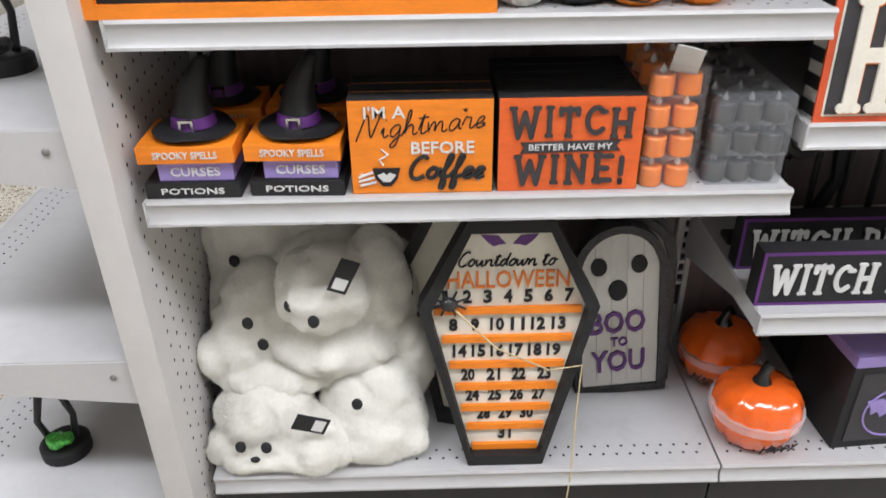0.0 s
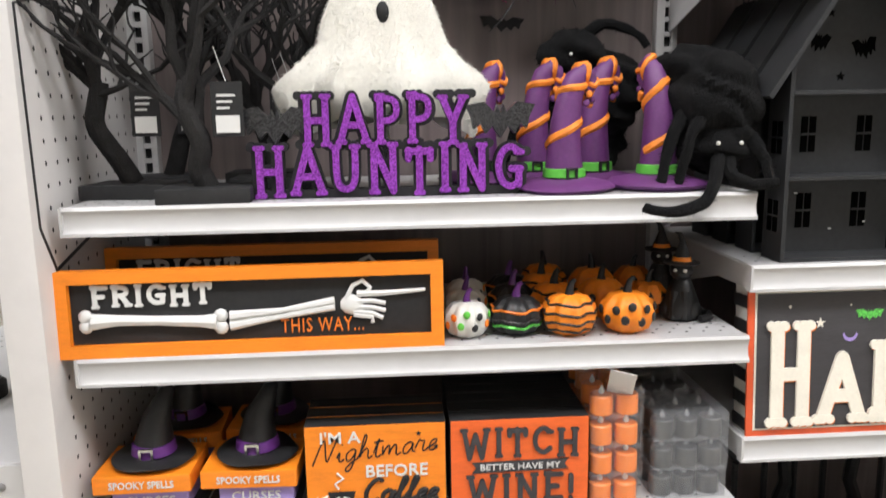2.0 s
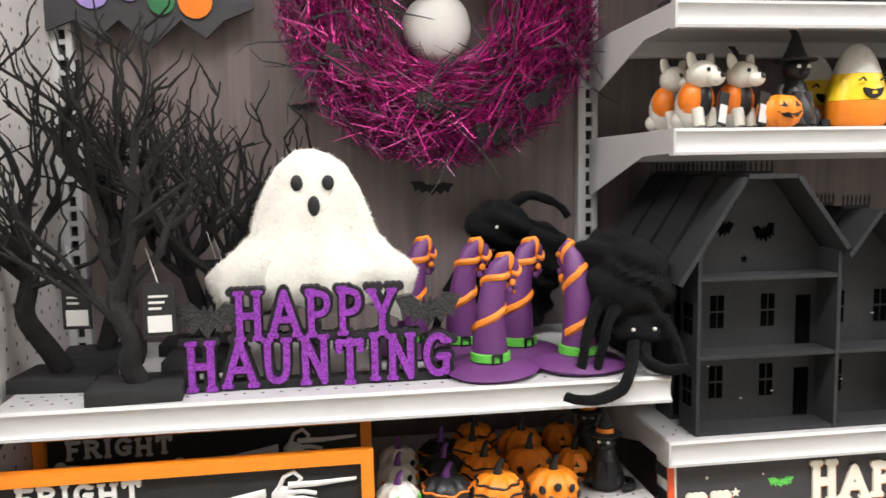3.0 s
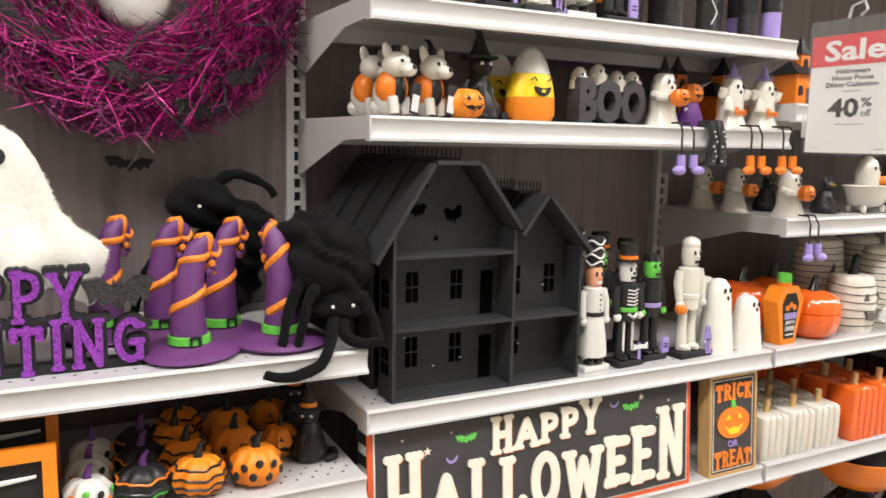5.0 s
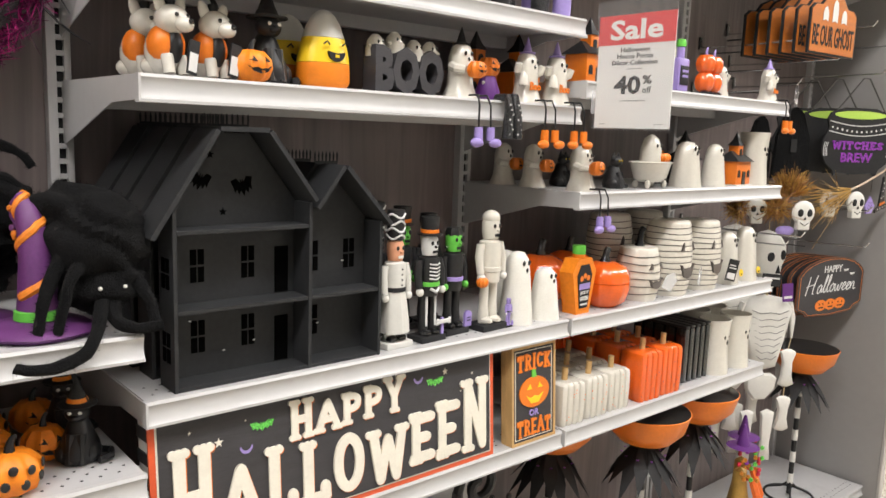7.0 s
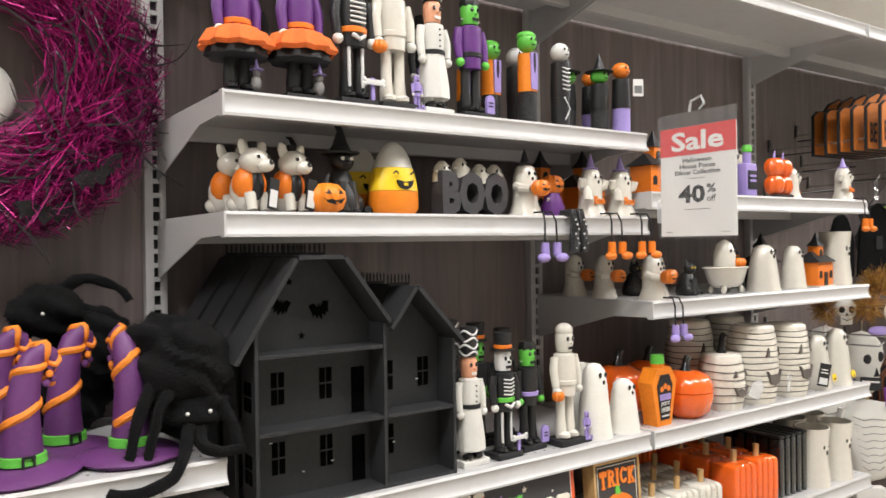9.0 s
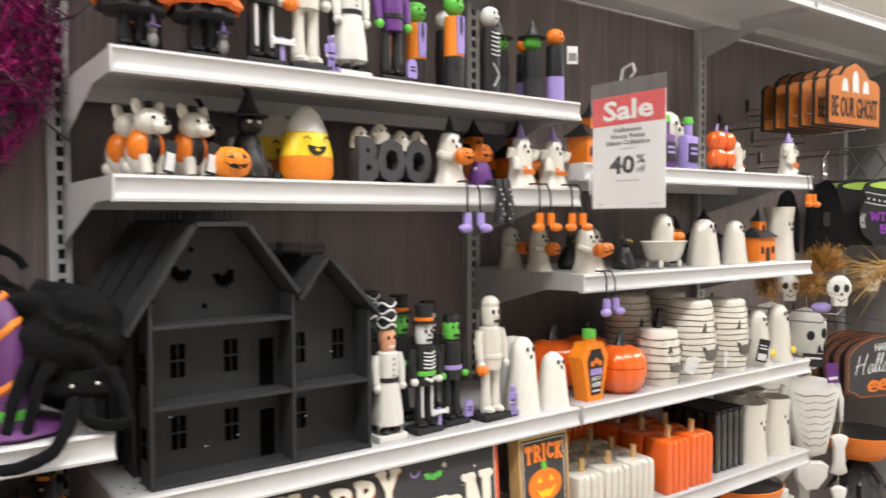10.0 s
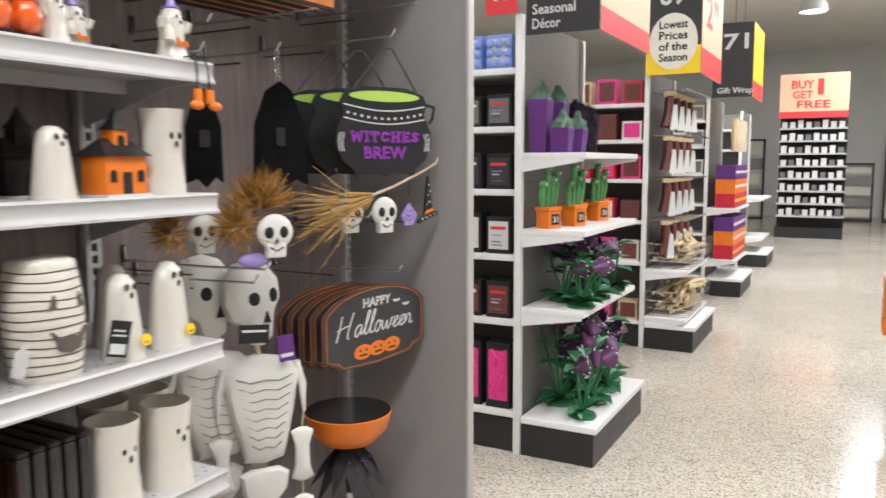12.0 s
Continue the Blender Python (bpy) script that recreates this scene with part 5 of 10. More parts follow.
def witch_hat(m, bend=1.0, label="purple witch hat ornament with orange glitter swirl"):
    h = thing("witch_hat", label, "hat decoration", m, "swirled witch hat ornaments")
    part("brim", wobble(Mesh().lathe([(0, 0.0), (0.066, 0.001), (0.072, 0.006), (0.064, 0.012), (0.032, 0.018), (0, 0.02)], 30), 0.003, 14), HATPURPLE, h)
    path = [Vector(p) for p in ((0, 0, 0.012), (-0.001, 0, 0.05), (0.001 * bend, 0, 0.088), (0.007 * bend, 0, 0.120), (0.015 * bend, 0, 0.142), (0.026 * bend, 0, 0.152), (0.036 * bend, 0, 0.147), (0.039 * bend, 0, 0.135), (0.032 * bend, 0, 0.128))]
    rad = [0.0275, 0.0245, 0.0205, 0.0178, 0.0155, 0.0125, 0.0095, 0.0085, 0.0075]
    part("cone", Mesh().tube(path, rad, 20), HATPURPLE, h)
    sw = []
    n = 90
    for k in range(n):
        u = 0.9 + (k / (n - 1)) * 6.9
        i = min(int(u), 7)
        f = u - i
        c, r = path[i].lerp(path[i + 1], f), rad[i] * (1 - f) + rad[i + 1] * f
        d = (path[i + 1] - path[i]).normalized()
        a = k / (n - 1) * 2 * math.pi * 3.9
        e1 = Vector((0, 1, 0))
        e2 = d.cross(e1)
        sw.append(c + (e1 * math.cos(a) + e2 * math.sin(a)) * r * 0.90)
    part("swirl", Mesh().tube(sw, [0.0062 - 0.0028 * k / n for k in range(n)], 7), HATORANGE, h, "orange glitter swirl")
    ruffle, crest = Mesh(), Mesh()
    for k in range(9):
        a = k * 2.4
        (ruffle if k % 2 else crest).ball((0.031 + 0.007 * math.cos(a)) * bend, 0.010 * math.sin(a), 0.128 - 0.0022 * k, 0.0055, 0.0045, 0.005, 9)
    part("tip_ruffle", ruffle, HATPURPLE, h, "crumpled purple tip")
    part("tip_edging", crest, HATORANGE, h, "orange glitter edging")
    part("band", Mesh().lathe([(0.0275, 0.018), (0.0302, 0.019), (0.0292, 0.029), (0.0262, 0.030)], 22), GREEN, h, "green hat band")
    part("buckle", Mesh().border(-0.008, 0.008, 0.0165, 0.0315, 0.003, -0.0325, -0.029), BLACK, h, "black square buckle", smooth=False)
    return h


wh = witch_hat(at(0.664, 0.050, Z1A, 8) @ Matrix.Diagonal((1, 1, 1.07, 1)))
for x, y, t in ((0.800, 0.058, 110), (0.726, 0.135, 20), (0.642, 0.165, 0), (0.566, 0.20, 30)):
    copy_thing(wh, at(x, y, Z1A, t) @ Matrix.Diagonal((1, 1, 1.07, 1)))


def spider(m, seed, body, legs, label):
    """A limp plush spider: gathered cloth lumps, soft legs, fuzz, bead eyes."""
    s = thing("plush_spider", label, "spider decoration", m, "big plush spiders")
    for nm, (x, y, z, rx, ry, rz) in zip(("head", "body", "abdomen"), body):
        b = wobble(Mesh().ball(x, y, z, rx, ry, rz, 64), 0.012, 16, seed)
        b.bm.normal_update()
        for v in b.bm.verts:
            fold = math.sin(v.co.z * 150 + 60 * v.co.x + 7 * noise.noise(v.co * 14 + Vector((seed, 0, 0))))
            v.co += v.normal * 0.0045 * fold
            v.co.z = max(v.co.z, 0.002)
        fuzz(part(nm, b, BLACKPLUSH, s), 1500, 0.006, 0.0005, seed)
    for L in legs:
        fine = soften3([Vector(p) for p in L])
        ob = part("leg", wobble(Mesh().tube(fine, [0.0100 - 0.0035 * i / len(fine) for i in range(len(fine))], 9), 0.003, 50, seed), BLACKPLUSH, s)
        fuzz(ob, 260, 0.006, 0.0005, seed)
    for sx in (-1, 1):
        part("eye", Mesh().ball(body[0][0] + sx * 0.016, body[0][1] - body[0][4] * 1.05, body[0][2], 0.003), WHITEPAINT, s, "tiny white bead eye")
    return s


def soften3(pts):
    for _ in range(3):
        pts = [pts[0]] + [q for a, b in zip(pts, pts[1:]) for q in (a.lerp(b, 0.25), a.lerp(b, 0.75))][1:-1] + [pts[-1]]
    return pts


spider(at(0.72, 0.27, Z1A), 2, [(0.008, 0, 0.198, 0.052, 0.045, 0.042), (0.078, 0.0, 0.140, 0.052, 0.048, 0.066), (0.035, 0.02, 0.078, 0.075, 0.04, 0.082)],
       [[(0.02, 0, 0.225), (0.05, 0, 0.252), (0.10, -0.01, 0.240), (0.125, -0.02, 0.212)], [(0.05, 0.0, 0.20), (0.11, -0.02, 0.185), (0.13, -0.03, 0.09), (0.125, -0.05, 0.02)], [(-0.02, 0, 0.17), (-0.09, -0.02, 0.10), (-0.115, -0.03, 0.012)],
        [(0.05, -0.03, 0.15), (0.12, -0.04, 0.14), (0.15, -0.05, 0.02)], [(0, -0.04, 0.1), (0.02, -0.07, 0.05), (0.04, -0.06, 0.012)]],
       "large black plush spider slumped against the back")
spider(at(0.868, 0.06, Z1A), 7, [(0.010, -0.012, 0.064, 0.056, 0.046, 0.046), (0.006, 0.0, 0.118, 0.070, 0.056, 0.068), (-0.004, 0.03, 0.158, 0.070, 0.058, 0.040)],
       [[(-0.03, -0.02, 0.12), (-0.070, -0.05, 0.07), (-0.082, -0.06, 0.012)],
        [(0.01, -0.03, 0.06), (-0.01, -0.07, 0.03), (-0.03, -0.098, -0.012), (-0.085, -0.106, -0.024), (-0.120, -0.100, -0.014)],
        [(0.02, -0.03, 0.06), (0.005, -0.07, 0.02), (0.03, -0.085, 0.009), (0.066, -0.090, 0.012)],
        [(-0.01, -0.04, 0.11), (-0.045, -0.06, 0.08), (-0.060, -0.065, 0.012)],
        [(0.04, -0.03, 0.08), (0.058, -0.06, 0.05), (0.060, -0.08, 0.014)]],
       "large black plush spider with legs draped over the shelf lip")


def wreath(m, R, thick, count):
    rnd = random.Random(5)
    w = thing("tinsel_wreath", "magenta tinsel wreath with black twigs and bats", "wreath", m)
    A, B, T = Mesh(), Mesh(), Mesh()
    for k in range(count):
        a = rnd.uniform(0, 2 * math.pi)
        rr = R + max(-1.7, min(1.7, rnd.gauss(0, 1))) * thick * 0.42
        y = -abs(rnd.gauss(0, 0.022)) - 0.005
        p = Vector((rr * math.cos(a), y, rr * math.sin(a)))
        tang = Vector((-math.sin(a), 0, math.cos(a)))
        out = Vector((math.cos(a), 0, math.sin(a)))
        d = (tang * rnd.choice((-1, 1)) + out * rnd.gauss(0.15, 0.5) + Vector((0, rnd.uniform(-0.7, 0.2), 0))).normalized()
        c = Vector((rnd.uniform(-1, 1), rnd.uniform(-1, 0.4), rnd.uniform(-1, 1))) * 0.75
        ln = rnd.uniform(0.04, 0.095)
        pts = [p + d * ln * t + c * ln * (t * t - 0.35 * t * t * t) for t in (0, 0.35, 0.7, 1)]
        if math.hypot(pts[3].x, pts[3].z) > R + thick * 0.95:
            pts = [p + (q - p) * 0.4 for q in pts]
        (A if rnd.random() < 0.66 - 0.5 * max(0.0, rr - R) / thick else B).tube(pts, [0.0010, 0.0010, 0.0008, 0.0004], 3)
    for k in range(130):
        a = rnd.uniform(0, 2 * math.pi)
        rr = R + rnd.gauss(0, thick * 0.4)
        p = Vector((rr * math.cos(a), -0.05 - rnd.uniform(0, 0.02), rr * math.sin(a)))
        q = [p]
        d = Vector((rnd.uniform(-1, 1), rnd.uniform(-0.3, 0.1), rnd.uniform(-1, 1))).normalized()
        for j in range(4):
            d = (d + Vector((rnd.uniform(-0.5, 0.5), rnd.uniform(-0.2, 0.2), rnd.uniform(-0.5, 0.5)))).normalized()
            q.append(q[-1] + d * 0.028)
        T.tube(q, [0.0028, 0.0024, 0.002, 0.0016, 0.0008], 4)
    tagged(part("tinsel", A, MAGENTA, w, "shiny magenta tinsel strands"), kind="stuff")
    tagged(part("dark_tinsel", B, DARKTINSEL, w, "dark purple tinsel strands"), kind="stuff")
    tagged(part("twig_mass", T, BLACKGLIT, w, "black glitter twigs"), kind="stuff")
    part("hoop", Mesh().tube([(R * math.cos(i * math.pi / 18), 0.0, R * math.sin(i * math.pi / 18)) for i in range(37)], 0.03, 8), DARKTINSEL, w)
    for ang, k, tw in ((265, 0.0, 10), (315, 0.05, -30), (215, 0.02, 30), (290, 0.06, 0)):
        c = Vector(((R + k) * math.cos(radians(ang)), -0.075, (R + k) * math.sin(radians(ang))))
        b = Mesh().plate([(x * 0.8, z * 0.9) for x, z in BATP], -0.001, 0.001)
        part("bat", b, BLACKGLIT, w, "black glitter bat", Matrix.Translation(c) @ pose(0, 0, 0, 25, tw, 20), False)
    return w


wreath(at(0.637, 0.335, 1.79), 0.188, 0.105, 11500)
for x, z, t, k in ((0.622, 1.468, 4, 0.9), (0.40, 1.62, -12, 0.6)):
    bt = solid("paper_bat", Mesh().plate([(a * 0.72 * k, b * 0.6 * k) for a, b in BATP], -0.001, 0.001), BLACKMATT, "small black bat cutout on the back panel", "bat decoration", pose(x, 0.372, z, 0, t, 0), "bat cutouts on the back panel")
orn = thing("round_ornament", "white round hanging ornament with cream cap", "ornament", at(0.633, 0.345, 1.755))
part("ball", wobble(Mesh().ball(0, 0, 0, 0.062, 0.028, 0.06, 24), 0.004, 20), WHITEPAINT, orn)
part("cap", Mesh().box(-0.028, 0.028, -0.026, 0.02, 0.055, 0.085, 0.004), CREAM, orn, "cream square cap")
tb = thing("bat_banner", "dark scalloped bat banner with coloured patches", "banner", at(0.150, 0.345, 1.765))
part("board", Mesh().plate([(-0.17, 0.14), (-0.17, -0.02), (-0.12, 0.0), (-0.09, -0.035), (-0.05, 0.0), (0.0, -0.045), (0.05, 0.0), (0.09, -0.03), (0.12, 0.0), (0.17, 0.02), (0.17, 0.14)], -0.004, 0.004), SLATE, tb, smooth=False)
for x, z, r, mt in ((-0.09, 0.045, 0.028, LILAC), (-0.03, 0.05, 0.02, LILAC), (0.02, 0.03, 0.022, LEAF), (0.075, 0.03, 0.028, ORANGE), (0.11, 0.055, 0.018, ORANGE)):
    part("patch", disc(x, z, r, -0.008, -0.0042), mt, tb)

# black wire sleeve rack against the perforated panel
wr = thing("wire_sleeve_rack", "black wire rack holding a clear labelled sleeve", "display rack", at(-0.0175, 0, 1.13))
part("wire_loop", Mesh().tube([(0.0, 0.0, 0.0), (0, -0.035, 0.06), (0, -0.04, 0.33), (0, 0.02, 0.345), (0, 0.25, 0.335)], 0.0035, 7).tube([(0.0, 0.0, 0.0), (0, 0.16, 0.035)], 0.0035, 7), BLACK, wr)
part("sleeve", Mesh().box(-0.0015, 0.0005, -0.025, 0.24, 0.1, 0.27), PLASTIC, wr, "clear plastic sleeve", smooth=False)
part("sheet", Mesh().box(-0.0026, -0.0016, -0.015, 0.23, 0.105, 0.26), PAPER, wr, "white paper sheet", smooth=False)
k = Matrix.Translation((-0.0024, 0, 0.1)) @ pose(0, 0, 0, 0, 0, 90)
for z, s in ((0.09, "NO BIN"), (0.03, "LABELS")):
    words("lettering", s, GREYINK, wr, 0.02, 0.19, z, z + 0.038, -0.0005, 0.0006, m=k, label="grey lettering")

# ---------------------------------------------------------------- second bay: lower shelves


def pumpkin_jar(m, r=0.082, h=0.125, clear_wrap=True, label="glossy orange ceramic pumpkin jar with black stem"):
    p = thing("pumpkin_jar", label, "ceramic jar", m, "orange pumpkin jars")
    part("bowl", Mesh().lathe([(0, 0.002), (r * 0.55, 0), (r * 0.86, h * 0.14), (r, h * 0.42), (r * 0.99, h * 0.55), (r * 0.93, h * 0.56), (0, h * 0.55)], 56, lobes=14, depth=0.05), ORANGEGLAZE, p)
    lid = part("lid", Mesh().lathe([(r * 0.99, h * 0.57), (r * 0.97, h * 0.72), (r * 0.8, h * 0.9), (r * 0.4, h), (0, h * 0.99)], 56, lobes=14, depth=0.05), ORANGEGLAZE, p, "ribbed orange lid")
    part("stem", Mesh().tube([(0, 0, h * 0.97), (0, 0, h * 1.1), (0.004, 0, h * 1.22), (0.01, 0, h * 1.27)], [r * 0.24, r * 0.13, r * 0.13, r * 0.14], 10), BLACKGLOSS, lid, "black stem")
    if clear_wrap:
        part("foam_strip", Mesh().lathe([(r * 1.0, h * 0.47), (r * 1.03, h * 0.48), (r * 1.03, h * 0.6), (r * 1.0, h * 0.61)], 40), HAZE, p, "translucent foam strip")
        words("script", "Happy", INK, p, -0.035, 0.04, h * 0.2, h * 0.36, -r * 0.985, 0.002, 0, 0.4, "black script")
    return p


j0 = pumpkin_jar(at(0.995, 0.085, ZDECK, 10))
copy_thing(j0, at(0.985, 0.262, ZDECK, -30))


def bat_box(m):
    b = thing("bat_lantern_box", "black lantern box with lilac lid and bat drawing", "lantern", m, "bat lantern boxes")
    part("box", Mesh().box(0, 0.19, 0, 0.16, 0, 0.19, 0.004), BLACKMATT, b)
    part("lid", Mesh().box(-0.003, 0.193, -0.003, 0.163, 0.1905, 0.215, 0.004), LILAC, b, "lilac lid")
    part("front_plate", Mesh().box(0.018, 0.172, -0.003, -0.0003, 0.02, 0.175), SLATE, b, "slate grey front", smooth=False)
    part("ring_print", Mesh().tube([(0.095 + 0.055 * math.cos(i * math.pi / 14), -0.0035, 0.085 + 0.055 * math.sin(i * math.pi / 14)) for i in range(29)], 0.0022, 5), LILAC, b)
    part("bat_print", Mesh().plate([(0.095 + x * 0.9, 0.085 + z) for x, z in BATP], -0.006, -0.0032), LILAC, b, smooth=False)
    return b


bb = bat_box(at(1.125, 0.035, ZDECK, 4))
copy_thing(bb, at(1.33, 0.06, ZDECK, -5))
copy_thing(bb, at(1.14, 0.205, ZDECK, 0))


def please_sign(m):
    s = thing("long_word_sign", "purple edged black box sign with white slab words", "sign", m, "long word signs")
    part("block", Mesh().box(0, 0.42, 0, 0.035, 0, 0.098, 0.002), BLACKMATT, s, "black wooden box", smooth=False)
    part("border", Mesh().border(0.0005, 0.4195, 0.0005, 0.0975, 0.0045, -0.003, -0.0001), PURPLE, s, "purple painted border", smooth=False)
    part("face", Mesh().box(0.0052, 0.4148, -0.0022, -0.0002, 0.0052, 0.0928), BLACKMATT, s, "black face", smooth=False)
    slab_words("lettering", "WITCH PLEASE", PAPER, s, 0.016, 0.404, 0.020, 0.078, -0.0024, 0.0025, 0.19, "white slab lettering")
    return s


ps = please_sign(at(0.916, 0.03, ZWP))
copy_thing(ps, at(0.925, 0.14, ZWP, 0))


def scroll_gate(m):
    g = thing("scroll_candle_stand", "black scrolled iron gate with orange tealights", "candle holder", m)
    for k in range(9):
        part("bar", Mesh().tube([(0.03 + k * 0.055, 0, 0.011), (0.03 + k * 0.055, 0, 0.15 + 0.03 * math.sin(k * math.pi / 8))], 0.006, 7), BLACK, g)
    for cx, s in ((0.11, 1), (0.37, -1)):
        b = Mesh()
        b.tube([(cx + s * 0.06 * (1 - i / 22) * math.cos(i * 0.42), 0, 0.2 + 0.06 * (1 - i / 22) * math.sin(i * 0.42)) for i in range(20)], 0.011, 8)
        b.tube([(cx + s * 0.06, 0, 0.2), (cx + s * 0.07, 0, 0.12), (cx + s * 0.03, 0, 0.012)], 0.012, 8)
        part("scroll", b, BLACK, g)
    part("foot_rail", Mesh().box(0, 0.5, -0.02, 0.02, 0, 0.0105), BLACK, g)
    for k in range(3):
        part("tealight", Mesh().cyl(0.12 + k * 0.13, 0, 0.012, 0.03, 0.016), ORANGE, g, "orange tealight")
    return g


scroll_gate(at(0.94, 0.24, ZWP))
scroll_gate(at(1.30, 0.1, ZWP))


def big_halloween_sign(m):
    L, H = 0.690, 0.222
    s = thing("halloween_sign", "slate sign with cream happy halloween lettering and orange edge", "sign", m)
    stripes = Mesh()
    part("side_block", Mesh().box(0.002, L - 0.002, 0.0042, 0.045, 0, H), WHITEPAINT, s, smooth=False)
    for k in range(6):
        part("side_stripe", Mesh().box(-0.0006, 0.0018, 0.0045, 0.045, 0.008 + k * 0.036, 0.026 + k * 0.036), BLACK, s, "black side stripe", smooth=False)
    part("border", Mesh().box(0, L, 0.0, 0.004, 0, H), mat("burnt_orange", (0.68, 0.10, 0.03), 0.5, var=0.12), s, "burnt orange border", smooth=False)
    part("pale_line", Mesh().box(0.0095, L - 0.0095, -0.0012, -0.0002, 0.0095, H - 0.0095), IVORY, s, smooth=False)
    part("face", Mesh().box(0.0125, L - 0.0125, -0.0026, -0.0014, 0.0125, H - 0.0125), SLATE, s, "slate grained face", smooth=False)
    TALL = [(0, 1.28), (0.02, 0.90), (0.01, 1.02), (0.01, 0.96), (0.02, 0.98), (0.02, 0.86), (0.14, 0.96), (0.10, 1.04), (0.08, 1.28)]
    for col, d, o in ((ORANGE, 0.0006, 0.0028), (IVORY, 0.004, 0.0)):
        slab_words("lettering", "HALLOWEEN", col, s, 0.022 + o, L - 0.016 + o, 0.014 - o, 0.136 - o, -0.0028, d, 0.222, "raised cream slab lettering", spans=TALL)
        slab_words("lettering", "HAPPY", col, s, 0.222 + o, 0.462 + o, 0.138 - o, 0.206 - o, -0.0028, d, 0.222, "raised cream slab lettering", spans=[(0, 1), (0.02, 0.86), (0.05, 0.9), (0.08, 0.95), (0.06, 1.06)])
    for x, z, k in ((0.178, 0.172, 0.34), (0.535, 0.176, 0.34)):
        part("bat_print", Mesh().plate([(x + a * k, z + b * k) for a, b in BATP], -0.0036, -0.0027), GREENGLIT, s, "green glitter bat", smooth=False)
    for x, z in ((0.15, 0.148), (0.495, 0.194)):
        part("moon_print", Mesh().plate(arc(x, z, 0.011, 180, 360, 8) + arc(x, z + 0.003, 0.009, 350, 190, 8), -0.0034, -0.0027), LILAC, s, smooth=False)
    for x, z, r in ((0.105, 0.165, 0.008), (0.56, 0.195, 0.007), (0.06, 0.19, 0.003), (0.04, 0.15, 0.003), (0.63, 0.18, 0.003), (0.15, 0.19, 0.002), (0.60, 0.15, 0.002)):
        part("star_print", star(x, z, r, -0.0034, -0.0027), IVORY, s, smooth=False)
    return s


big_halloween_sign(pose(0.925, 0.004, ZLOW, -4, 0, 0))


def trick_sign(m):
    s = thing("trick_or_treat_sign", "small wooden trick or treat sign with a pumpkin", "sign", m)
    part("box_frame", Mesh().border(0, 0.112, 0, 0.178, 0.005, -0.002, 0.03), WOODSTICK, s, "bare wood edge", smooth=False)
    part("face", Mesh().box(0.0048, 0.1072, 0.0, 0.006, 0.0048, 0.1732), SLATE, s, "slate face", smooth=False)
    part("pale_line", Mesh().border(0.009, 0.103, 0.009, 0.169, 0.0012, -0.0008, -0.0001), IVORY, s, smooth=False)
    slab_words("lettering", "TRICK", ORANGE, s, 0.012, 0.100, 0.132, 0.163, -0.0002, 0.002, 0.22, "orange slab word", 0.04)
    slab_words("lettering", "TREAT", ORANGE, s, 0.012, 0.100, 0.013, 0.044, -0.0002, 0.002, 0.22, "orange slab word", 0.04)
    words("lettering", "OR", LILAC, s, 0.044, 0.068, 0.048, 0.060, -0.0002, 0.002, 0.02)
    part("pumpkin_print", disc(0.056, 0.092, 0.038, -0.003, -0.0002, 0.028, 24), ORANGE, s, "orange pumpkin")
    part("stem_print", Mesh().plate([(0.05, 0.118), (0.062, 0.118), (0.058, 0.132), (0.05, 0.134)], -0.003, -0.0002), GREEN, s, smooth=False)
    for pts in ([(0.036, 0.098), (0.048, 0.098), (0.044, 0.108)], [(0.064, 0.098), (0.076, 0.098), (0.068, 0.108)], [(0.034, 0.088), (0.046, 0.082), (0.056, 0.085), (0.066, 0.082), (0.078, 0.088), (0.066, 0.072), (0.046, 0.072)]):
        part("face_print", Mesh().plate(pts, -0.0042, -0.0031), YELLOW, s, smooth=False)
    return s


trick_sign(pose(1.666, 0.002, ZLOW, -4, 0, 0) @ Matrix.Diagonal((1.2, 1, 1.18, 1)))
# ---------------------------------------------------------------- second bay: haunted house shelves


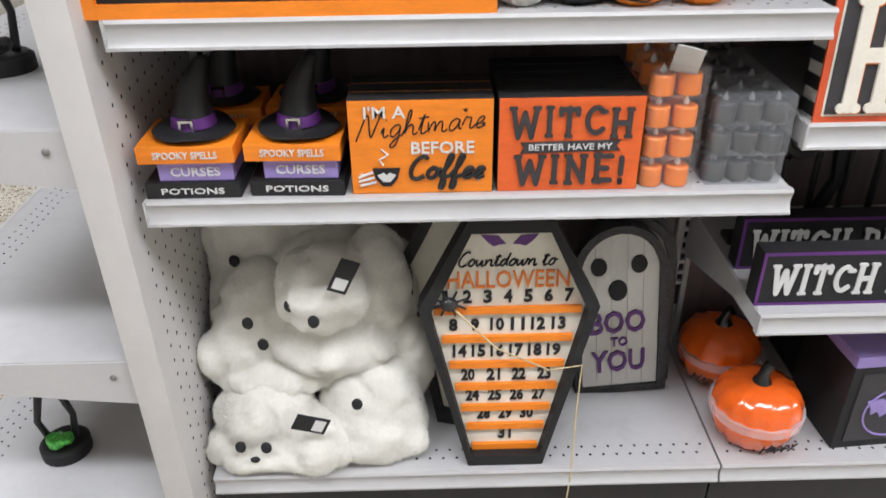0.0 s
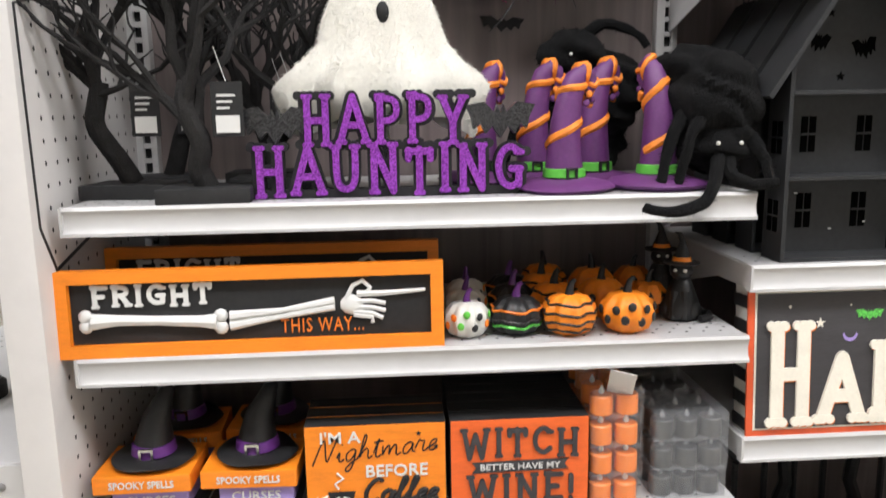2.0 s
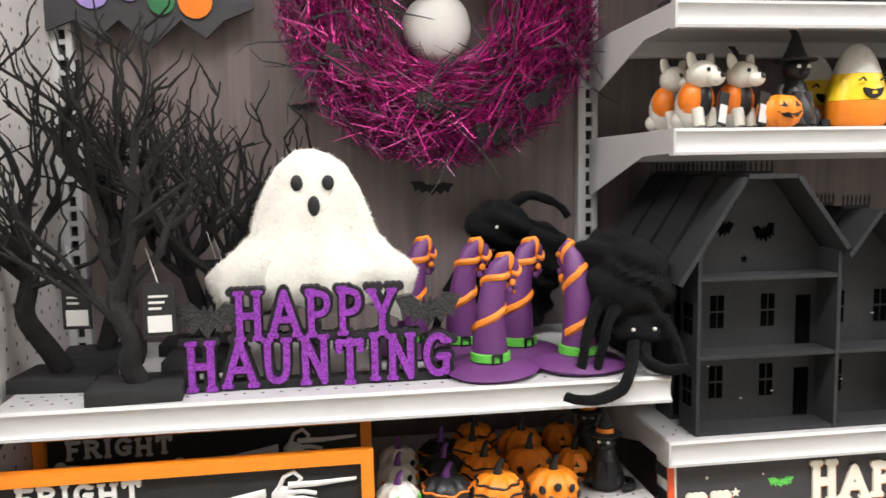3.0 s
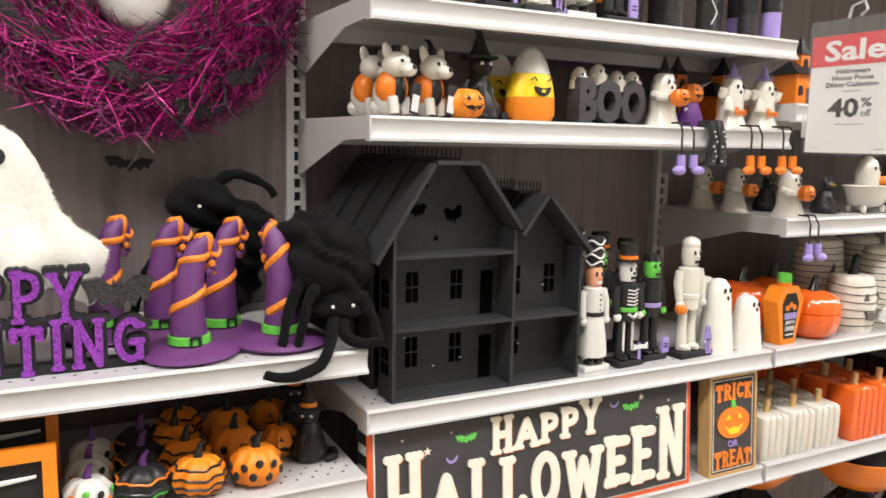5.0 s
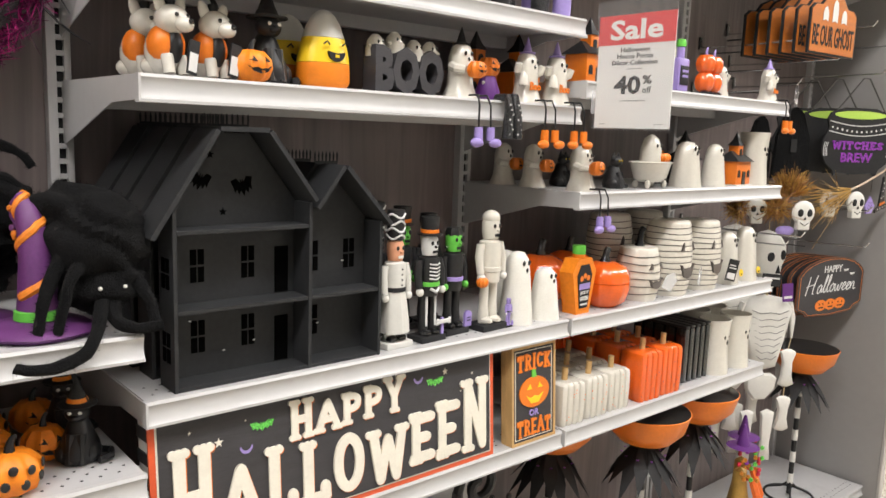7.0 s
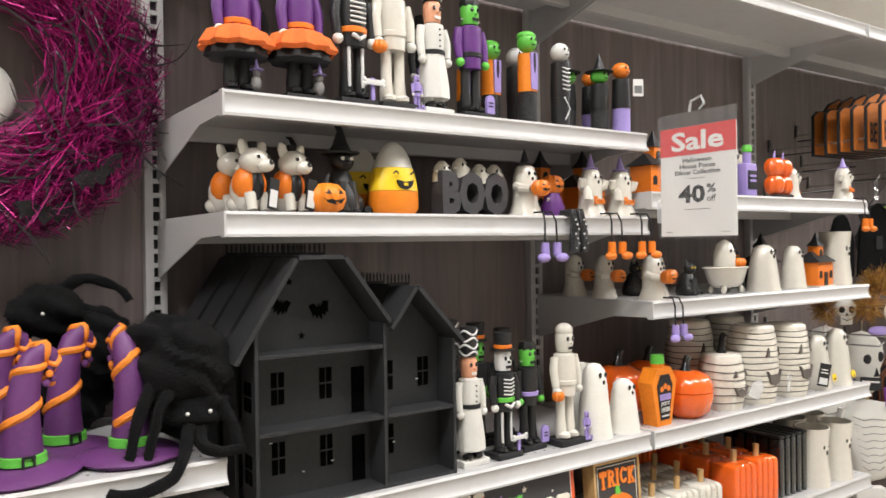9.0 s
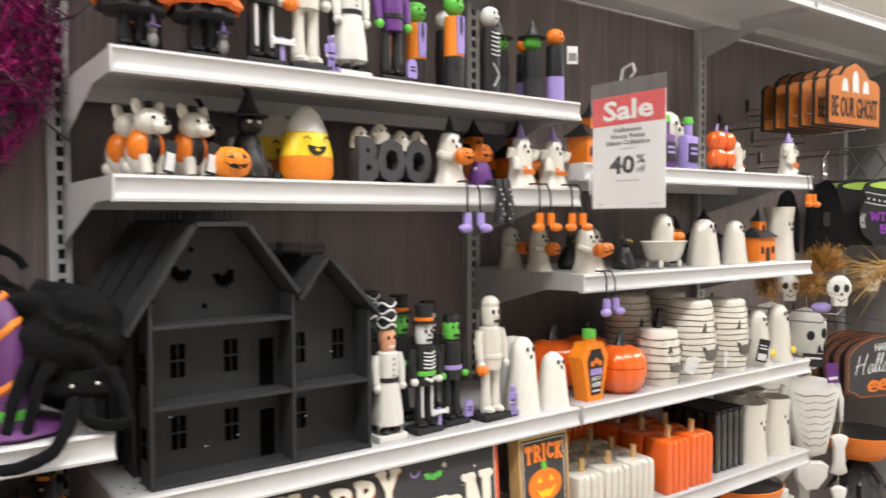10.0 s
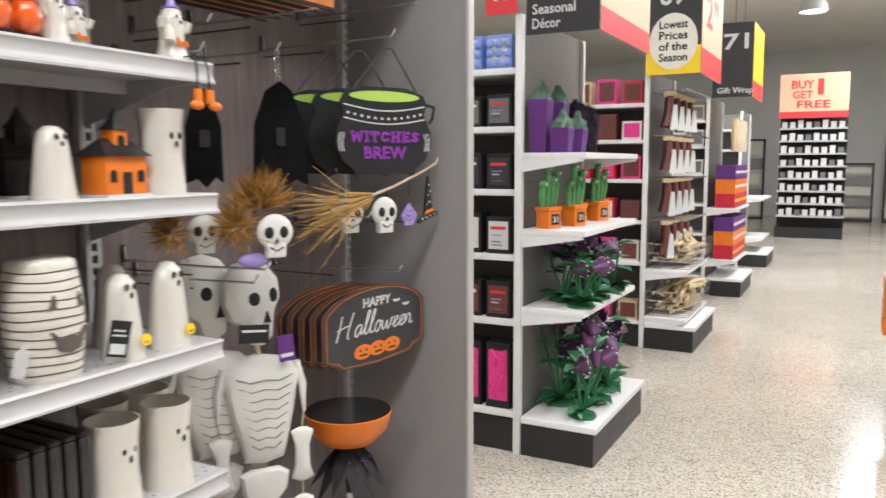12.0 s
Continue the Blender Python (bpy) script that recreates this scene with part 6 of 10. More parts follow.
def haunted_house(m, full=True):
    """Black wooden house-shaped display shelf, open in front, with two floors and a side wing."""
    h = thing("haunted_house_shelf", "black wooden haunted house display shelf with bats", "display house", m, "black haunted houses")
    D, t = 0.056, 0.006
    W1, W2, E1, E2, R = 0.224, 0.366, 0.272, 0.236, 0.378
    back = Mesh().plate([(0, 0), (W1, 0), (W1, E1), (0.143, R), (0.07, R), (0, E1)], D - t, D)
    part("back_board", back, HOUSEBLACK, h, smooth=False)
    part("wing_back", Mesh().plate([(W1 + 0.001, 0), (W2, 0), (W2, E2), (0.283, 0.325), (W1 + 0.001, 0.262)], D - t, D), HOUSEBLACK, h, smooth=False)
    walls = ((0, t, E1), (W1 - t / 2, W1 + t / 2, 0.272), (W2 - t, W2, E2))
    for x0, x1, z in walls:
        part("side_wall", Mesh().box(x0, x1, 0, D - t - 0.0005, 0, z, 0.0008), HOUSEBLACK, h, smooth=False)
    for z in (0.0, 0.115, 0.232):
        part("floor_board", Mesh().box(t + 0.0005, W1 - t / 2 - 0.0005, 0.001, D - t - 0.0005, z, z + t, 0.0006), HOUSEBLACK, h, smooth=False)
        if z < 0.2:
            part("floor_board", Mesh().box(W1 + t / 2 + 0.0005, W2 - t - 0.0005, 0.001, D - t - 0.0005, z, z + t, 0.0006), HOUSEBLACK, h, smooth=False)
    def slab(a, b, ov=0.0, name="roof"):
        d = Vector((b[0] - a[0], b[1] - a[1])).normalized()
        n = Vector((-d.y, d.x)) * 0.007
        if n.y < 0:
            n = -n
        a = (a[0] - d.x * ov, a[1] - d.y * ov)
        return part(name, Mesh().plate([a, b, (b[0] + n.x, b[1] + n.y), (a[0] + n.x, a[1] + n.y)], -0.012, D + 0.004), HOUSEBLACK, h, smooth=False)
    slab((0, E1 + 0.002), (0.068, R + 0.002), 0.055), slab((W1 + 0.002, E1 + 0.002), (0.145, R + 0.002), 0.0)
    slab((0.0685, R + 0.0025), (0.1445, R + 0.0025))
    slab((W2, E2 + 0.002), (0.283, 0.327), 0.012), slab((W1 + 0.010, 0.262), (0.2825, 0.3275), 0.0)
    for xs, z in (((0.072, 0.142), R + 0.010), ((0.262, 0.305), 0.333)):
        n = 9 if xs[1] - xs[0] > 0.05 else 7
        cr = Mesh().box(xs[0], xs[1], D - 0.004, D - 0.002, z - 0.003, z + 0.003)
        for k in range(n):
            x = xs[0] + (xs[1] - xs[0]) * k / (n - 1)
            cr.tube([(x, D - 0.003, z), (x, D - 0.003, z + 0.013), (x, D - 0.003, z + 0.019)], [0.0012, 0.002, 0.0004], 5)
        tagged(part("roof_cresting", cr, HOUSEBLACK, h, "row of iron roof spikes"), kind="stuff")
    if full:
        # nothing is cut: black plates on the board paint the dark behind each opening
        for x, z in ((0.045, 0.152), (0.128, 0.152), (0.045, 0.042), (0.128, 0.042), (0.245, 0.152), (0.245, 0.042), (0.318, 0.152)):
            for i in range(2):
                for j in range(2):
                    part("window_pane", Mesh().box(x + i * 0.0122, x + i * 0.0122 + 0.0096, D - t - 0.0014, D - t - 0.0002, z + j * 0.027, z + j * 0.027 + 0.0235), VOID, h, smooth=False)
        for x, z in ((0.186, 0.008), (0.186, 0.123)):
            part("doorway", Mesh().box(x, x + 0.024, D - t - 0.0014, D - t - 0.0002, z, z + 0.075), VOID, h, "black plate for the shade in a cut-out doorway", smooth=False)
        for x, z, k, r in ((0.060, 0.300, 0.27, 16), (0.132, 0.290, 0.29, -12)):
            part("bat_cutout", Mesh().plate([(a * k, b * k * 2.1) for a, b in BATP], -0.0012, 0), VOID, h, "black plate for the shade in a bat cut-out", pose(x, D - t - 0.0002, z, 0, r, 0), False)
        for x, z in ((0.078, 0.345), (0.018, 0.27), (0.098, 0.258)):
            part("star_cutout", star(x, z, 0.0065, D - t - 0.0014, D - t - 0.0002), VOID, h, smooth=False)
        rs = random.Random(4)
        for k in range(5):
            x, z = rs.uniform(0.02, 0.34), rs.uniform(0.02, 0.2)
            part("chip", Mesh().box(x, x + 0.004, D - t - 0.0018, D - t - 0.0003, z, z + 0.0016), PAPER, h, "tiny bright chip in the paint", smooth=False)
        # side wall windows: the same black plates in place of shaded openings
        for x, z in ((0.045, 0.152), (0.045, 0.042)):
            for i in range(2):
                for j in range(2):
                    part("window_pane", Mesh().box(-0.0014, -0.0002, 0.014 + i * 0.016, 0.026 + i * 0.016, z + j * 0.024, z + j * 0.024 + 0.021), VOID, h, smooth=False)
    return h


haunted_house(at(0.965, 0.014, ZMID))
h2 = haunted_house(at(0.962, 0.096, ZMID), False)
for k in (1, 2):
    copy_thing(h2, at(0.962 - 0.004 * k, 0.096 + 0.078 * k, ZMID))


def eyes(p, xs, y, z, r, mt=None, rz=None):
    for x in xs:
        part("eye", Mesh().ball(x, y, z, r, r * 0.5, rz or r * 1.4, 10), mt or BLACKGLOSS, p, "black painted eye")


def nutcracker(m, h, coat, trim, head, hat, legs, label, style="", prop=None):
    """Standing nutcracker figure: base, boots, legs, coat, arms, head, hat and its own extras."""
    s = h / 0.24
    n = thing("nutcracker", label, "nutcracker", m, "halloween nutcrackers")
    def P(name, me, mt, lab=""):
        bmesh.ops.scale(me.bm, vec=(s, s, s), verts=me.bm.verts)
        return part(name, me, mt, n, lab)
    P("base", Mesh().box(-0.032, 0.032, -0.022, 0.022, 0, 0.012, 0.002), WHITEPAINT if style == "doctor" else BLACKMATT)
    for sx in (-1, 1):
        P("leg", Mesh().lathe([(0.0095, 0.0125), (0.0105, 0.03), (0.0085, 0.05), (0.0085, 0.095)], 12, Matrix.Translation((sx * 0.0115, 0, 0))), legs)
        P("boot", Mesh().ball(sx * 0.0115, -0.006, 0.018, 0.0105, 0.016, 0.008, 10), legs if style == "plain" else BLACKGLOSS)
        P("arm", Mesh().tube([(sx * 0.025, 0, 0.158), (sx * 0.030, -0.002, 0.135), (sx * 0.029, -0.006, 0.105)], [0.008, 0.0085, 0.007], 10), coat)
        P("fist", Mesh().ball(sx * 0.029, -0.008, 0.098, 0.0082, seg=10), WHITEPAINT if style != "green" else GREEN)
    P("coat", Mesh().lathe([(0.0, 0.088), (0.019, 0.089), (0.0205, 0.11), (0.0215, 0.145), (0.020, 0.162), (0.012, 0.166), (0, 0.167)], 18), coat)
    P("belt", Mesh().lathe([(0.0206, 0.108), (0.0222, 0.109), (0.0222, 0.116), (0.0206, 0.117)], 18), trim)
    P("head", Mesh().lathe([(0, 0.165), (0.0145, 0.167), (0.0165, 0.18), (0.0165, 0.197), (0.013, 0.205), (0, 0.206)], 16), head)
    for sx in (-1, 1):
        P("eye", Mesh().ball(sx * 0.0065, -0.0155, 0.191, 0.0036, 0.002, 0.0045, 8), BLACKGLOSS)
    P("nose", Mesh().ball(0, -0.0175, 0.184, 0.0028, 0.004, 0.003, 8), head if style != "skeleton" else INK)
    P("mouth", Mesh().box(-0.006, 0.006, -0.0172, -0.0155, 0.172, 0.177), INK if style != "doctor" else WHITEPAINT)
    if style == "skeleton":
        for k in range(5):
            P("rib", Mesh().tube([(-0.013, -0.0165, 0.152 - k * 0.007), (0, -0.0225, 0.150 - k * 0.007), (0.013, -0.0165, 0.152 - k * 0.007)], 0.0016, 5), PAPER, "white painted rib")
        P("pelvis", Mesh().tube([(-0.011, -0.018, 0.105), (0, -0.0225, 0.098), (0.011, -0.018, 0.105)], 0.003, 6), PAPER)
        for sx in (-1, 1):
            P("leg_bone", Mesh().tube([(sx * 0.0115, -0.0095, 0.03), (sx * 0.0115, -0.009, 0.088)], 0.0026, 6), PAPER, "white painted leg bone")
    if style == "doctor":
        P("apron", Mesh().lathe([(0.021, 0.11), (0.026, 0.08), (0.03, 0.05), (0.031, 0.03), (0.028, 0.03)], 22, lobes=7, depth=0.1), WHITEPAINT, "white cloth apron")
        for k in range(4):
            P("button", Mesh().ball(0, -0.0222, 0.122 + k * 0.01, 0.0018, seg=8), INK)
    if style == "witch":
        P("tutu", Mesh().lathe([(0.021, 0.108), (0.045, 0.098), (0.058, 0.078), (0.052, 0.072), (0.035, 0.082)], 40, lobes=10, depth=0.16), ORANGEFELT, "orange tulle overskirt")
        P("skirt", Mesh().lathe([(0.021, 0.1), (0.04, 0.088), (0.048, 0.062), (0.044, 0.06)], 40, lobes=9, depth=0.14), BLACKMATT, "black cloth skirt")
    if hat == "top":
        P("hat", Mesh().lathe([(0.024, 0.205), (0.024, 0.208), (0.0165, 0.209), (0.018, 0.24), (0, 0.24)], 18), BLACK)
        P("hat_band", Mesh().lathe([(0.0168, 0.2095), (0.018, 0.21), (0.018, 0.216), (0.0168, 0.2165)], 18), ORANGE)
    elif hat == "tall":
        P("hat", Mesh().lathe([(0.0165, 0.206), (0.0165, 0.262), (0.0, 0.263)], 18), BLACK)
        for k in range(4):
            P("hat_stripe", Mesh().tube([(0.0168 * math.cos(a + k) * 1.0, 0.0168 * math.sin(a + k), 0.212 + k * 0.013 + 0.004 * math.sin(3 * a)) for a in [i * math.pi / 10 for i in range(21)]], 0.0022, 5), PAPER, "white wavy stripe")
    elif hat == "hair":
        P("hair", Mesh().lathe([(0.0172, 0.198), (0.018, 0.206), (0.015, 0.214), (0, 0.215)], 14, lobes=7, depth=0.15), BLACK if head is GREEN else head)
        for sx in (-1, 1):
            P("bolt", Mesh().tube([(sx * 0.016, 0, 0.176), (sx * 0.022, 0, 0.176)], 0.003, 6), CHROME)
    elif hat == "crown":
        P("crown", Mesh().lathe([(0.016, 0.204), (0.019, 0.215), (0.0165, 0.228), (0, 0.23)], 16), BLACK)
    elif hat == "round":
        P("cap", Mesh().ball(0, 0, 0.205, 0.0166, 0.0166, 0.014, 14), head)
    if prop == "tomb":
        P("tombstone", Mesh().plate([(0.022, 0.0125), (0.04, 0.0125)] + arc(0.031, 0.036, 0.009, 0, 180, 8), -0.02, -0.014), LILAC, "lilac tombstone")
        P("tomb_print", Mesh().box(0.026, 0.036, -0.0212, -0.0202, 0.03, 0.032).box(0.026, 0.036, -0.0212, -0.0202, 0.024, 0.026), INK)
    if prop == "pumpkin":
        P("pumpkin_pail", pumpkin_mesh(0.0115, 0.018).take(bmesh.new()), ORANGE, "small orange pumpkin pail").location = (-0.03 * s, -0.012 * s, 0.082 * s)
    if prop == "bone":
        P("signpost", Mesh().box(0.02, 0.026, -0.02, -0.016, 0.0125, 0.045), LILAC)
        P("bone_sign", Mesh().box(0.008, 0.038, -0.024, -0.0205, 0.034, 0.042, 0.001).ball(0.007, -0.022, 0.041, 0.004, 0.002, 0.004, 8).ball(0.007, -0.022, 0.035, 0.004, 0.002, 0.004, 8).ball(0.039, -0.022, 0.041, 0.004, 0.002, 0.004, 8).ball(0.039, -0.022, 0.035, 0.004, 0.002, 0.004, 8), PAPER, "white bone-shaped sign")
    if prop == "cat":
        P("little_cat", Mesh().ball(0.022, -0.018, 0.024, 0.008, 0.008, 0.012, 10).ball(0.022, -0.02, 0.038, 0.006, 0.006, 0.006, 10), DARKSTEEL, "small grey cat")
        P("cat_hat", Mesh().lathe([(0.011, 0.043), (0.004, 0.045), (0.0005, 0.06)], 10, Matrix.Translation((0.022, -0.02, 0))), LILAC)
    if prop == "staff":
        st = P("staff", Mesh().tube([(-0.03, -0.012, 0.013), (-0.03, -0.012, 0.16)], 0.003, 8), ORANGE, "orange and black staff")
        for k in range(5):
            part("staff_band", Mesh().cyl(-0.03 * s, -0.012 * s, (0.02 + k * 0.028) * s, (0.033 + k * 0.028) * s, 0.0034 * s, seg=8), BLACK, st)
    return n


nutcracker(at(1.382, 0.045, ZMID, 4), 0.23, WHITEPAINT, INK, SKIN, "tall", WHITEPAINT, "white doctor nutcracker with a tall striped hat", "doctor")
nutcracker(at(1.462, 0.045, ZMID, 4), 0.235, BLACK, GREEN, PAPER, "top", BLACK, "black skeleton nutcracker in a top hat", "skeleton", "bone")
nutcracker(at(1.535, 0.06, ZMID, 4), 0.235, BLACK, LILAC, GREEN, "hair", BLACK, "green-faced monster nutcracker in black and lilac", "green", "tomb")
nutcracker(at(1.62, 0.045, ZMID, 4), 0.265, CREAM, CREAM, CREAM, "round", CREAM, "cream mummy nutcracker with a pumpkin pail", "plain", "pumpkin")
nutcracker(at(1.665, 0.030, ZMID, 4), 0.07, LILAC, INK, LILAC, "", LILAC, "tiny lilac tombstone figure beside the mummy", "plain", "tomb")
nutcracker(at(1.40, 0.13, ZMID, 4), 0.235, BLACK, ORANGE, BLACK, "tall", BLACK, "black nutcracker standing behind with a striped hat", "plain")
nutcracker(at(1.47, 0.14, ZMID, 4), 0.245, BLACK, GREEN, GREEN, "top", BLACK, "green-faced nutcracker behind in a top hat", "green")
nutcracker(at(1.545, 0.15, ZMID, 4), 0.24, BLACK, LILAC, PAPER, "crown", BLACK, "pale-faced black nutcracker standing behind", "plain")

# upper nutcracker row
row = [(0.965, 0.07, 0.25, PURPLE, ORANGE, LILAC, "crown", BLACK, "lilac witch nutcracker in an orange tutu", "witch", "cat"),
       (1.065, 0.06, 0.26, PURPLE, ORANGE, LILAC, "crown", BLACK, "lilac witch nutcracker in an orange tutu", "witch", "cat"),
       (1.155, 0.05, 0.27, BLACK, ORANGE, PAPER, "top", BLACK, "black skeleton nutcracker with an orange staff", "skeleton", "bone"),
       (1.232, 0.05, 0.28, CREAM, CREAM, CREAM, "round", CREAM, "cream mummy nutcracker with a pumpkin pail", "plain", "pumpkin"),
       (1.268, 0.03, 0.075, LILAC, INK, LILAC, "", LILAC, "tiny lilac tombstone figure beside the mummy", "plain", "tomb"),
       (1.312, 0.045, 0.235, WHITEPAINT, INK, SKIN, "tall", WHITEPAINT, "white doctor nutcracker in a cloth apron", "doctor", None),
       (1.398, 0.05, 0.25, PURPLE, BLACK, GREEN, "hair", BLACK, "green-faced monster nutcracker with lilac coat", "green", "tomb"),
       (1.01, 0.15, 0.25, BLACK, ORANGE, BLACK, "tall", BLACK, "black nutcracker standing behind with a striped hat", "plain", "staff"),
       (1.11, 0.15, 0.25, BLACK, ORANGE, BLACK, "tall", BLACK, "black nutcracker standing behind with a striped hat", "plain", "staff"),
       (1.36, 0.15, 0.22, BLACK, LILAC, PAPER, "crown", BLACK, "pale-faced black nutcracker standing behind", "skeleton", None)]
for x, y, hh, a, b, c, d, e, lab, st, pr in row:
    nutcracker(at(x, y, Z2A, 4), hh, a, b, c, d, e, lab, st, pr)


def peg_figure(m, h, body, lower, head, label, style=""):
    """Slim turned wooden figure: post body, lower band, round head."""
    p = thing("peg_figure", label, "wooden figure", m, "slim wooden figures")
    r = 0.019
    part("lower_body", Mesh().lathe([(0, 0), (r, 0.001), (r, h * 0.42), (0, h * 0.42)], 18), lower, p)
    part("upper_body", Mesh().lathe([(r * 1.04, h * 0.34), (r * 1.05, h * 0.4), (r * 0.98, h * 0.72), (0, h * 0.73)], 18, lobes=6 if style == "cape" else 0, depth=0.05), body, p)
    part("head", Mesh().ball(0, 0, h * 0.84, r * 1.05, r * 1.0, h * 0.105, 16), head, p)
    eyes(p, (-0.006, 0.006), -r * 1.0, h * 0.86, 0.0024)
    part("mouth", Mesh().box(-0.005, 0.005, -r * 1.02, -r * 0.95, h * 0.80, h * 0.808), INK, p)
    if style == "cape":
        part("shirt", Mesh().plate([(-0.008, h * 0.36), (0.008, h * 0.36), (0.009, h * 0.72), (-0.009, h * 0.72)], -r * 1.08, -r * 0.9), LILAC, p, "lilac shirt front", smooth=False)
        part("tie", Mesh().plate([(-0.003, h * 0.6), (0, h * 0.52), (0.003, h * 0.6), (0.002, h * 0.71), (-0.002, h * 0.71)], -r * 1.16, -r * 1.09), BLACK, p, "black tie", smooth=False)
        part("hair", Mesh().ball(0, 0.002, h * 0.90, r * 1.04, r, h * 0.055, 14), BLACK if head is not GREEN else GREEN, p)
    if style == "witch":
        part("hat", Mesh().lathe([(0.03, h * 0.9), (0.03, h * 0.91), (0.014, h * 0.93), (0.006, h * 1.08), (0.0005, h * 1.18)], 16), BLACK, p, "pointed black hat")
    if style == "bones":
        for k in range(6):
            part("rib", Mesh().tube([(-0.011, -r * 0.9, h * (0.66 - k * 0.045)), (0, -r * 1.08, h * (0.645 - k * 0.045)), (0.011, -r * 0.9, h * (0.66 - k * 0.045))], 0.0014, 5), PAPER, p, "white painted rib")
        part("arm_bones", Mesh().tube([(-0.008, -r * 1.0, h * 0.34), (0.008, -r * 1.0, h * 0.22), (-0.006, -r * 1.0, h * 0.1)], 0.0016, 5), PAPER, p)
    return p


for x, y, hh, a, b, c, lab, st in (
        (1.478, 0.09, 0.175, ORANGEWOOD, BLACKGLIT, GREEN, "green monster peg figure in an orange cape", "cape"),
        (1.462, 0.15, 0.165, ORANGEWOOD, BLACKGLIT, GREEN, "green monster peg figure in an orange cape", "cape"),
        (1.541, 0.055, 0.195, ORANGEWOOD, BLACKGLIT, GREEN, "green monster peg figure in an orange cape", "cape"),
        (1.575, 0.13, 0.185, BLACK, BLACK, PAPER, "black skeleton peg figure", "bones"),
        (1.628, 0.055, 0.185, BLACK, BLACK, PAPER, "black skeleton peg figure with white bones", "bones"),
        (1.69, 0.10, 0.145, BLACK, BLACKGLIT, GREEN, "green-faced witch peg figure in black", "witch"),
        (1.745, 0.06, 0.145, BLACK, BLACKGLIT, GREEN, "green-faced witch peg figure in black", "witch"),
        (1.80, 0.05, 0.165, BLACK, LILAC, ORANGE, "pumpkin-headed peg figure in black and lilac", ""),
        (1.79, 0.13, 0.160, BLACK, LILAC, ORANGE, "pumpkin-headed peg figure in black and lilac", "")):
    peg_figure(at(x, y, Z2A, 4), hh, a, b, c, lab, st)
tg = thing("hang_tag", "white barcode tag on a pumpkin-headed figure", "price tag", pose(1.822, 0.022, Z2A + 0.10, 0, 0, -30))
part("card", Mesh().box(-0.011, 0.011, -0.0008, 0.0008, -0.018, 0.018), PAPER, tg)
part("print_block", Mesh().box(-0.008, 0.008, -0.0016, -0.0009, -0.012, 0.004), GREYINK, tg)


def bulldog(m, label="white bulldog figurine in an orange and black vest"):
    d = thing("dog_figurine", label, "figurine", m, "bulldog figurines")
    part("body", Mesh().ball(0, 0.008, 0.035, 0.024, 0.028, 0.036, 18).ball(0, 0.024, 0.015, 0.023, 0.018, 0.015, 14), CREAM, d)
    part("vest", Mesh().ball(-0.011, 0.002, 0.044, 0.0165, 0.0205, 0.026, 18).ball(0.011, 0.002, 0.044, 0.0165, 0.0205, 0.026, 18), ORANGE, d, "orange vest")
    part("bib", Mesh().ball(0.0, -0.014, 0.042, 0.0125, 0.0115, 0.024, 14), BLACK, d, "black vest front")
    part("head", Mesh().ball(0, -0.010, 0.079, 0.025, 0.023, 0.021, 18).ball(0, -0.034, 0.071, 0.014, 0.013, 0.0105, 12), CREAM, d)
    for s in (-1, 1):
        part("ear", Mesh().ball(s * 0.017, -0.006, 0.096, 0.010, 0.0045, 0.017, 12, rot=pose(0, 0, 0, 0, s * 28, 0)), CREAM, d)
        part("leg", Mesh().tube([(s * 0.012, -0.012, 0.03), (s * 0.013, -0.018, 0.004)], [0.009, 0.0085], 9), CREAM, d)
        part("eye", Mesh().ball(s * 0.010, -0.030, 0.084, 0.0034, seg=8), BLACKGLOSS, d)
    part("nose", Mesh().ball(0, -0.0465, 0.075, 0.0042, seg=8), BLACKGLOSS, d)
    part("hat", Mesh().lathe([(0.0115, 0.094), (0.0115, 0.0955), (0.007, 0.096), (0.0075, 0.109), (0, 0.109)], 14, Matrix.Translation((0, -0.006, 0))), BLACKMATT, d, "tiny black top hat")
    return d


b0 = bulldog(at(0.978, 0.055, Z2B, 22))
for x, y, t in ((1.046, 0.065, 20), (0.968, 0.125, 24)):
    copy_thing(b0, at(x, y, Z2B, t))
for x, t in ((0.990, 25), (1.052, 20)):
    tg = thing("hang_tag", "black swing tag with white barcode on a dog", "price tag", pose(x + 0.012, 0.022, Z2B + 0.028, 0, 10, t))
    part("card", Mesh().box(-0.010, 0.010, -0.0008, 0.0008, -0.024, 0.024), BLACKMATT, tg)
    part("barcode", Mesh().box(-0.008, 0.008, -0.0016, -0.0009, -0.02, 0.006), PAPER, tg, "white barcode label")
black_cat(at(1.138, 0.070, Z2B, 4), 0.126, True, True, "black cat in a witch hat beside a jack-o-lantern")
black_cat(at(1.10, 0.17, Z2B, 4), 0.112, True, True, "black cat in a witch hat beside a jack-o-lantern")


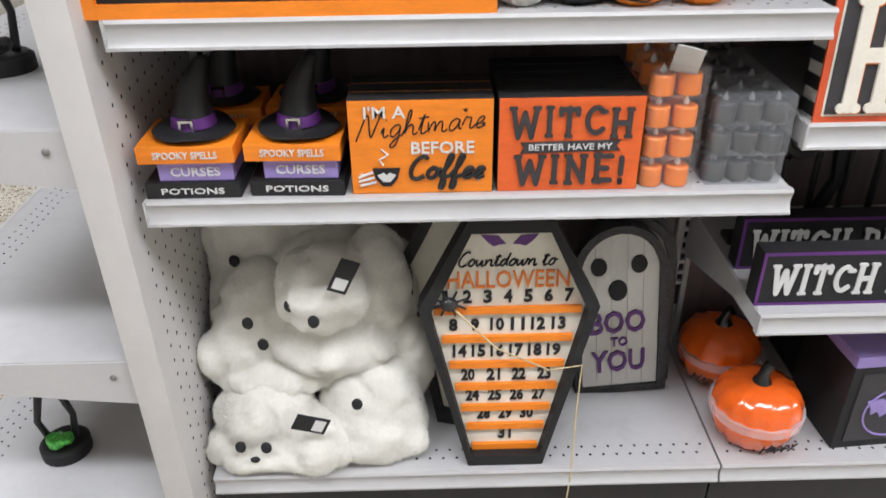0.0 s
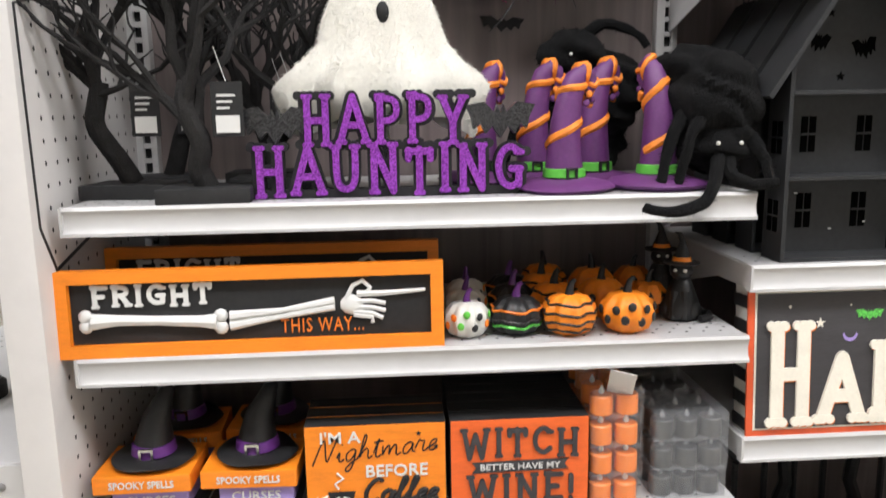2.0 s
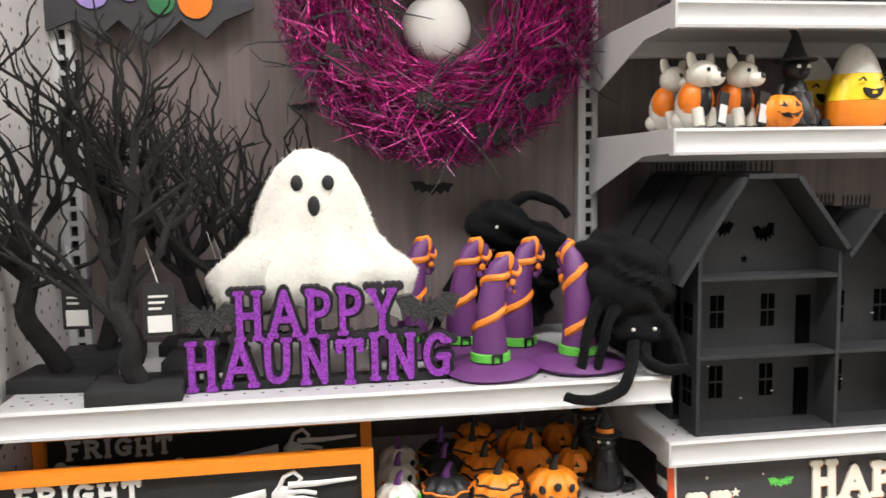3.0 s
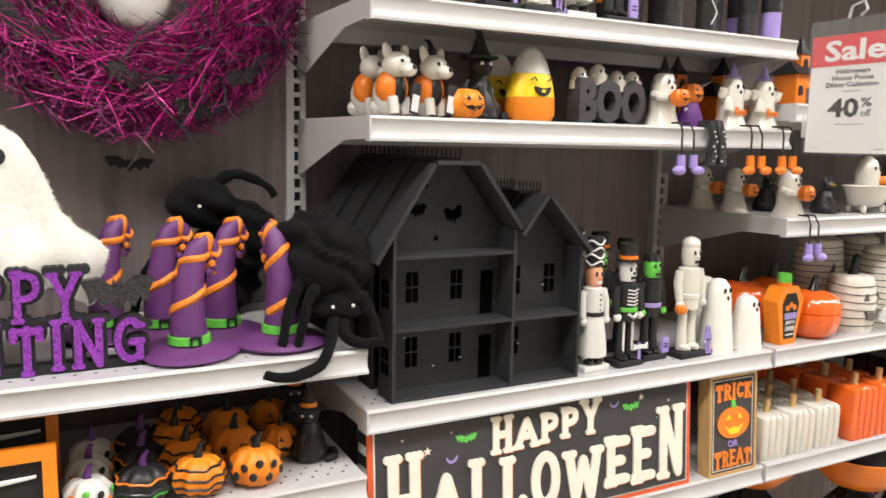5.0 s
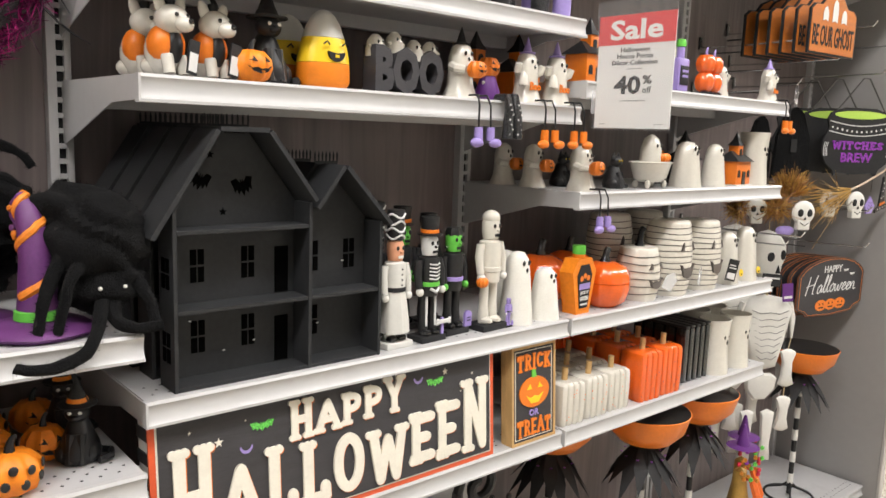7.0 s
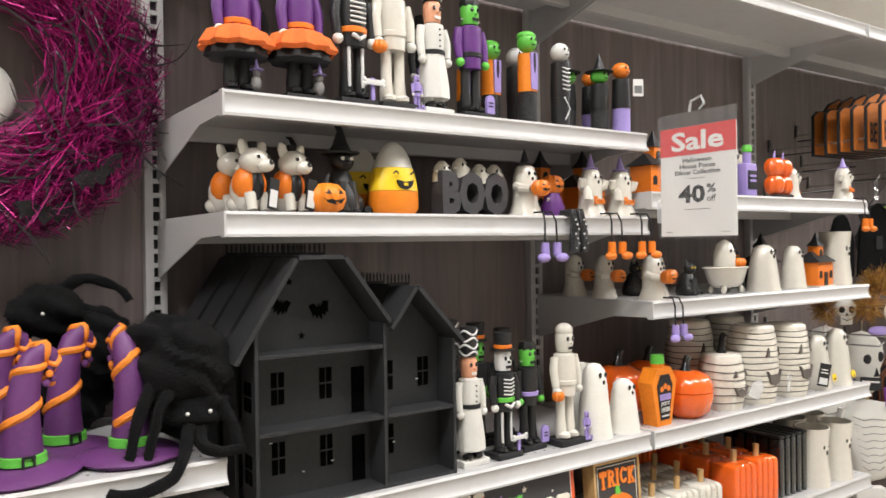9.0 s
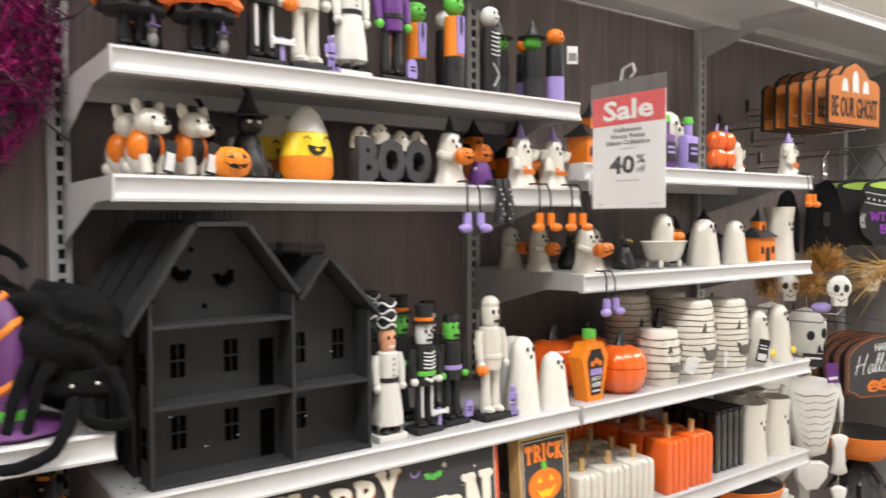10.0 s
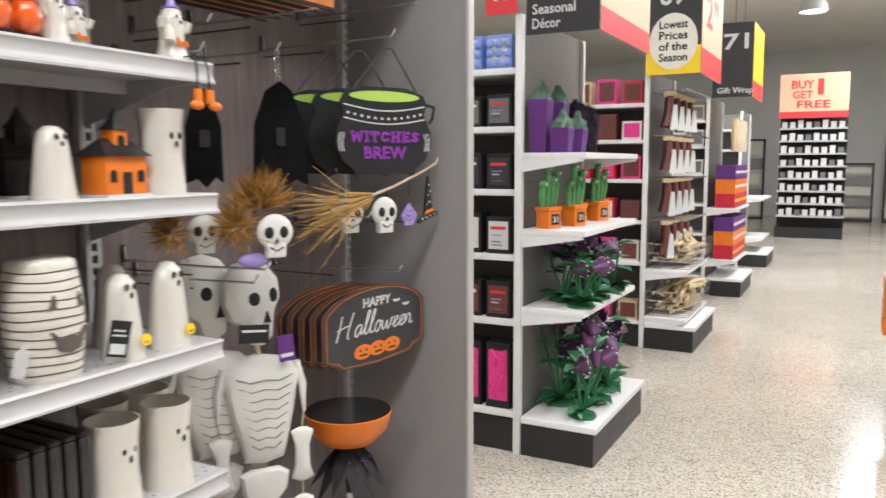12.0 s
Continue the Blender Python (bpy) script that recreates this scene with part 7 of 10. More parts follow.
def candy_corn(m):
    c = thing("candy_corn_figure", "smiling candy corn figure in orange, yellow and white", "figurine", m, "candy corn figures")
    pr = [(0.0, 0.0), (0.040, 0.001), (0.047, 0.012), (0.046, 0.04)], [(0.0462, 0.0405), (0.043, 0.06), (0.037, 0.08)], [(0.0368, 0.0805), (0.030, 0.10), (0.02, 0.116), (0.009, 0.124), (0, 0.126)]
    for nm, p_, mt, lab in zip(("lower_band", "middle_band", "tip"), pr, (ORANGEWOOD, YELLOW, WHITEPAINT), ("orange band", "yellow band", "white tip")):
        part(nm, Mesh().lathe(p_, 26, sy=0.8), mt, c, lab)
    for s in (-1, 1):
        part("eye", Mesh().tube([(s * 0.018 - 0.006, -0.0345, 0.068), (s * 0.018, -0.0362, 0.073), (s * 0.018 + 0.006, -0.0345, 0.068)], 0.0015, 5), INK, c, "black curved eye")
    part("mouth", Mesh().plate(arc(0.0, 0.058, 0.016, 180, 360, 10) + [(0.0, 0.055)], -0.0385, -0.033), INK, c, "black open smile", smooth=False)
    part("tooth", Mesh().box(-0.004, 0.004, -0.0392, -0.0386, 0.0485, 0.053), YELLOW, c)
    return c


c0 = candy_corn(at(1.236, 0.060, Z2B, 4))
copy_thing(c0, at(1.225, 0.155, Z2B, 4))
bo = thing("boo_letter_figure", "black boo letters with small white ghosts on top", "letter figure", at(1.322, 0.032, Z2B, 4))
words("letters", "BOO", SLATE, bo, -0.004, 0.156, 0.0, 0.080, 0.03, 0.034, 0.055, label="dark grey block letters")
for k, (x, z) in enumerate(((0.012, 0.074), (0.054, 0.082), (0.10, 0.073), (0.138, 0.074))):
    gg = part("little_ghost", Mesh().lathe([(0.018, -0.014), (0.0175, 0.0), (0.014, 0.014), (0.006, 0.023), (0, 0.0245)], 18, Matrix.Translation((x, 0.018, z))).ball(x - 0.014, 0.012, z + 0.003, 0.006, 0.004, 0.004, 8).ball(x + 0.014, 0.012, z + 0.003, 0.006, 0.004, 0.004, 8), CREAM, bo, "white ghost")
    for s in (-1, 1):
        part("eye", Mesh().ball(x + s * 0.005, 0.0035, z + 0.010, 0.0024, 0.0012, 0.0034, 8), BLACKGLOSS, gg)


def boots(parent, x, y, z, drop, mt, spread=0.022):
    """Two string legs hanging over a shelf lip, ending in little boots."""
    for s in (-1, 1):
        cx = x + s * spread / 2
        part("leg_string", Mesh().tube([(cx, y + 0.02, z + 0.006), (cx, y - 0.004, z + 0.006), (cx + s * 0.003, y - 0.012, z - 0.012), (cx + s * 0.004, y - 0.013, z - drop)], 0.0019, 6), BLACKMATT, parent, "black cord leg")
        part("boot", Mesh().tube([(cx + s * 0.004, y - 0.013, z - drop + 0.004), (cx + s * 0.004, y - 0.013, z - drop - 0.02)], [0.0075, 0.0085], 9).ball(cx + s * 0.012, y - 0.018, z - drop - 0.024, 0.0145, 0.0095, 0.0085, 12), mt, parent, "small painted boot")


def ghost_sitter(m, legs=None, hat=True, pumpkin=True, h=0.102, ztop=None, label="white sitting ghost figurine holding a pumpkin", boo=False, drop=0.055):
    s = h / 0.088
    g = thing("ghost_figurine", label, "figurine", m, "small ghost figurines")
    part("body", Mesh().lathe([(0, 0), (0.030 * s, 0.0), (0.027 * s, 0.006 * s), (0.0215 * s, 0.022 * s), (0.020 * s, 0.045 * s), (0.020 * s, 0.065 * s), (0.015 * s, 0.081 * s), (0.006 * s, 0.0875 * s), (0, 0.088 * s)], 26, lobes=8, depth=0.06), CREAM, g)
    for q in (-1, 1):
        part("arm", Mesh().tube([(q * 0.019 * s, 0, 0.05 * s), (q * 0.021 * s, -0.014 * s, 0.046 * s), (q * 0.012 * s, -0.026 * s, 0.044 * s)] if pumpkin else [(q * 0.018 * s, 0, 0.05 * s), (q * 0.028 * s, -0.006 * s, 0.055 * s), (q * 0.03 * s, -0.01 * s, 0.066 * s)], [0.0075 * s, 0.0075 * s, 0.006 * s], 8), CREAM, g)
    eyes(g, (-0.0065 * s, 0.0065 * s), -0.0188 * s, 0.07 * s, 0.0028 * s)
    part("mouth", Mesh().ball(0, -0.0195 * s, 0.061 * s, 0.003 * s, 0.0015 * s, 0.0036 * s, 8), BLACKGLOSS, g)
    if hat:
        part("hat", Mesh().lathe([(0.014 * s, 0.084 * s), (0.0145 * s, 0.086 * s), (0.008 * s, 0.088 * s), (0.004 * s, 0.102 * s), (0.0005, 0.112 * s)], 12), LILAC if boo else BLACKMATT, g, "tiny pointed hat")
    if pumpkin:
        pk = part("pumpkin", pumpkin_mesh(0.0165 * s, 0.026 * s), ORANGE, g, "small orange pumpkin", pose(0.004 * s, -0.034 * s, 0.032 * s))
        jack_face(pk, 0.0165 * s, 0.026 * s)
    if boo:
        words("boo_print", "Boo", ORANGE, g, -0.013 * s, 0.013 * s, 0.022 * s, 0.036 * s, -0.0215 * s, 0.002, 0.02, label="orange painted word")
        part("little_ghost", Mesh().lathe([(0.010, 0.0), (0.008, 0.018), (0.003, 0.026), (0, 0.027)], 12, Matrix.Translation((-0.024 * s, -0.016 * s, 0.03 * s))), CREAM, g, "second small white ghost")
    if legs is not None:
        boots(g, 0.006, -0.045 * s, 0.0, drop, legs)
    return g


ghost_sitter(at(1.520, 0.042, Z2B, 0), LILAC)
pf = ghost_sitter(at(1.608, 0.06, Z2B, 4), None, True, False, 0.05, label="pumpkin-headed figurine in a purple coat")
part("pumpkin_head", pumpkin_mesh(0.024, 0.038), ORANGE, pf, "orange pumpkin head", pose(0, 0, 0.046))
jack_face([o for o in pf.children if o.name.startswith("pumpkin_head")][0], 0.024, 0.038)
part("coat", Mesh().lathe([(0.024, 0.0), (0.024, 0.02), (0.014, 0.048), (0, 0.05)], 16), PURPLE, pf, "purple coat")
ghost_sitter(at(1.697, 0.042, Z2B, 0), ORANGE, True, False, boo=True, label="white ghost figurine in a lilac hat with orange boots")
ghost_sitter(at(1.785, 0.042, Z2B, 0), ORANGE, True, False, boo=True, label="white ghost figurine in a lilac hat with orange boots")
sc = thing("beaded_legs", "black and white spotted cloth legs hanging over the lip", "figurine legs", at(1.602, -0.012, Z2B))
for s in (-1, 1):
    part("cloth_leg", wobble(Mesh().tube([(s * 0.009, 0.03, 0.006), (s * 0.009, 0.0, 0.006), (s * 0.010, -0.006, -0.02), (s * 0.013, -0.006, -0.07)], [0.008, 0.008, 0.009, 0.011], 9), 0.002, 60), BLACKGLIT, sc)
    for k in range(7):
        part("bead", Mesh().ball(s * 0.011 + 0.004 * (k % 3 - 1), -0.0145, -0.008 - k * 0.009, 0.0022, seg=6), PAPER, sc)


def toy_house(m, body, label, s=1.0):
    h = thing("toy_house", label, "house ornament", m, "small haunted house ornaments")
    part("house_body", Mesh().box(-0.045 * s, 0.045 * s, -0.03 * s, 0.03 * s, 0.004, 0.07 * s, 0.002), body, h)
    part("roof", Mesh().add([(-0.052 * s, -0.038 * s, 0.07 * s), (0.052 * s, -0.038 * s, 0.07 * s), (0.052 * s, 0.038 * s, 0.07 * s), (-0.052 * s, 0.038 * s, 0.07 * s), (-0.03 * s, 0, 0.1 * s), (0.03 * s, 0, 0.1 * s)], [(0, 1, 5, 4), (1, 2, 5), (2, 3, 4, 5), (3, 0, 4), (3, 2, 1, 0)]), BLACK, h, "black hipped roof", smooth=False)
    part("tower", Mesh().box(-0.012 * s, 0.018 * s, -0.015 * s, 0.015 * s, 0.08 * s, 0.115 * s, 0.001), body, h)
    part("tower_roof", Mesh().lathe([(0.026 * s, 0.115 * s), (0.012 * s, 0.13 * s), (0.0005, 0.155 * s)], 4, Matrix.Translation((0.003 * s, 0, 0)) @ pose(0, 0, 0, 0, 0, 45)), BLACK, h, "pointed black roof", )
    part("base", Mesh().box(-0.05 * s, 0.05 * s, -0.036 * s, 0.036 * s, 0, 0.0038), WHITEPAINT, h)
    for x, z in ((-0.03, 0.035), (0.03, 0.035), (0.003, 0.095)):
        w_ = part("window", Mesh().plate([((x - 0.007) * s, (z - 0.01) * s), ((x + 0.007) * s, (z - 0.01) * s)] + [(a * s, b * s) for a, b in arc(x, z + 0.004, 0.007, 0, 180, 6)], -0.0318 * s if z < 0.09 else -0.0168 * s, -0.029 * s if z < 0.09 else -0.014 * s), INK, h, "black arched window", smooth=False)
    part("door", Mesh().box(-0.009 * s, 0.009 * s, -0.0325 * s, -0.0302 * s, 0.004, 0.042 * s), BLACK, h, "black door", smooth=False)
    return h


toy_house(at(1.79, 0.16, Z2B, 4), ORANGE, "orange haunted house ornament with black roof")
toy_house(at(1.70, 0.20, Z2B, 4), ORANGE, "orange haunted house ornament with black roof")

# sale flag at the shelf end
sl = thing("sale_sign", "white and red sale sign in a clear holder", "sale sign", at(1.824, -0.034, 1.518, -90) @ Matrix.Diagonal((0.95, 1, 0.94, 1)))
part("sheet", Mesh().box(0.0, 0.186, 0.0, 0.0012, 0.0, 0.232), SALEPAPER, sl, "white printed card", smooth=False)
part("header", Mesh().box(0.0, 0.186, -0.0008, -0.0001, 0.172, 0.232), REDINK, sl, "red header", smooth=False)
words("lettering", "Sale", SALEPAPER, sl, 0.03, 0.158, 0.181, 0.222, -0.0009, 0.0006, 0.025)
for s_, z, x0, x1 in (("Halloween", 0.156, 0.058, 0.128), ("Hocus Pocus", 0.143, 0.05, 0.137), ("Décor Collection", 0.130, 0.038, 0.148)):
    words("lettering", s_, INK, sl, x0, x1, z, z + 0.0095, -0.0001, 0.0006, 0.012)
words("lettering", "40", INK, sl, 0.046, 0.112, 0.070, 0.108, -0.0001, 0.0006, 0.03)
words("lettering", "%", INK, sl, 0.116, 0.138, 0.090, 0.108, -0.0001, 0.0006, 0.015)
words("lettering", "off", INK, sl, 0.117, 0.138, 0.072, 0.085, -0.0001, 0.0006)
for z, x0, x1 in ((0.121, 0.075, 0.112), (0.056, 0.062, 0.125), (0.008, 0.015, 0.03), (0.008, 0.15, 0.17)):
    part("print_line", Mesh().box(x0, x1, -0.0006, -0.0001, z, z + 0.0012), GREYINK, sl)
part("holder", Mesh().box(-0.004, 0.19, -0.0035, -0.0022, -0.004, 0.262), PLASTIC, sl, "clear plastic holder", smooth=False)
part("hanger_clip", Mesh().tube([(0.075, 0.0, 0.262), (0.08, 0.0, 0.285), (0.105, 0.0, 0.292), (0.112, 0.0, 0.275), (0.1, 0.0, 0.265)], 0.003, 7), HAZE, sl, "clear hanger clip")
part("lip_clip", Mesh().box(-0.012, 0.004, 0.001, 0.004, 0.03, 0.08), HAZE, sl)

# ---------------------------------------------------------------- third bay


def slim_bottle(m, body, label):
    b = thing("potion_bottle", label, "bottle ornament", m, "potion bottles")
    part("glass", Mesh().box(-0.026, 0.026, -0.014, 0.014, 0, 0.085, 0.007).cyl(0, 0, 0.084, 0.112, 0.010), body, b)
    part("stopper", Mesh().lathe([(0.012, 0.1125), (0.013, 0.12), (0.010, 0.13), (0, 0.132)], 12), GREEN, b, "green stopper")
    part("label_plate", Mesh().box(-0.02, 0.02, -0.0165, -0.0142, 0.02, 0.066, 0.001), INK, b, "black label")
    part("label_print", Mesh().box(-0.014, 0.014, -0.0176, -0.0167, 0.05, 0.056).box(-0.014, 0.014, -0.0176, -0.0167, 0.038, 0.044), LILAC, b)
    return b


slim_bottle(at(2.175, 0.06, Z3A, 4), PURPLE, "dark purple potion bottle with a label")
slim_bottle(at(2.255, 0.055, Z3A, 4), LILAC, "lilac potion bottle with a black label")
sk = ghost_sitter(at(2.255, 0.115, Z3A, 4), None, False, False, 0.15, label="white ghost figurine behind the potion bottles")
for x, y in ((2.365, 0.05), (2.42, 0.06)):
    st = thing("pumpkin_stack", "two stacked orange pumpkins on black feet", "pumpkin decoration", at(x, y, Z3A, 4), "stacked pumpkin figures")
    for sx in (-1, 1):
        part("foot", Mesh().ball(sx * 0.012, -0.008, 0.007, 0.012, 0.014, 0.007, 10), BLACKGLOSS, st, "black foot")
    part("lower_pumpkin", pumpkin_mesh(0.026, 0.05, 8, 0.1), ORANGEGLAZE, st, "", pose(0, 0, 0.01))
    part("upper_pumpkin", pumpkin_mesh(0.026, 0.048, 8, 0.1), ORANGEGLAZE, st, "", pose(0, 0, 0.056))
    part("stem", stem_mesh(0.024, 0.048), LILAC, st, "", pose(0, 0, 0.056))
ghost_sitter(at(2.475, 0.07, Z3A, 4), None, False, False, 0.085, label="white ghost figurine with raised arms")
ghost_sitter(at(2.54, 0.11, Z3A, 4), None, True, False, 0.08, boo=True, label="white ghost figurine in a lilac hat")
ghost_sitter(at(2.683, 0.042, Z3A, 4), ORANGE, True, False, 0.095, boo=True, label="white ghost figurine in a lilac hat with orange boots")
ghost_sitter(at(2.06, 0.07, Z3A, 4), None, True, True, label="white ghost figurine behind the sale sign")
toy_house(at(1.98, 0.12, Z3A, 4), ORANGE, "orange haunted house ornament with black roof")

for i, (x, y, lg) in enumerate(((1.862, 0.26, None), (1.868, 0.17, None), (1.888, 0.045, LILAC))):
    ghost_sitter(at(x + 0.0, y, Z3B, 4), lg, False, True, 0.098, label="white sitting ghost holding a pumpkin bowl" if lg is None else "white sitting ghost with lilac boots over the lip")
for x, y in ((1.955, 0.16), (2.045, 0.075)):
    black_cat(at(x, y, Z3B, 4), 0.09, False, False, "black cat figurine with an orange collar")
ghost_sitter(at(2.03, 0.17, Z3B, 4), None, False, False, 0.095, label="pale ghost figurine standing behind a cat")
ghost_sitter(at(1.99, 0.12, Z3B, 4), None, False, True, 0.095, label="pale ghost figurine with an orange ruff")

tub = thing("bathtub_ghost", "white ghost in a clawfoot bathtub with pumpkins", "figurine", at(2.172, 0.06, Z3B, 4) @ Matrix.Diagonal((1.35, 1.2, 1.25, 1)))
part("tub", Mesh().lathe([(0.024, 0.012), (0.034, 0.02), (0.042, 0.046), (0.046, 0.05), (0.042, 0.052), (0.036, 0.046), (0, 0.04)], 30, sx=1.3, sy=0.75), CREAM, tub)
for a, b in ((-1, -1), (1, -1), (-1, 1), (1, 1)):
    part("claw_foot", Mesh().ball(a * 0.028, b * 0.014, 0.008, 0.006, 0.006, 0.009, 8), CREAM, tub)
part("ghost", Mesh().lathe([(0.022, 0.04), (0.021, 0.075), (0.015, 0.095), (0.005, 0.103), (0, 0.104)], 20, Matrix.Translation((-0.004, 0, 0))), CREAM, tub, "white ghost bather")
for s in (-1, 1):
    part("eye", Mesh().ball(-0.004 + s * 0.007, -0.0195, 0.082, 0.003, 0.0016, 0.004, 8), BLACKGLOSS, tub)
for k, (x, y) in enumerate(((0.012, -0.018), (0.03, -0.012), (0.02, 0.012))):
    part("pumpkin", pumpkin_mesh(0.012, 0.018), ORANGE, tub, "tiny orange pumpkin", pose(x, y, 0.05))


def cone_ghost(m, h, r, label, glaze=CREAM, hollow=False, wavy=True, cat="ghost figure", group="tall ghost figures"):
    """Tall rounded ghost in ceramic or paper."""
    g = thing("tall_ghost", label, cat, m, group)
    if hollow:
        pr = [(0, 0.002), (r, 0.0), (r * 0.97, h * 0.1), (r * 0.86, h * 0.45), (r * 0.9, h * 0.8), (r * 0.98, h), (r * 0.92, h), (r * 0.82, h * 0.6), (0, h * 0.5)]
    else:
        pr = [(0, 0.001), (r, 0.0), (r * 0.97, h * 0.06), (r * 0.84, h * 0.4), (r * 0.72, h * 0.72), (r * 0.6, h * 0.9), (r * 0.35, h * 0.98), (0, h)]
    part("body", Mesh().lathe(pr, 30, lobes=6 if wavy else 0, depth=0.07), glaze, g)
    k = 0.62 if hollow else 0.78
    rr = r * (0.88 if hollow else 0.70)
    eyes(g, (-r * 0.22, r * 0.22), -rr * 0.93, h * (k + 0.07), r * 0.115)
    part("mouth", Mesh().ball(0, -rr * 1.0, h * (k - 0.03), r * 0.1, r * 0.05, r * 0.15, 8), BLACKGLOSS, g, "black oval mouth")
    return g


cone_ghost(at(2.312, 0.05, Z3B, 4), 0.116, 0.042, "cream glazed ceramic ghost")
cone_ghost(at(2.445, 0.05, Z3B, 4), 0.112, 0.034, "cream glazed ceramic ghost turned sideways", wavy=False)
toy_house(at(2.455, 0.15, Z3B, 4), BLACK, "black haunted house ornament", 0.95)
toy_house(at(2.56, 0.055, Z3B, 4), ORANGE, "orange haunted house ornament with black roof", 0.95)
cone_ghost(at(2.655, 0.05, Z3B, 4), 0.148, 0.042, "tall white ceramic ghost with hollow top", hollow=True)
black_cat(at(2.36, 0.17, Z3B, 4), 0.1, True, False, "black cat figurine standing behind ghosts")

PLASTER = mat("white_plaster", (0.76, 0.74, 0.68), 0.6, var=0.06, scale=30, bump=0.2, bscale=200)
cone_ghost(at(1.708, 0.05, ZMID, 4), 0.152, 0.037, "matt white cone ghost", PLASTER, wavy=False)
cone_ghost(at(1.79, 0.045, ZMID, 4), 0.112, 0.035, "short matt white cone ghost", PLASTER, wavy=False)
cone_ghost(at(1.755, 0.13, ZMID, 4), 0.14, 0.036, "matt white cone ghost behind the others", PLASTER, wavy=False)

cb = thing("coffin_bottle", "orange coffin-shaped soap bottle with green cap", "bottle", at(1.893, 0.04, ZMID, 4) @ Matrix.Diagonal((1.1, 1.1, 1.12, 1)))
poly = [(-0.022, 0), (0.022, 0), (0.04, 0.085), (0.022, 0.112), (-0.022, 0.112), (-0.04, 0.085)]
part("bottle", Mesh().plate(poly, -0.017, 0.017), ORANGEWOOD, cb, "translucent orange body", smooth=False)
part("neck", Mesh().cyl(0, 0, 0.112, 0.119, 0.013), ORANGEWOOD, cb)
part("cap", Mesh().cyl(0, 0, 0.1195, 0.136, 0.014, 0.013), GREEN, cb, "green cap")
part("label_plate", Mesh().plate([(x * 0.62, 0.012 + z * 0.78) for x, z in poly], -0.0186, -0.0172), INK, cb, "dark coffin label", smooth=False)
for nm, s_, z, hh, mt in (("lettering", "JACK O'", 0.038, 0.009, PAPER), ("lettering", "LANTERN", 0.027, 0.009, PAPER)):
    words(nm, s_, mt, cb, -0.014, 0.014, z, z + hh, -0.0187, 0.0006, 0.02)
part("label_band", Mesh().box(-0.018, 0.018, -0.0194, -0.0187, 0.05, 0.062), LILAC, cb)
for k in range(3):
    part("label_pumpkin", disc(-0.011 + k * 0.011, 0.072 + (k == 1) * 0.005, 0.0055, -0.0195, -0.0187), ORANGE, cb)
part("label_line", Mesh().box(-0.012, 0.012, -0.0194, -0.0187, 0.018, 0.021), PAPER, cb)

pumpkin_jar(at(2.01, 0.055, ZMID, 4), 0.062, 0.105, False, "glossy orange ceramic pumpkin jar with black stem")
pumpkin_jar(at(1.90, 0.16, ZMID, 10), 0.066, 0.115, False, "glossy orange ceramic pumpkin jar with black stem")
pumpkin_jar(at(2.04, 0.19, ZMID, 10), 0.062, 0.11, False, "glossy orange ceramic pumpkin jar with black stem")

STONEWARE = mat("cream_stoneware", (0.74, 0.70, 0.62), 0.28, var=0.08, scale=14, coat=0.25)
STRIPE = mat("grey_brown_glaze_line", (0.11, 0.095, 0.085), 0.35, var=0.3, scale=40)


def striped_jar(m, r, h, label, stem=False, n=9):
    """Stacked-ring stoneware jack-o-lantern with dark painted lines."""
    j = thing("striped_pumpkin_jar", label, "ceramic jar", m, "striped stoneware pumpkins")
    pr = []
    for k in range(n * 4 + 1):
        u = k / (n * 4)
        env = r * (0.80 + 0.20 * math.sin(math.pi * min(1, max(0, u * 0.92 + 0.06))) ** 0.8)
        pr.append((env * (0.985 + 0.015 * abs(math.sin(math.pi * u * n))), h * u))
    part("body", Mesh().lathe([(0, 0)] + pr + [(r * 0.7, h * 1.02), (0, h * 1.03)], 34, lobes=9 if stem else 0, depth=0.05), STONEWARE, j)
    for k in range(1, n):
        u = k / n
        env = r * (0.80 + 0.20 * math.sin(math.pi * min(1, max(0, u * 0.92 + 0.06))) ** 0.8) * 0.985
        part("painted_line", Mesh().tube([(env * math.cos(a), env * math.sin(a), h * u + 0.0011 * math.sin(3 * a + k)) for a in [i * math.pi / 18 for i in range(37)]], 0.0015, 4), STRIPE, j)
    y = -r * 0.93
    for s in (-1, 1):
        part("eye_cut", Mesh().plate([(s * r * 0.22, h * 0.62), (s * r * 0.5, h * 0.62), (s * r * 0.36, h * 0.74)], y, y + r * 0.35), STRIPE, j, "dark triangle eye", smooth=False)
    part("mouth_cut", Mesh().plate([(-r * 0.5, h * 0.44), (-r * 0.25, h * 0.37), (0, h * 0.40), (r * 0.25, h * 0.37), (r * 0.5, h * 0.44), (r * 0.3, h * 0.27), (0, h * 0.24), (-r * 0.3, h * 0.27)], y - r * 0.06, y + r * 0.3), STRIPE, j, "dark grin opening", smooth=False)
    if stem:
        part("stem", Mesh().tube([(0, 0, h), (0, 0, h * 1.12), (0.004, 0, h * 1.3), (0.012, 0, h * 1.36)], [r * 0.26, r * 0.13, r * 0.12, r * 0.14], 9), BLACKMATT, j, "dark twisted stem")
    return j


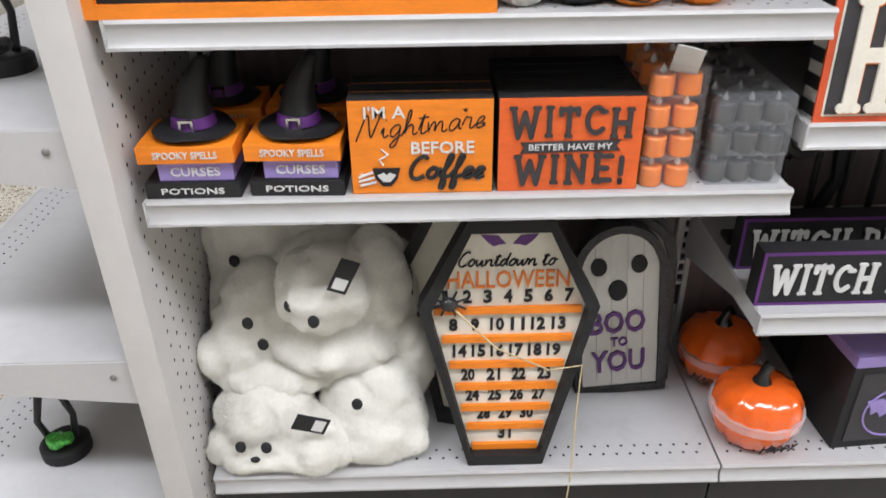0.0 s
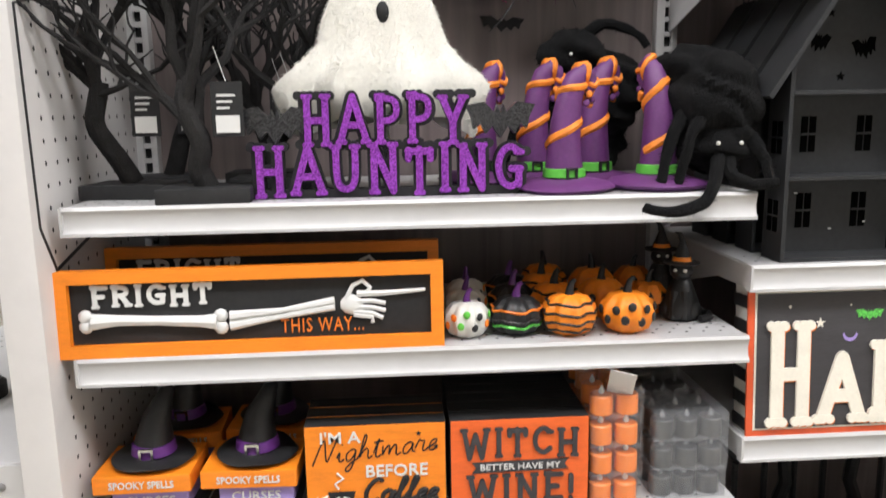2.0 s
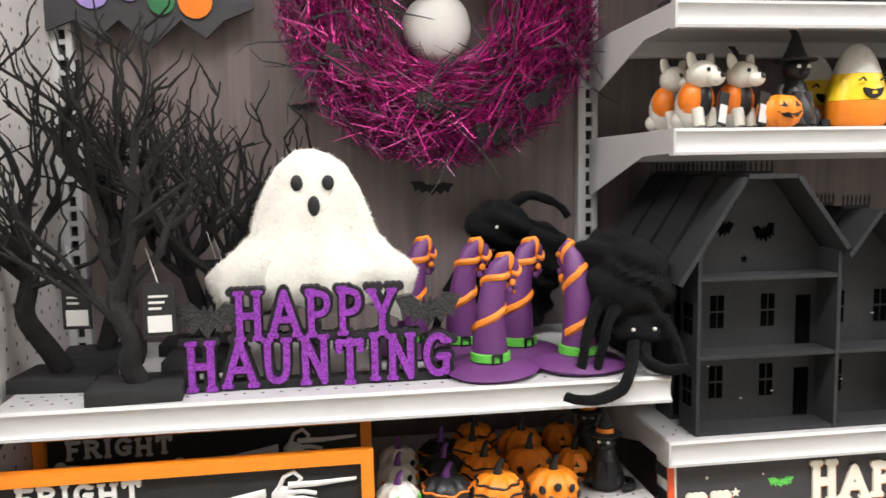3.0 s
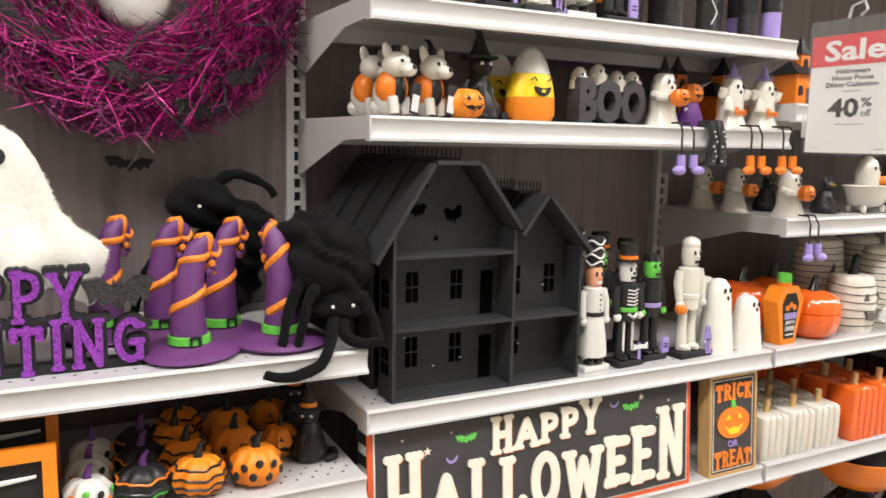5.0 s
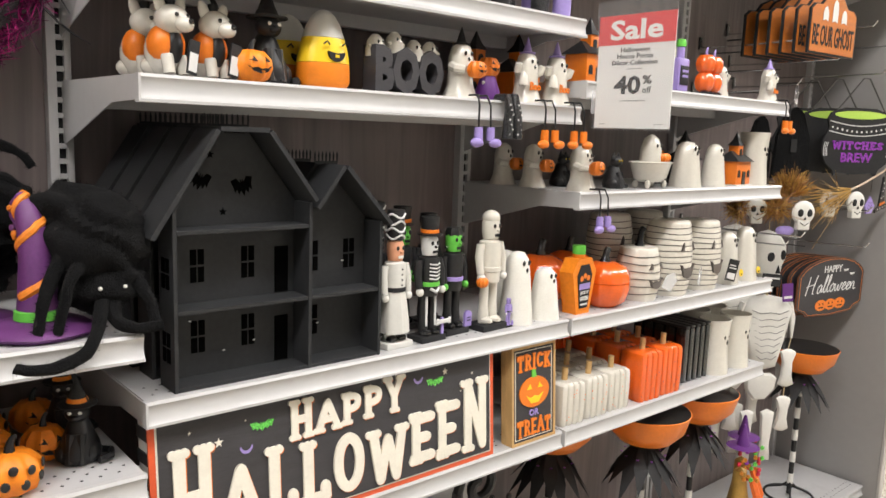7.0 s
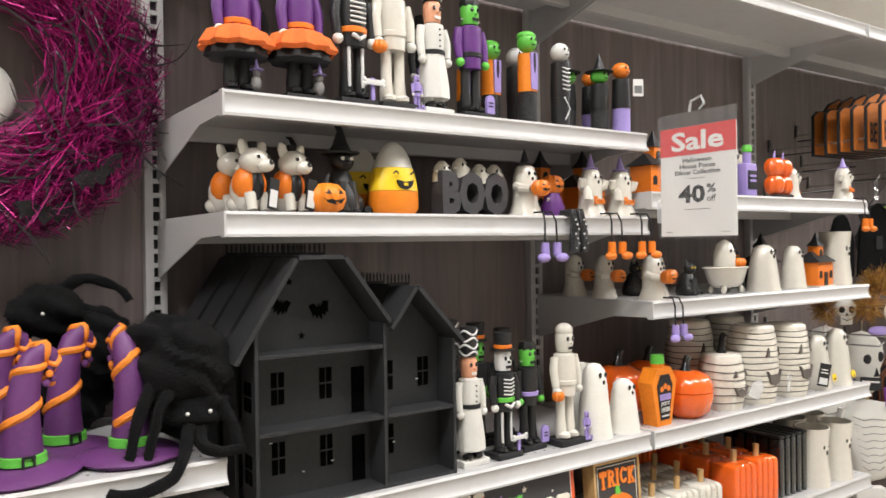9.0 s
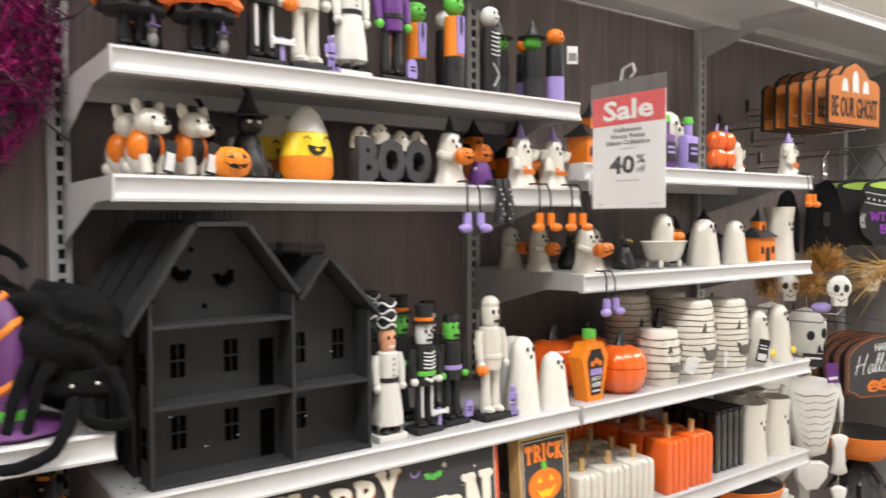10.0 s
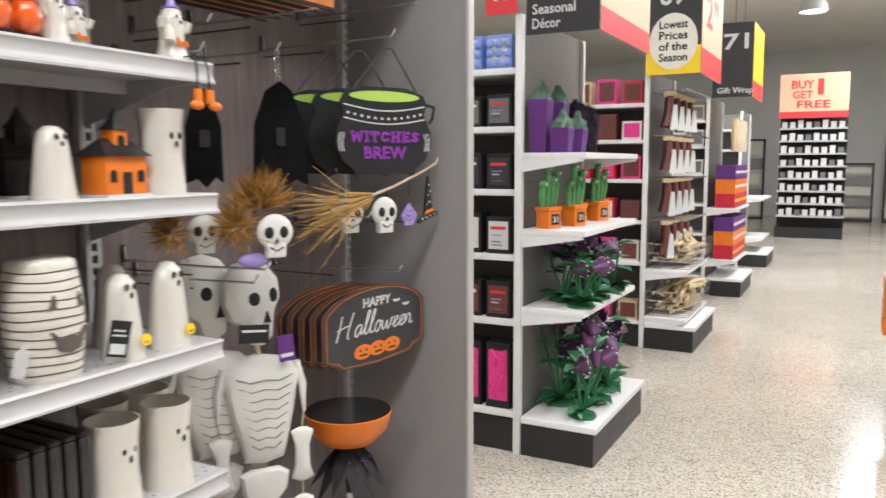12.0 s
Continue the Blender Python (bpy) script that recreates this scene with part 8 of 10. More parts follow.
striped_jar(at(2.15, 0.060, ZMID, 4), 0.056, 0.128, "short striped stoneware pumpkin with dark stem", True, 7)
striped_jar(at(2.275, 0.06, ZMID, 4), 0.062, 0.188, "tall striped stoneware jack-o-lantern", False, 13)
striped_jar(at(2.42, 0.06, ZMID, 4), 0.060, 0.182, "tall striped stoneware jack-o-lantern", False, 13)
striped_jar(at(2.20, 0.19, ZMID, 4), 0.062, 0.195, "tall striped stoneware jack-o-lantern behind", False, 13)
striped_jar(at(2.36, 0.20, ZMID, 4), 0.062, 0.195, "tall striped stoneware jack-o-lantern behind", False, 13)
for x, y, t in ((2.205, 0.002, -30), (2.345, 0.004, 20)):
    tg = thing("hang_tag", "clear and silver swing tag on a stoneware jar", "price tag", pose(x, y, ZMID + 0.045, 0, 25, t))
    part("card", Mesh().plate([(-0.014, -0.022), (0.014, -0.022), (0.016, 0.01), (0, 0.026), (-0.016, 0.01)], -0.0008, 0.0008), HAZE, tg, smooth=False)
cone_ghost(at(2.555, 0.05, ZMID, 4), 0.145, 0.038, "cream glazed ghost with a yellow sticker")
cone_ghost(at(2.655, 0.05, ZMID, 4), 0.155, 0.040, "cream glazed ghost with a yellow sticker")
cone_ghost(at(2.61, 0.14, ZMID, 4), 0.15, 0.040, "cream glazed ghost standing behind")
for x in (2.566, 2.664):
    sk = thing("round_sticker", "round yellow smiling sticker on a ghost", "sticker", pose(x + 0.006, 0.0115, ZMID + 0.032, -8, 0, 0), "yellow stickers")
    part("disc", disc(0, 0, 0.0105, -0.0006, 0.0006), YELLOW, sk)
    part("smile", Mesh().tube([(-0.005, -0.0008, -0.002), (0, -0.0008, -0.006), (0.005, -0.0008, -0.002)], 0.0009, 5), INK, sk)
tg = thing("hang_tag", "black swing tag with white print on ghosts", "price tag", pose(2.515, 0.008, ZMID + 0.045, 0, 12, -25))
part("card", Mesh().box(-0.016, 0.016, -0.0008, 0.0008, -0.03, 0.03), BLACKMATT, tg)
part("barcode", Mesh().box(-0.012, 0.012, -0.0016, -0.0009, -0.025, -0.008), PAPER, tg)
part("print_line", Mesh().box(-0.011, 0.011, -0.0015, -0.0009, 0.004, 0.007).box(-0.011, 0.008, -0.0015, -0.0009, 0.012, 0.015), PAPER, tg)


def rib_block(m, mt, label, h=0.098, w=0.078, d=0.066):
    """Square ribbed pumpkin with a wooden stick for a stem."""
    b = thing("square_pumpkin", label, "pumpkin decoration", m, "square ribbed pumpkins")
    me = Mesh()
    n = 4
    ring = []
    for k in range(n):
        x0 = -w / 2 + k * w / n
        for i in range(5):
            a = math.pi * (1 - i / 4)
            ring.append((x0 + w / n / 2 + math.cos(a) * w / n / 2 * 0.98, -d / 2 - math.sin(a) * 0.008 + 0.006))
    back = [(-x, -y) for x, y in ring]
    full = ring + back
    rs = []
    for z, k in ((0, 0.93), (0.004, 0.985), (h * 0.5, 1.0), (h - 0.012, 0.99), (h - 0.004, 0.94), (h, 0.80)):
        rs.append([(x * k, y * k, z) for x, y in full])
    part("body", me.rings(rs), mt, b)
    part("stick_stem", Mesh().tube([(0, 0, h - 0.006), (0.001, 0, h + 0.028)], 0.0072, 9), WOODSTICK, b, "wooden stick stem")
    rn = random.Random(int(h * 1000) + int(m.translation.x * 999))
    for k in range(10):
        part("speck", Mesh().ball(rn.uniform(-w * 0.45, w * 0.45), -d / 2 - 0.0015, rn.uniform(0.01, h * 0.9), 0.0013, 0.001, 0.0013, 6), ORANGE if mt is CREAM else BROWN, b)
    return b


for i, x in enumerate((1.875, 1.96, 2.045)):
    for j in range(3):
        rib_block(at(x + 0.01 * j, 0.045 + j * 0.075, ZLOW, -3), CREAM, "cream square ribbed pumpkin with wooden stick")
for i, x in enumerate((2.165, 2.255)):
    for j in range(3):
        rib_block(at(x, 0.04 + j * 0.078, ZLOW, -3), ORANGEGLAZE, "glossy orange square ribbed pumpkin with wooden stick", 0.125, 0.084, 0.07)
for j in range(2):
    rib_block(at(2.075, 0.275 + j * 0.0, ZLOW, -3) if j == 0 else at(2.155, 0.275, ZLOW, -3), ORANGEGLAZE, "glossy orange square ribbed pumpkin with wooden stick", 0.125, 0.084, 0.07)
for j in range(5):
    bl = thing("ribbed_black_box", "black ribbed square lantern box", "lantern", at(2.345 + 0.026 * j, 0.03, ZLOW, 0), "black ribbed boxes")
    me = Mesh()
    for k in range(5):
        me.box(0.0, 0.021, 0.0 + k * 0.034, 0.03 + k * 0.034, 0, 0.15, 0.006)
    part("ribs", me, BLACKGLOSS, bl)
    part("rim", Mesh().box(0.001, 0.02, 0.0, 0.166, 0.1502, 0.157, 0.002), BLACK, bl)
for x, y in ((2.525, 0.05), (2.64, 0.05), (2.585, 0.15), (2.68, 0.15)):
    cone_ghost(at(x, y, ZLOW, 4), 0.155, 0.046, "white ceramic ghost vase with open top", CREAM, True, False, "vase", "ghost vases")
# ---------------------------------------------------------------- under the third bay and the hook bay


def bowl_stand(m, label="orange bowl with black inside on a black feathered stand"):
    """Candy bowl: turned bowl, ragged black skirt, striped post, wire ring base."""
    b = thing("candy_bowl_stand", label, "candy bowl", m, "candy bowl stands")
    rim = 0.575
    part("bowl", Mesh().lathe([(0.03, rim - 0.092), (0.072, rim - 0.082), (0.104, rim - 0.048), (0.118, rim), (0.116, rim + 0.001), (0.112, rim - 0.006), (0.10, rim - 0.03)], 36), ORANGE, b, "orange bowl")
    part("bowl_lining", Mesh().lathe([(0.1155, rim + 0.0012), (0.102, rim - 0.03), (0.07, rim - 0.068), (0, rim - 0.078)], 36), BLACKGLOSS, b, "glossy black inside")
    rn = random.Random(3)
    part("collar", Mesh().lathe([(0.032, rim - 0.0925), (0.03, rim - 0.097), (0.034, rim - 0.104), (0.012, rim - 0.104)], 24), BLACK, b)
    for k in range(14):
        a = 2 * math.pi * k / 14 + rn.uniform(-0.08, 0.08)
        ln = rn.uniform(0.10, 0.15)
        f = Mesh().add([(-0.012, 0, 0), (0.012, 0, 0), (0.019, 0.045, -ln * 0.45), (0.0, 0.088, -ln), (-0.019, 0.045, -ln * 0.5)], [(0, 1, 2, 3, 4)])
        bmesh.ops.solidify(f.bm, geom=f.bm.faces[:], thickness=0.0014)
        part("feather", f, BLACKMATT, b, "black ragged felt feather", Matrix.Translation((0, 0, rim - 0.094)) @ pose(0, 0, 0, 0, 0, math.degrees(a)) @ Matrix.Translation((0, 0.022, 0)), False)
    for k in range(10):
        a = 2 * math.pi * k / 10
        part("sequin", Mesh().ball(0.058 * math.cos(a), 0.058 * math.sin(a), rim - 0.125, 0.004, 0.004, 0.0015, 8), PURPLEGLIT, b, "purple sequin")
    part("post", Mesh().tube([(0, 0, 0.01), (0.002, 0, 0.2), (0, 0, rim - 0.09)], 0.009, 10), BLACK, b, "black post")
    for k in range(5):
        part("post_band", Mesh().cyl(0.001, 0, 0.05 + k * 0.085, 0.09 + k * 0.085, 0.0105, seg=10), WHITEPAINT, b, "white band")
    part("base_ring", Mesh().tube([(0.085 * math.cos(i * math.pi / 16), 0.085 * math.sin(i * math.pi / 16), 0.005) for i in range(33)], 0.0045, 7), BLACK, b, "black wire ring")
    for a in (90, 210, 330):
        part("foot_scroll", Mesh().tube([(0, 0, 0.06), (0.03 * math.cos(radians(a)), 0.03 * math.sin(radians(a)), 0.03), (0.085 * math.cos(radians(a)), 0.085 * math.sin(radians(a)), 0.006)], 0.004, 6), BLACK, b)
    return b


b0 = bowl_stand(at(3.33, 0.14, ZDECK))
for x, y, t in ((2.29, 0.095, 20), (2.56, 0.105, 50), (2.05, 0.22, 80)):
    copy_thing(b0, at(x, y, ZDECK, t))

# garden signs and flags on the decks below
for x, y, z0, s_, fc, tc, lab in ((1.46, 0.26, ZDECK, "YOU", PAPER, INK, "white word board standing on the deck"),
                                 (1.60, 0.24, ZDECK, "BOO", PAPER, ORANGE, "white board with orange words on the deck"),
                                 (1.74, 0.12, ZDECK, "DRIVE", LIME, INK, "lime green street sign board"),
                                 (1.86, 0.09, ZDECK, "SLOW", ORANGE, INK, "orange street sign board")):
    g = thing("word_board", lab, "sign", pose(x, y, z0, -6, 0, -18), "word boards on the deck")
    part("board", Mesh().box(0, 0.16, 0, 0.012, 0, 0.46 if fc is PAPER else 0.36, 0.002), fc, g, smooth=False)
    part("pale_face", Mesh().box(0.008, 0.152, -0.0014, -0.0002, 0.2, (0.45 if fc is PAPER else 0.352)), PAPER, g, smooth=False)
    words("lettering", s_, tc, g, 0.02, 0.14, 0.33 if fc is PAPER else 0.27, 0.42 if fc is PAPER else 0.335, -0.0016, 0.0012, 0.02)
    part("picture_patch", disc(0.08, 0.26, 0.035, -0.0028, -0.0016), PURPLE if fc is PAPER else BLACK, g)
for x, y in ((2.78, 0.06), (2.86, 0.10)):
    gn = thing("scarecrow_stake", "straw broom scarecrow with orange ribbon and sequins", "garden stake", at(x, y, ZDECK, -20), "scarecrow stakes")
    part("straw_body", wobble(Mesh().lathe([(0, 0), (0.05, 0.0), (0.04, 0.1), (0.025, 0.2), (0.02, 0.28), (0, 0.29)], 22), 0.006, 40), GOLDTINSEL, gn, "straw bundle")
    part("ribbon", Mesh().tube([(0.02, -0.03, 0.26), (0.04, -0.05, 0.18), (0.01, -0.06, 0.1), (0.05, -0.06, 0.02)], [0.012, 0.014, 0.012, 0.006], 6), ORANGEFELT, gn, "orange ribbon")
    rn = random.Random(9)
    for k in range(16):
        part("sequin_flower", Mesh().ball(rn.uniform(-0.035, 0.035), rn.uniform(-0.05, -0.015), rn.uniform(0.26, 0.36), 0.008, 0.006, 0.008, 7), rn.choice((ORANGEGLIT, GREENGLIT, PURPLEGLIT, RED)), gn)
    part("hat", Mesh().lathe([(0.05, 0.36), (0.02, 0.365), (0.004, 0.43), (0, 0.432)], 14), PURPLE, gn, "purple pointed hat")
gr = thing("green_bat_stake", "black stake sign with green glitter bats", "garden stake", at(2.16, 0.10, ZDECK, -18))
part("stake", Mesh().box(-0.004, 0.004, -0.004, 0.004, 0, 0.22), BLACK, gr)
for k, (x, z) in enumerate(((-0.03, 0.24), (0.03, 0.26), (0.0, 0.29))):
    part("bat", Mesh().plate([(x + a * 0.7, z + b * 0.8) for a, b in BATP], -0.002 - 0.004 * k, 0.002 - 0.004 * k), GREENGLIT if k == 2 else BLACKGLIT, gr, smooth=False)


def peg_hook(x, z, ln=0.26, y0=0.372):
    h = thing("peg_hook", "bright wire peg hook with an upturned tip", "peg hook", at(x, y0, z), "peg hooks of the hook bay")
    part("wire", Mesh().tube([(0, 0, 0.03), (0, -0.004, 0.0), (0, -ln * 0.6, 0.0), (0, -ln, 0.004), (0, -ln - 0.012, 0.02)], 0.0026, 6), CHROME, h)
    part("plate", Mesh().box(-0.007, 0.007, 0.0, 0.004, -0.006, 0.034, 0.001), DARKWIRE, h)
    part("lower_wire", Mesh().tube([(0, 0, -0.02), (0, -ln * 0.5, -0.02)], 0.0022, 6), DARKWIRE, h)
    return h


for x, z, ln in ((2.86, 1.80, 0.30), (3.02, 1.86, 0.34), (3.18, 1.87, 0.40), (3.45, 1.84, 0.38), (3.05, 1.76, 0.36), (3.30, 1.735, 0.40), (3.09, 1.690, 0.222), (2.835, 1.655, 0.242), (2.83, 1.225, 0.40), (2.86, 1.19, 0.34), (3.25, 1.30, 0.36), (3.42, 1.275, 0.36), (3.32, 1.16, 0.40), (2.88, 1.72, 0.22)):
    peg_hook(x, z, ln)
holes4 = Mesh()
for i in range(30):
    for j in range(12):
        cx, cz = 3 * BAY + 0.06 + j * 0.07, 0.35 + i * 0.06
        holes4.box(cx - 0.008, cx + 0.008, 0.3768, 0.3775, cz - 0.0012, cz + 0.0012).box(cx - 0.0012, cx + 0.0012, 0.3764, 0.3767, cz - 0.008, cz)
tagged(part("panel_slot", holes4, DARKSTEEL, None), "small pale slots in the dark back panel", "panel slots", "", "stuff")

# hanging ghost boards
for k in range(6):
    g = thing("hanging_board", "orange be our ghost board with scalloped top", "hanging sign", at(2.965 + 0.004 * k, 0.0 + 0.042 * k, 1.765, -4) @ Matrix.Diagonal((1.08, 1, 1.2, 1)), "orange hanging boards")
    out = [(-0.125, 0.0), (0.125, 0.0), (0.125, 0.105), (0.105, 0.118), (0.07, 0.12), (0.045, 0.142), (0.0, 0.158), (-0.045, 0.142), (-0.07, 0.12), (-0.105, 0.118), (-0.125, 0.105)]
    part("backing", Mesh().plate(out, 0.0, 0.007), BLACKMATT, g, "black edge", smooth=False)
    part("face", Mesh().plate([(x * 0.955, 0.005 + z * 0.94) for x, z in out], -0.0014, -0.0002), RUSTWOOD, g, "orange printed face", smooth=False)
    if k < 2:
        words("lettering", "BE OUR GHOST", INK, g, -0.11, 0.11, 0.02, 0.07, -0.0016, 0.001, 0.015)
        for gx in (-0.05, 0.0, 0.05):
            part("ghost_print", Mesh().plate(arc(gx, 0.092 + (0.02 if gx == 0 else 0), 0.014, 0, 180, 8, 0.022) + [(gx - 0.014, 0.08), (gx, 0.084), (gx + 0.014, 0.08)], -0.0026, -0.0016), PAPER, g, smooth=False)


def cauldron_board(m, full):
    c = thing("cauldron_sign", "black cauldron board with lime brew and purple words", "hanging sign", m, "hanging cauldron signs")
    body = [(-0.095, 0.168), (-0.105, 0.15), (-0.098, 0.128), (-0.115, 0.09), (-0.115, 0.06), (-0.10, 0.03), (-0.075, 0.012), (-0.07, -0.004), (-0.055, 0.004), (0, 0.0), (0.055, 0.004), (0.07, -0.004), (0.075, 0.012), (0.10, 0.03), (0.115, 0.06), (0.115, 0.09), (0.098, 0.128), (0.105, 0.15), (0.095, 0.168), (0.05, 0.182), (-0.05, 0.182)]
    part("board", Mesh().plate(body, 0.0, 0.006), BLACKMATT, c, "black wooden cauldron", smooth=False)
    part("handle", Mesh().tube([(0.10, 0.003, 0.15), (0.125, 0.003, 0.145), (0.12, 0.003, 0.12), (0.112, 0.003, 0.11)], 0.004, 6), BLACK, c)
    part("brew", disc(0, 0.163, 0.085, -0.0012, -0.0001, 0.011, 26), LIME, c, "lime green brew")
    if full:
        for z in (0.145, 0.118):
            part("line_print", Mesh().tube([(-0.098 + 0.0196 * i, -0.0006, z - 0.012 * math.sin(math.pi * i / 10)) for i in range(11)], 0.0014, 5), PAPER, c)
        for i in range(12):
            part("dot_print", disc(-0.088 + 0.016 * i, 0.128 - 0.011 * math.sin(math.pi * i / 11), 0.003, -0.0012, -0.0001, seg=8), PAPER, c)
        slab_words("lettering", "WITCHES", PURPLEGLIT, c, -0.085, 0.085, 0.068, 0.092, -0.0002, 0.0016, 0.24, "purple glitter lettering")
        words("lettering", "BREW", PURPLEGLIT, c, -0.052, 0.052, 0.034, 0.06, -0.0002, 0.0016, 0.03, label="purple glitter lettering")
        for s in (-1, 1):
            for j in range(3):
                part("shine_print", Mesh().tube([(s * (0.108 - 0.005 * j), -0.0006, 0.05), (s * (0.111 - 0.005 * j), -0.0006, 0.07), (s * (0.107 - 0.005 * j), -0.0006, 0.088)], 0.001, 5), PAPER, c)
    part("rope", Mesh().tube([(-0.075, 0.003, 0.176), (0.0, 0.005, 0.262), (0.02, 0.005, 0.262), (0.08, 0.003, 0.174)], 0.0022, 6), DARKWIRE, c, "dark twisted rope")
    return c


for k in range(3):
    cauldron_board(at(3.43 - 0.0 * k, 0.075 + 0.09 * k, 1.402, -27) @ Matrix.Diagonal((1.26, 1, 1.27, 1)), k == 0)


def skull(m, s=1.0, label="white painted wooden skull"):
    h = thing("skull_ornament", label, "skull ornament", m, "garland skulls")
    part("cranium", Mesh().ball(0, 0, 0.034 * s, 0.028 * s, 0.009 * s, 0.027 * s, 20), WHITEPAINT, h)
    part("jaw", Mesh().box(-0.015 * s, 0.015 * s, -0.0075 * s, 0.0075 * s, -0.004 * s, 0.018 * s, 0.004), WHITEPAINT, h)
    for q in (-1, 1):
        part("eye_socket", Mesh().ball(q * 0.011 * s, -0.0078 * s, 0.034 * s, 0.0075 * s, 0.003 * s, 0.009 * s, 10), INK, h, "black eye socket")
    part("nose", Mesh().plate([(-0.003 * s, 0.019 * s), (0.003 * s, 0.019 * s), (0, 0.026 * s)], -0.0100 * s, -0.007 * s), INK, h, smooth=False)
    part("smile", Mesh().tube([(-0.010 * s, -0.0084 * s, 0.012 * s), (0, -0.0088 * s, 0.006 * s), (0.010 * s, -0.0084 * s, 0.012 * s)], 0.0009 * s, 5), INK, h, "thin black smile")
    return h


br = thing("broom_garland", "witch broom with straw head and painted charms", "garland", at(3.15, 0.03, 1.333))
part("broomstick", Mesh().tube([(-0.03, 0, -0.006), (0.10, 0, 0.013), (0.25, 0, 0.041), (0.40, 0, 0.078), (0.475, 0, 0.100), (0.488, 0, 0.116)], [0.0042, 0.0042, 0.004, 0.0038, 0.0036, 0.003], 8), DRYWOOD, br, "pale dry wooden broomstick")
straw = Mesh()
rn = random.Random(2)
for k in range(90):
    a, b = rn.gauss(0, 0.02), rn.gauss(0, 0.015)
    x1 = -rn.uniform(0.02, 0.16)
    straw.tube([(0.14, b * 0.15, a * 0.2 + 0.018), (0.03, b * 0.6, a * 0.8 - 0.004), (x1, b * 1.6, a * 2.0 - 0.03 + rn.gauss(0, 0.016))], [0.0010, 0.0009, 0.0005], 3)
tagged(part("straw", straw, GOLDTINSEL, br, "sparse golden straw bristles"), kind="stuff")
for k in range(4):
    part("charm_string", Mesh().tube([(0.10 + 0.112 * k, 0, 0.014 + 0.024 * k), (0.10 + 0.112 * k, 0, -0.012 + 0.012 * k)], 0.0009, 4), BLACK, br)
part("web_charm", Mesh().plate([(0.300, -0.066), (0.340, -0.066), (0.362, -0.040), (0.322, -0.006), (0.284, -0.040)], -0.003, 0.003), LILAC, br, "lilac web charm", smooth=False)
for k in range(3):
    part("web_line", Mesh().tube([(0.296 + 0.004 * k, -0.0036, -0.044 + 0.010 * k), (0.322, -0.0036, -0.054 + 0.012 * k), (0.348 - 0.004 * k, -0.0036, -0.044 + 0.010 * k)], 0.0009, 4), PURPLE, br)
part("hat_charm", Mesh().plate([(0.372, -0.066), (0.480, -0.046), (0.476, -0.036), (0.452, -0.034), (0.432, 0.060), (0.424, 0.064), (0.404, -0.042), (0.372, -0.056)], -0.003, 0.003), BLACK, br, "black dotted witch hat charm", smooth=False)
part("hat_charm_band", Mesh().plate([(0.404, -0.042), (0.452, -0.034), (0.450, -0.025), (0.406, -0.033)], -0.0044, -0.0031), ORANGE, br, "orange hat band", smooth=False)
for x, z in ((0.416, -0.014), (0.432, -0.008), (0.424, 0.012), (0.436, 0.022), (0.428, 0.040), (0.392, -0.054), (0.414, -0.051), (0.436, -0.047), (0.460, -0.043)):
    part("dot", disc(x, z, 0.003, -0.0044, -0.0031, seg=8), PAPER, br)
skull(at(3.350, 0.030, 1.262, -20), 1.42)
skull(at(3.285, 0.09, 1.264, -28), 1.32)
skull(at(2.892, 0.0, 1.250, -30), 1.36, "white wooden skull under a straw wig")
skull(at(2.80, 0.10, 1.262, -40), 1.18)


def straw_wig(x, y, z, count, spread, seed, tilt, low=-0.9):
    """A plume of gold and copper tinsel straw."""
    w = thing("straw_wig", "spiky golden straw plume above a wooden skull", "straw bundle", at(x, y, z, -30), "straw plumes")
    rnd = random.Random(seed)
    for nm, mt, n in (("straw", WIGHAIR, count // 2), ("pale_straw", GOLDTINSEL, count // 2)):
        st = Mesh()
        for k in range(n):
            a, e = rnd.uniform(0, 2 * math.pi), rnd.uniform(low, 1.5)
            d = Vector((math.cos(a) * math.cos(e) + tilt, 0.6 * math.sin(a) * math.cos(e), math.sin(e))).normalized()
            ln = spread * rnd.uniform(0.45, 1.0) * (1.0 if d.z > 0 else 0.75)
            st.tube([d * 0.012, d * ln * 0.6 + Vector((0, 0, -0.004)), d * ln + Vector((rnd.gauss(0, 0.012), rnd.gauss(0, 0.008), rnd.gauss(0, 0.012) - 0.006))], [0.0010, 0.0009, 0.0004], 3)
        tagged(part(nm, st, mt, w), kind="stuff")
    return w


straw_wig(2.912, 0.055, 1.335, 900, 0.092, 4, 0.0, 0.35)
straw_wig(2.845, 0.055, 1.305, 500, 0.070, 5, -0.4)
straw_wig(2.745, 0.125, 1.300, 400, 0.060, 6, -0.5)
for x, z, mt in ((2.868, 1.238, LILAC),):
    hg = thing("hanging_charm", "lilac hanging cloth charm", "ornament", at(x, 0.04, z, -30), "lilac charms")
    part("charm", wobble(Mesh().ball(0, 0, 0, 0.032, 0.012, 0.016, 16), 0.003, 40), mt, hg)


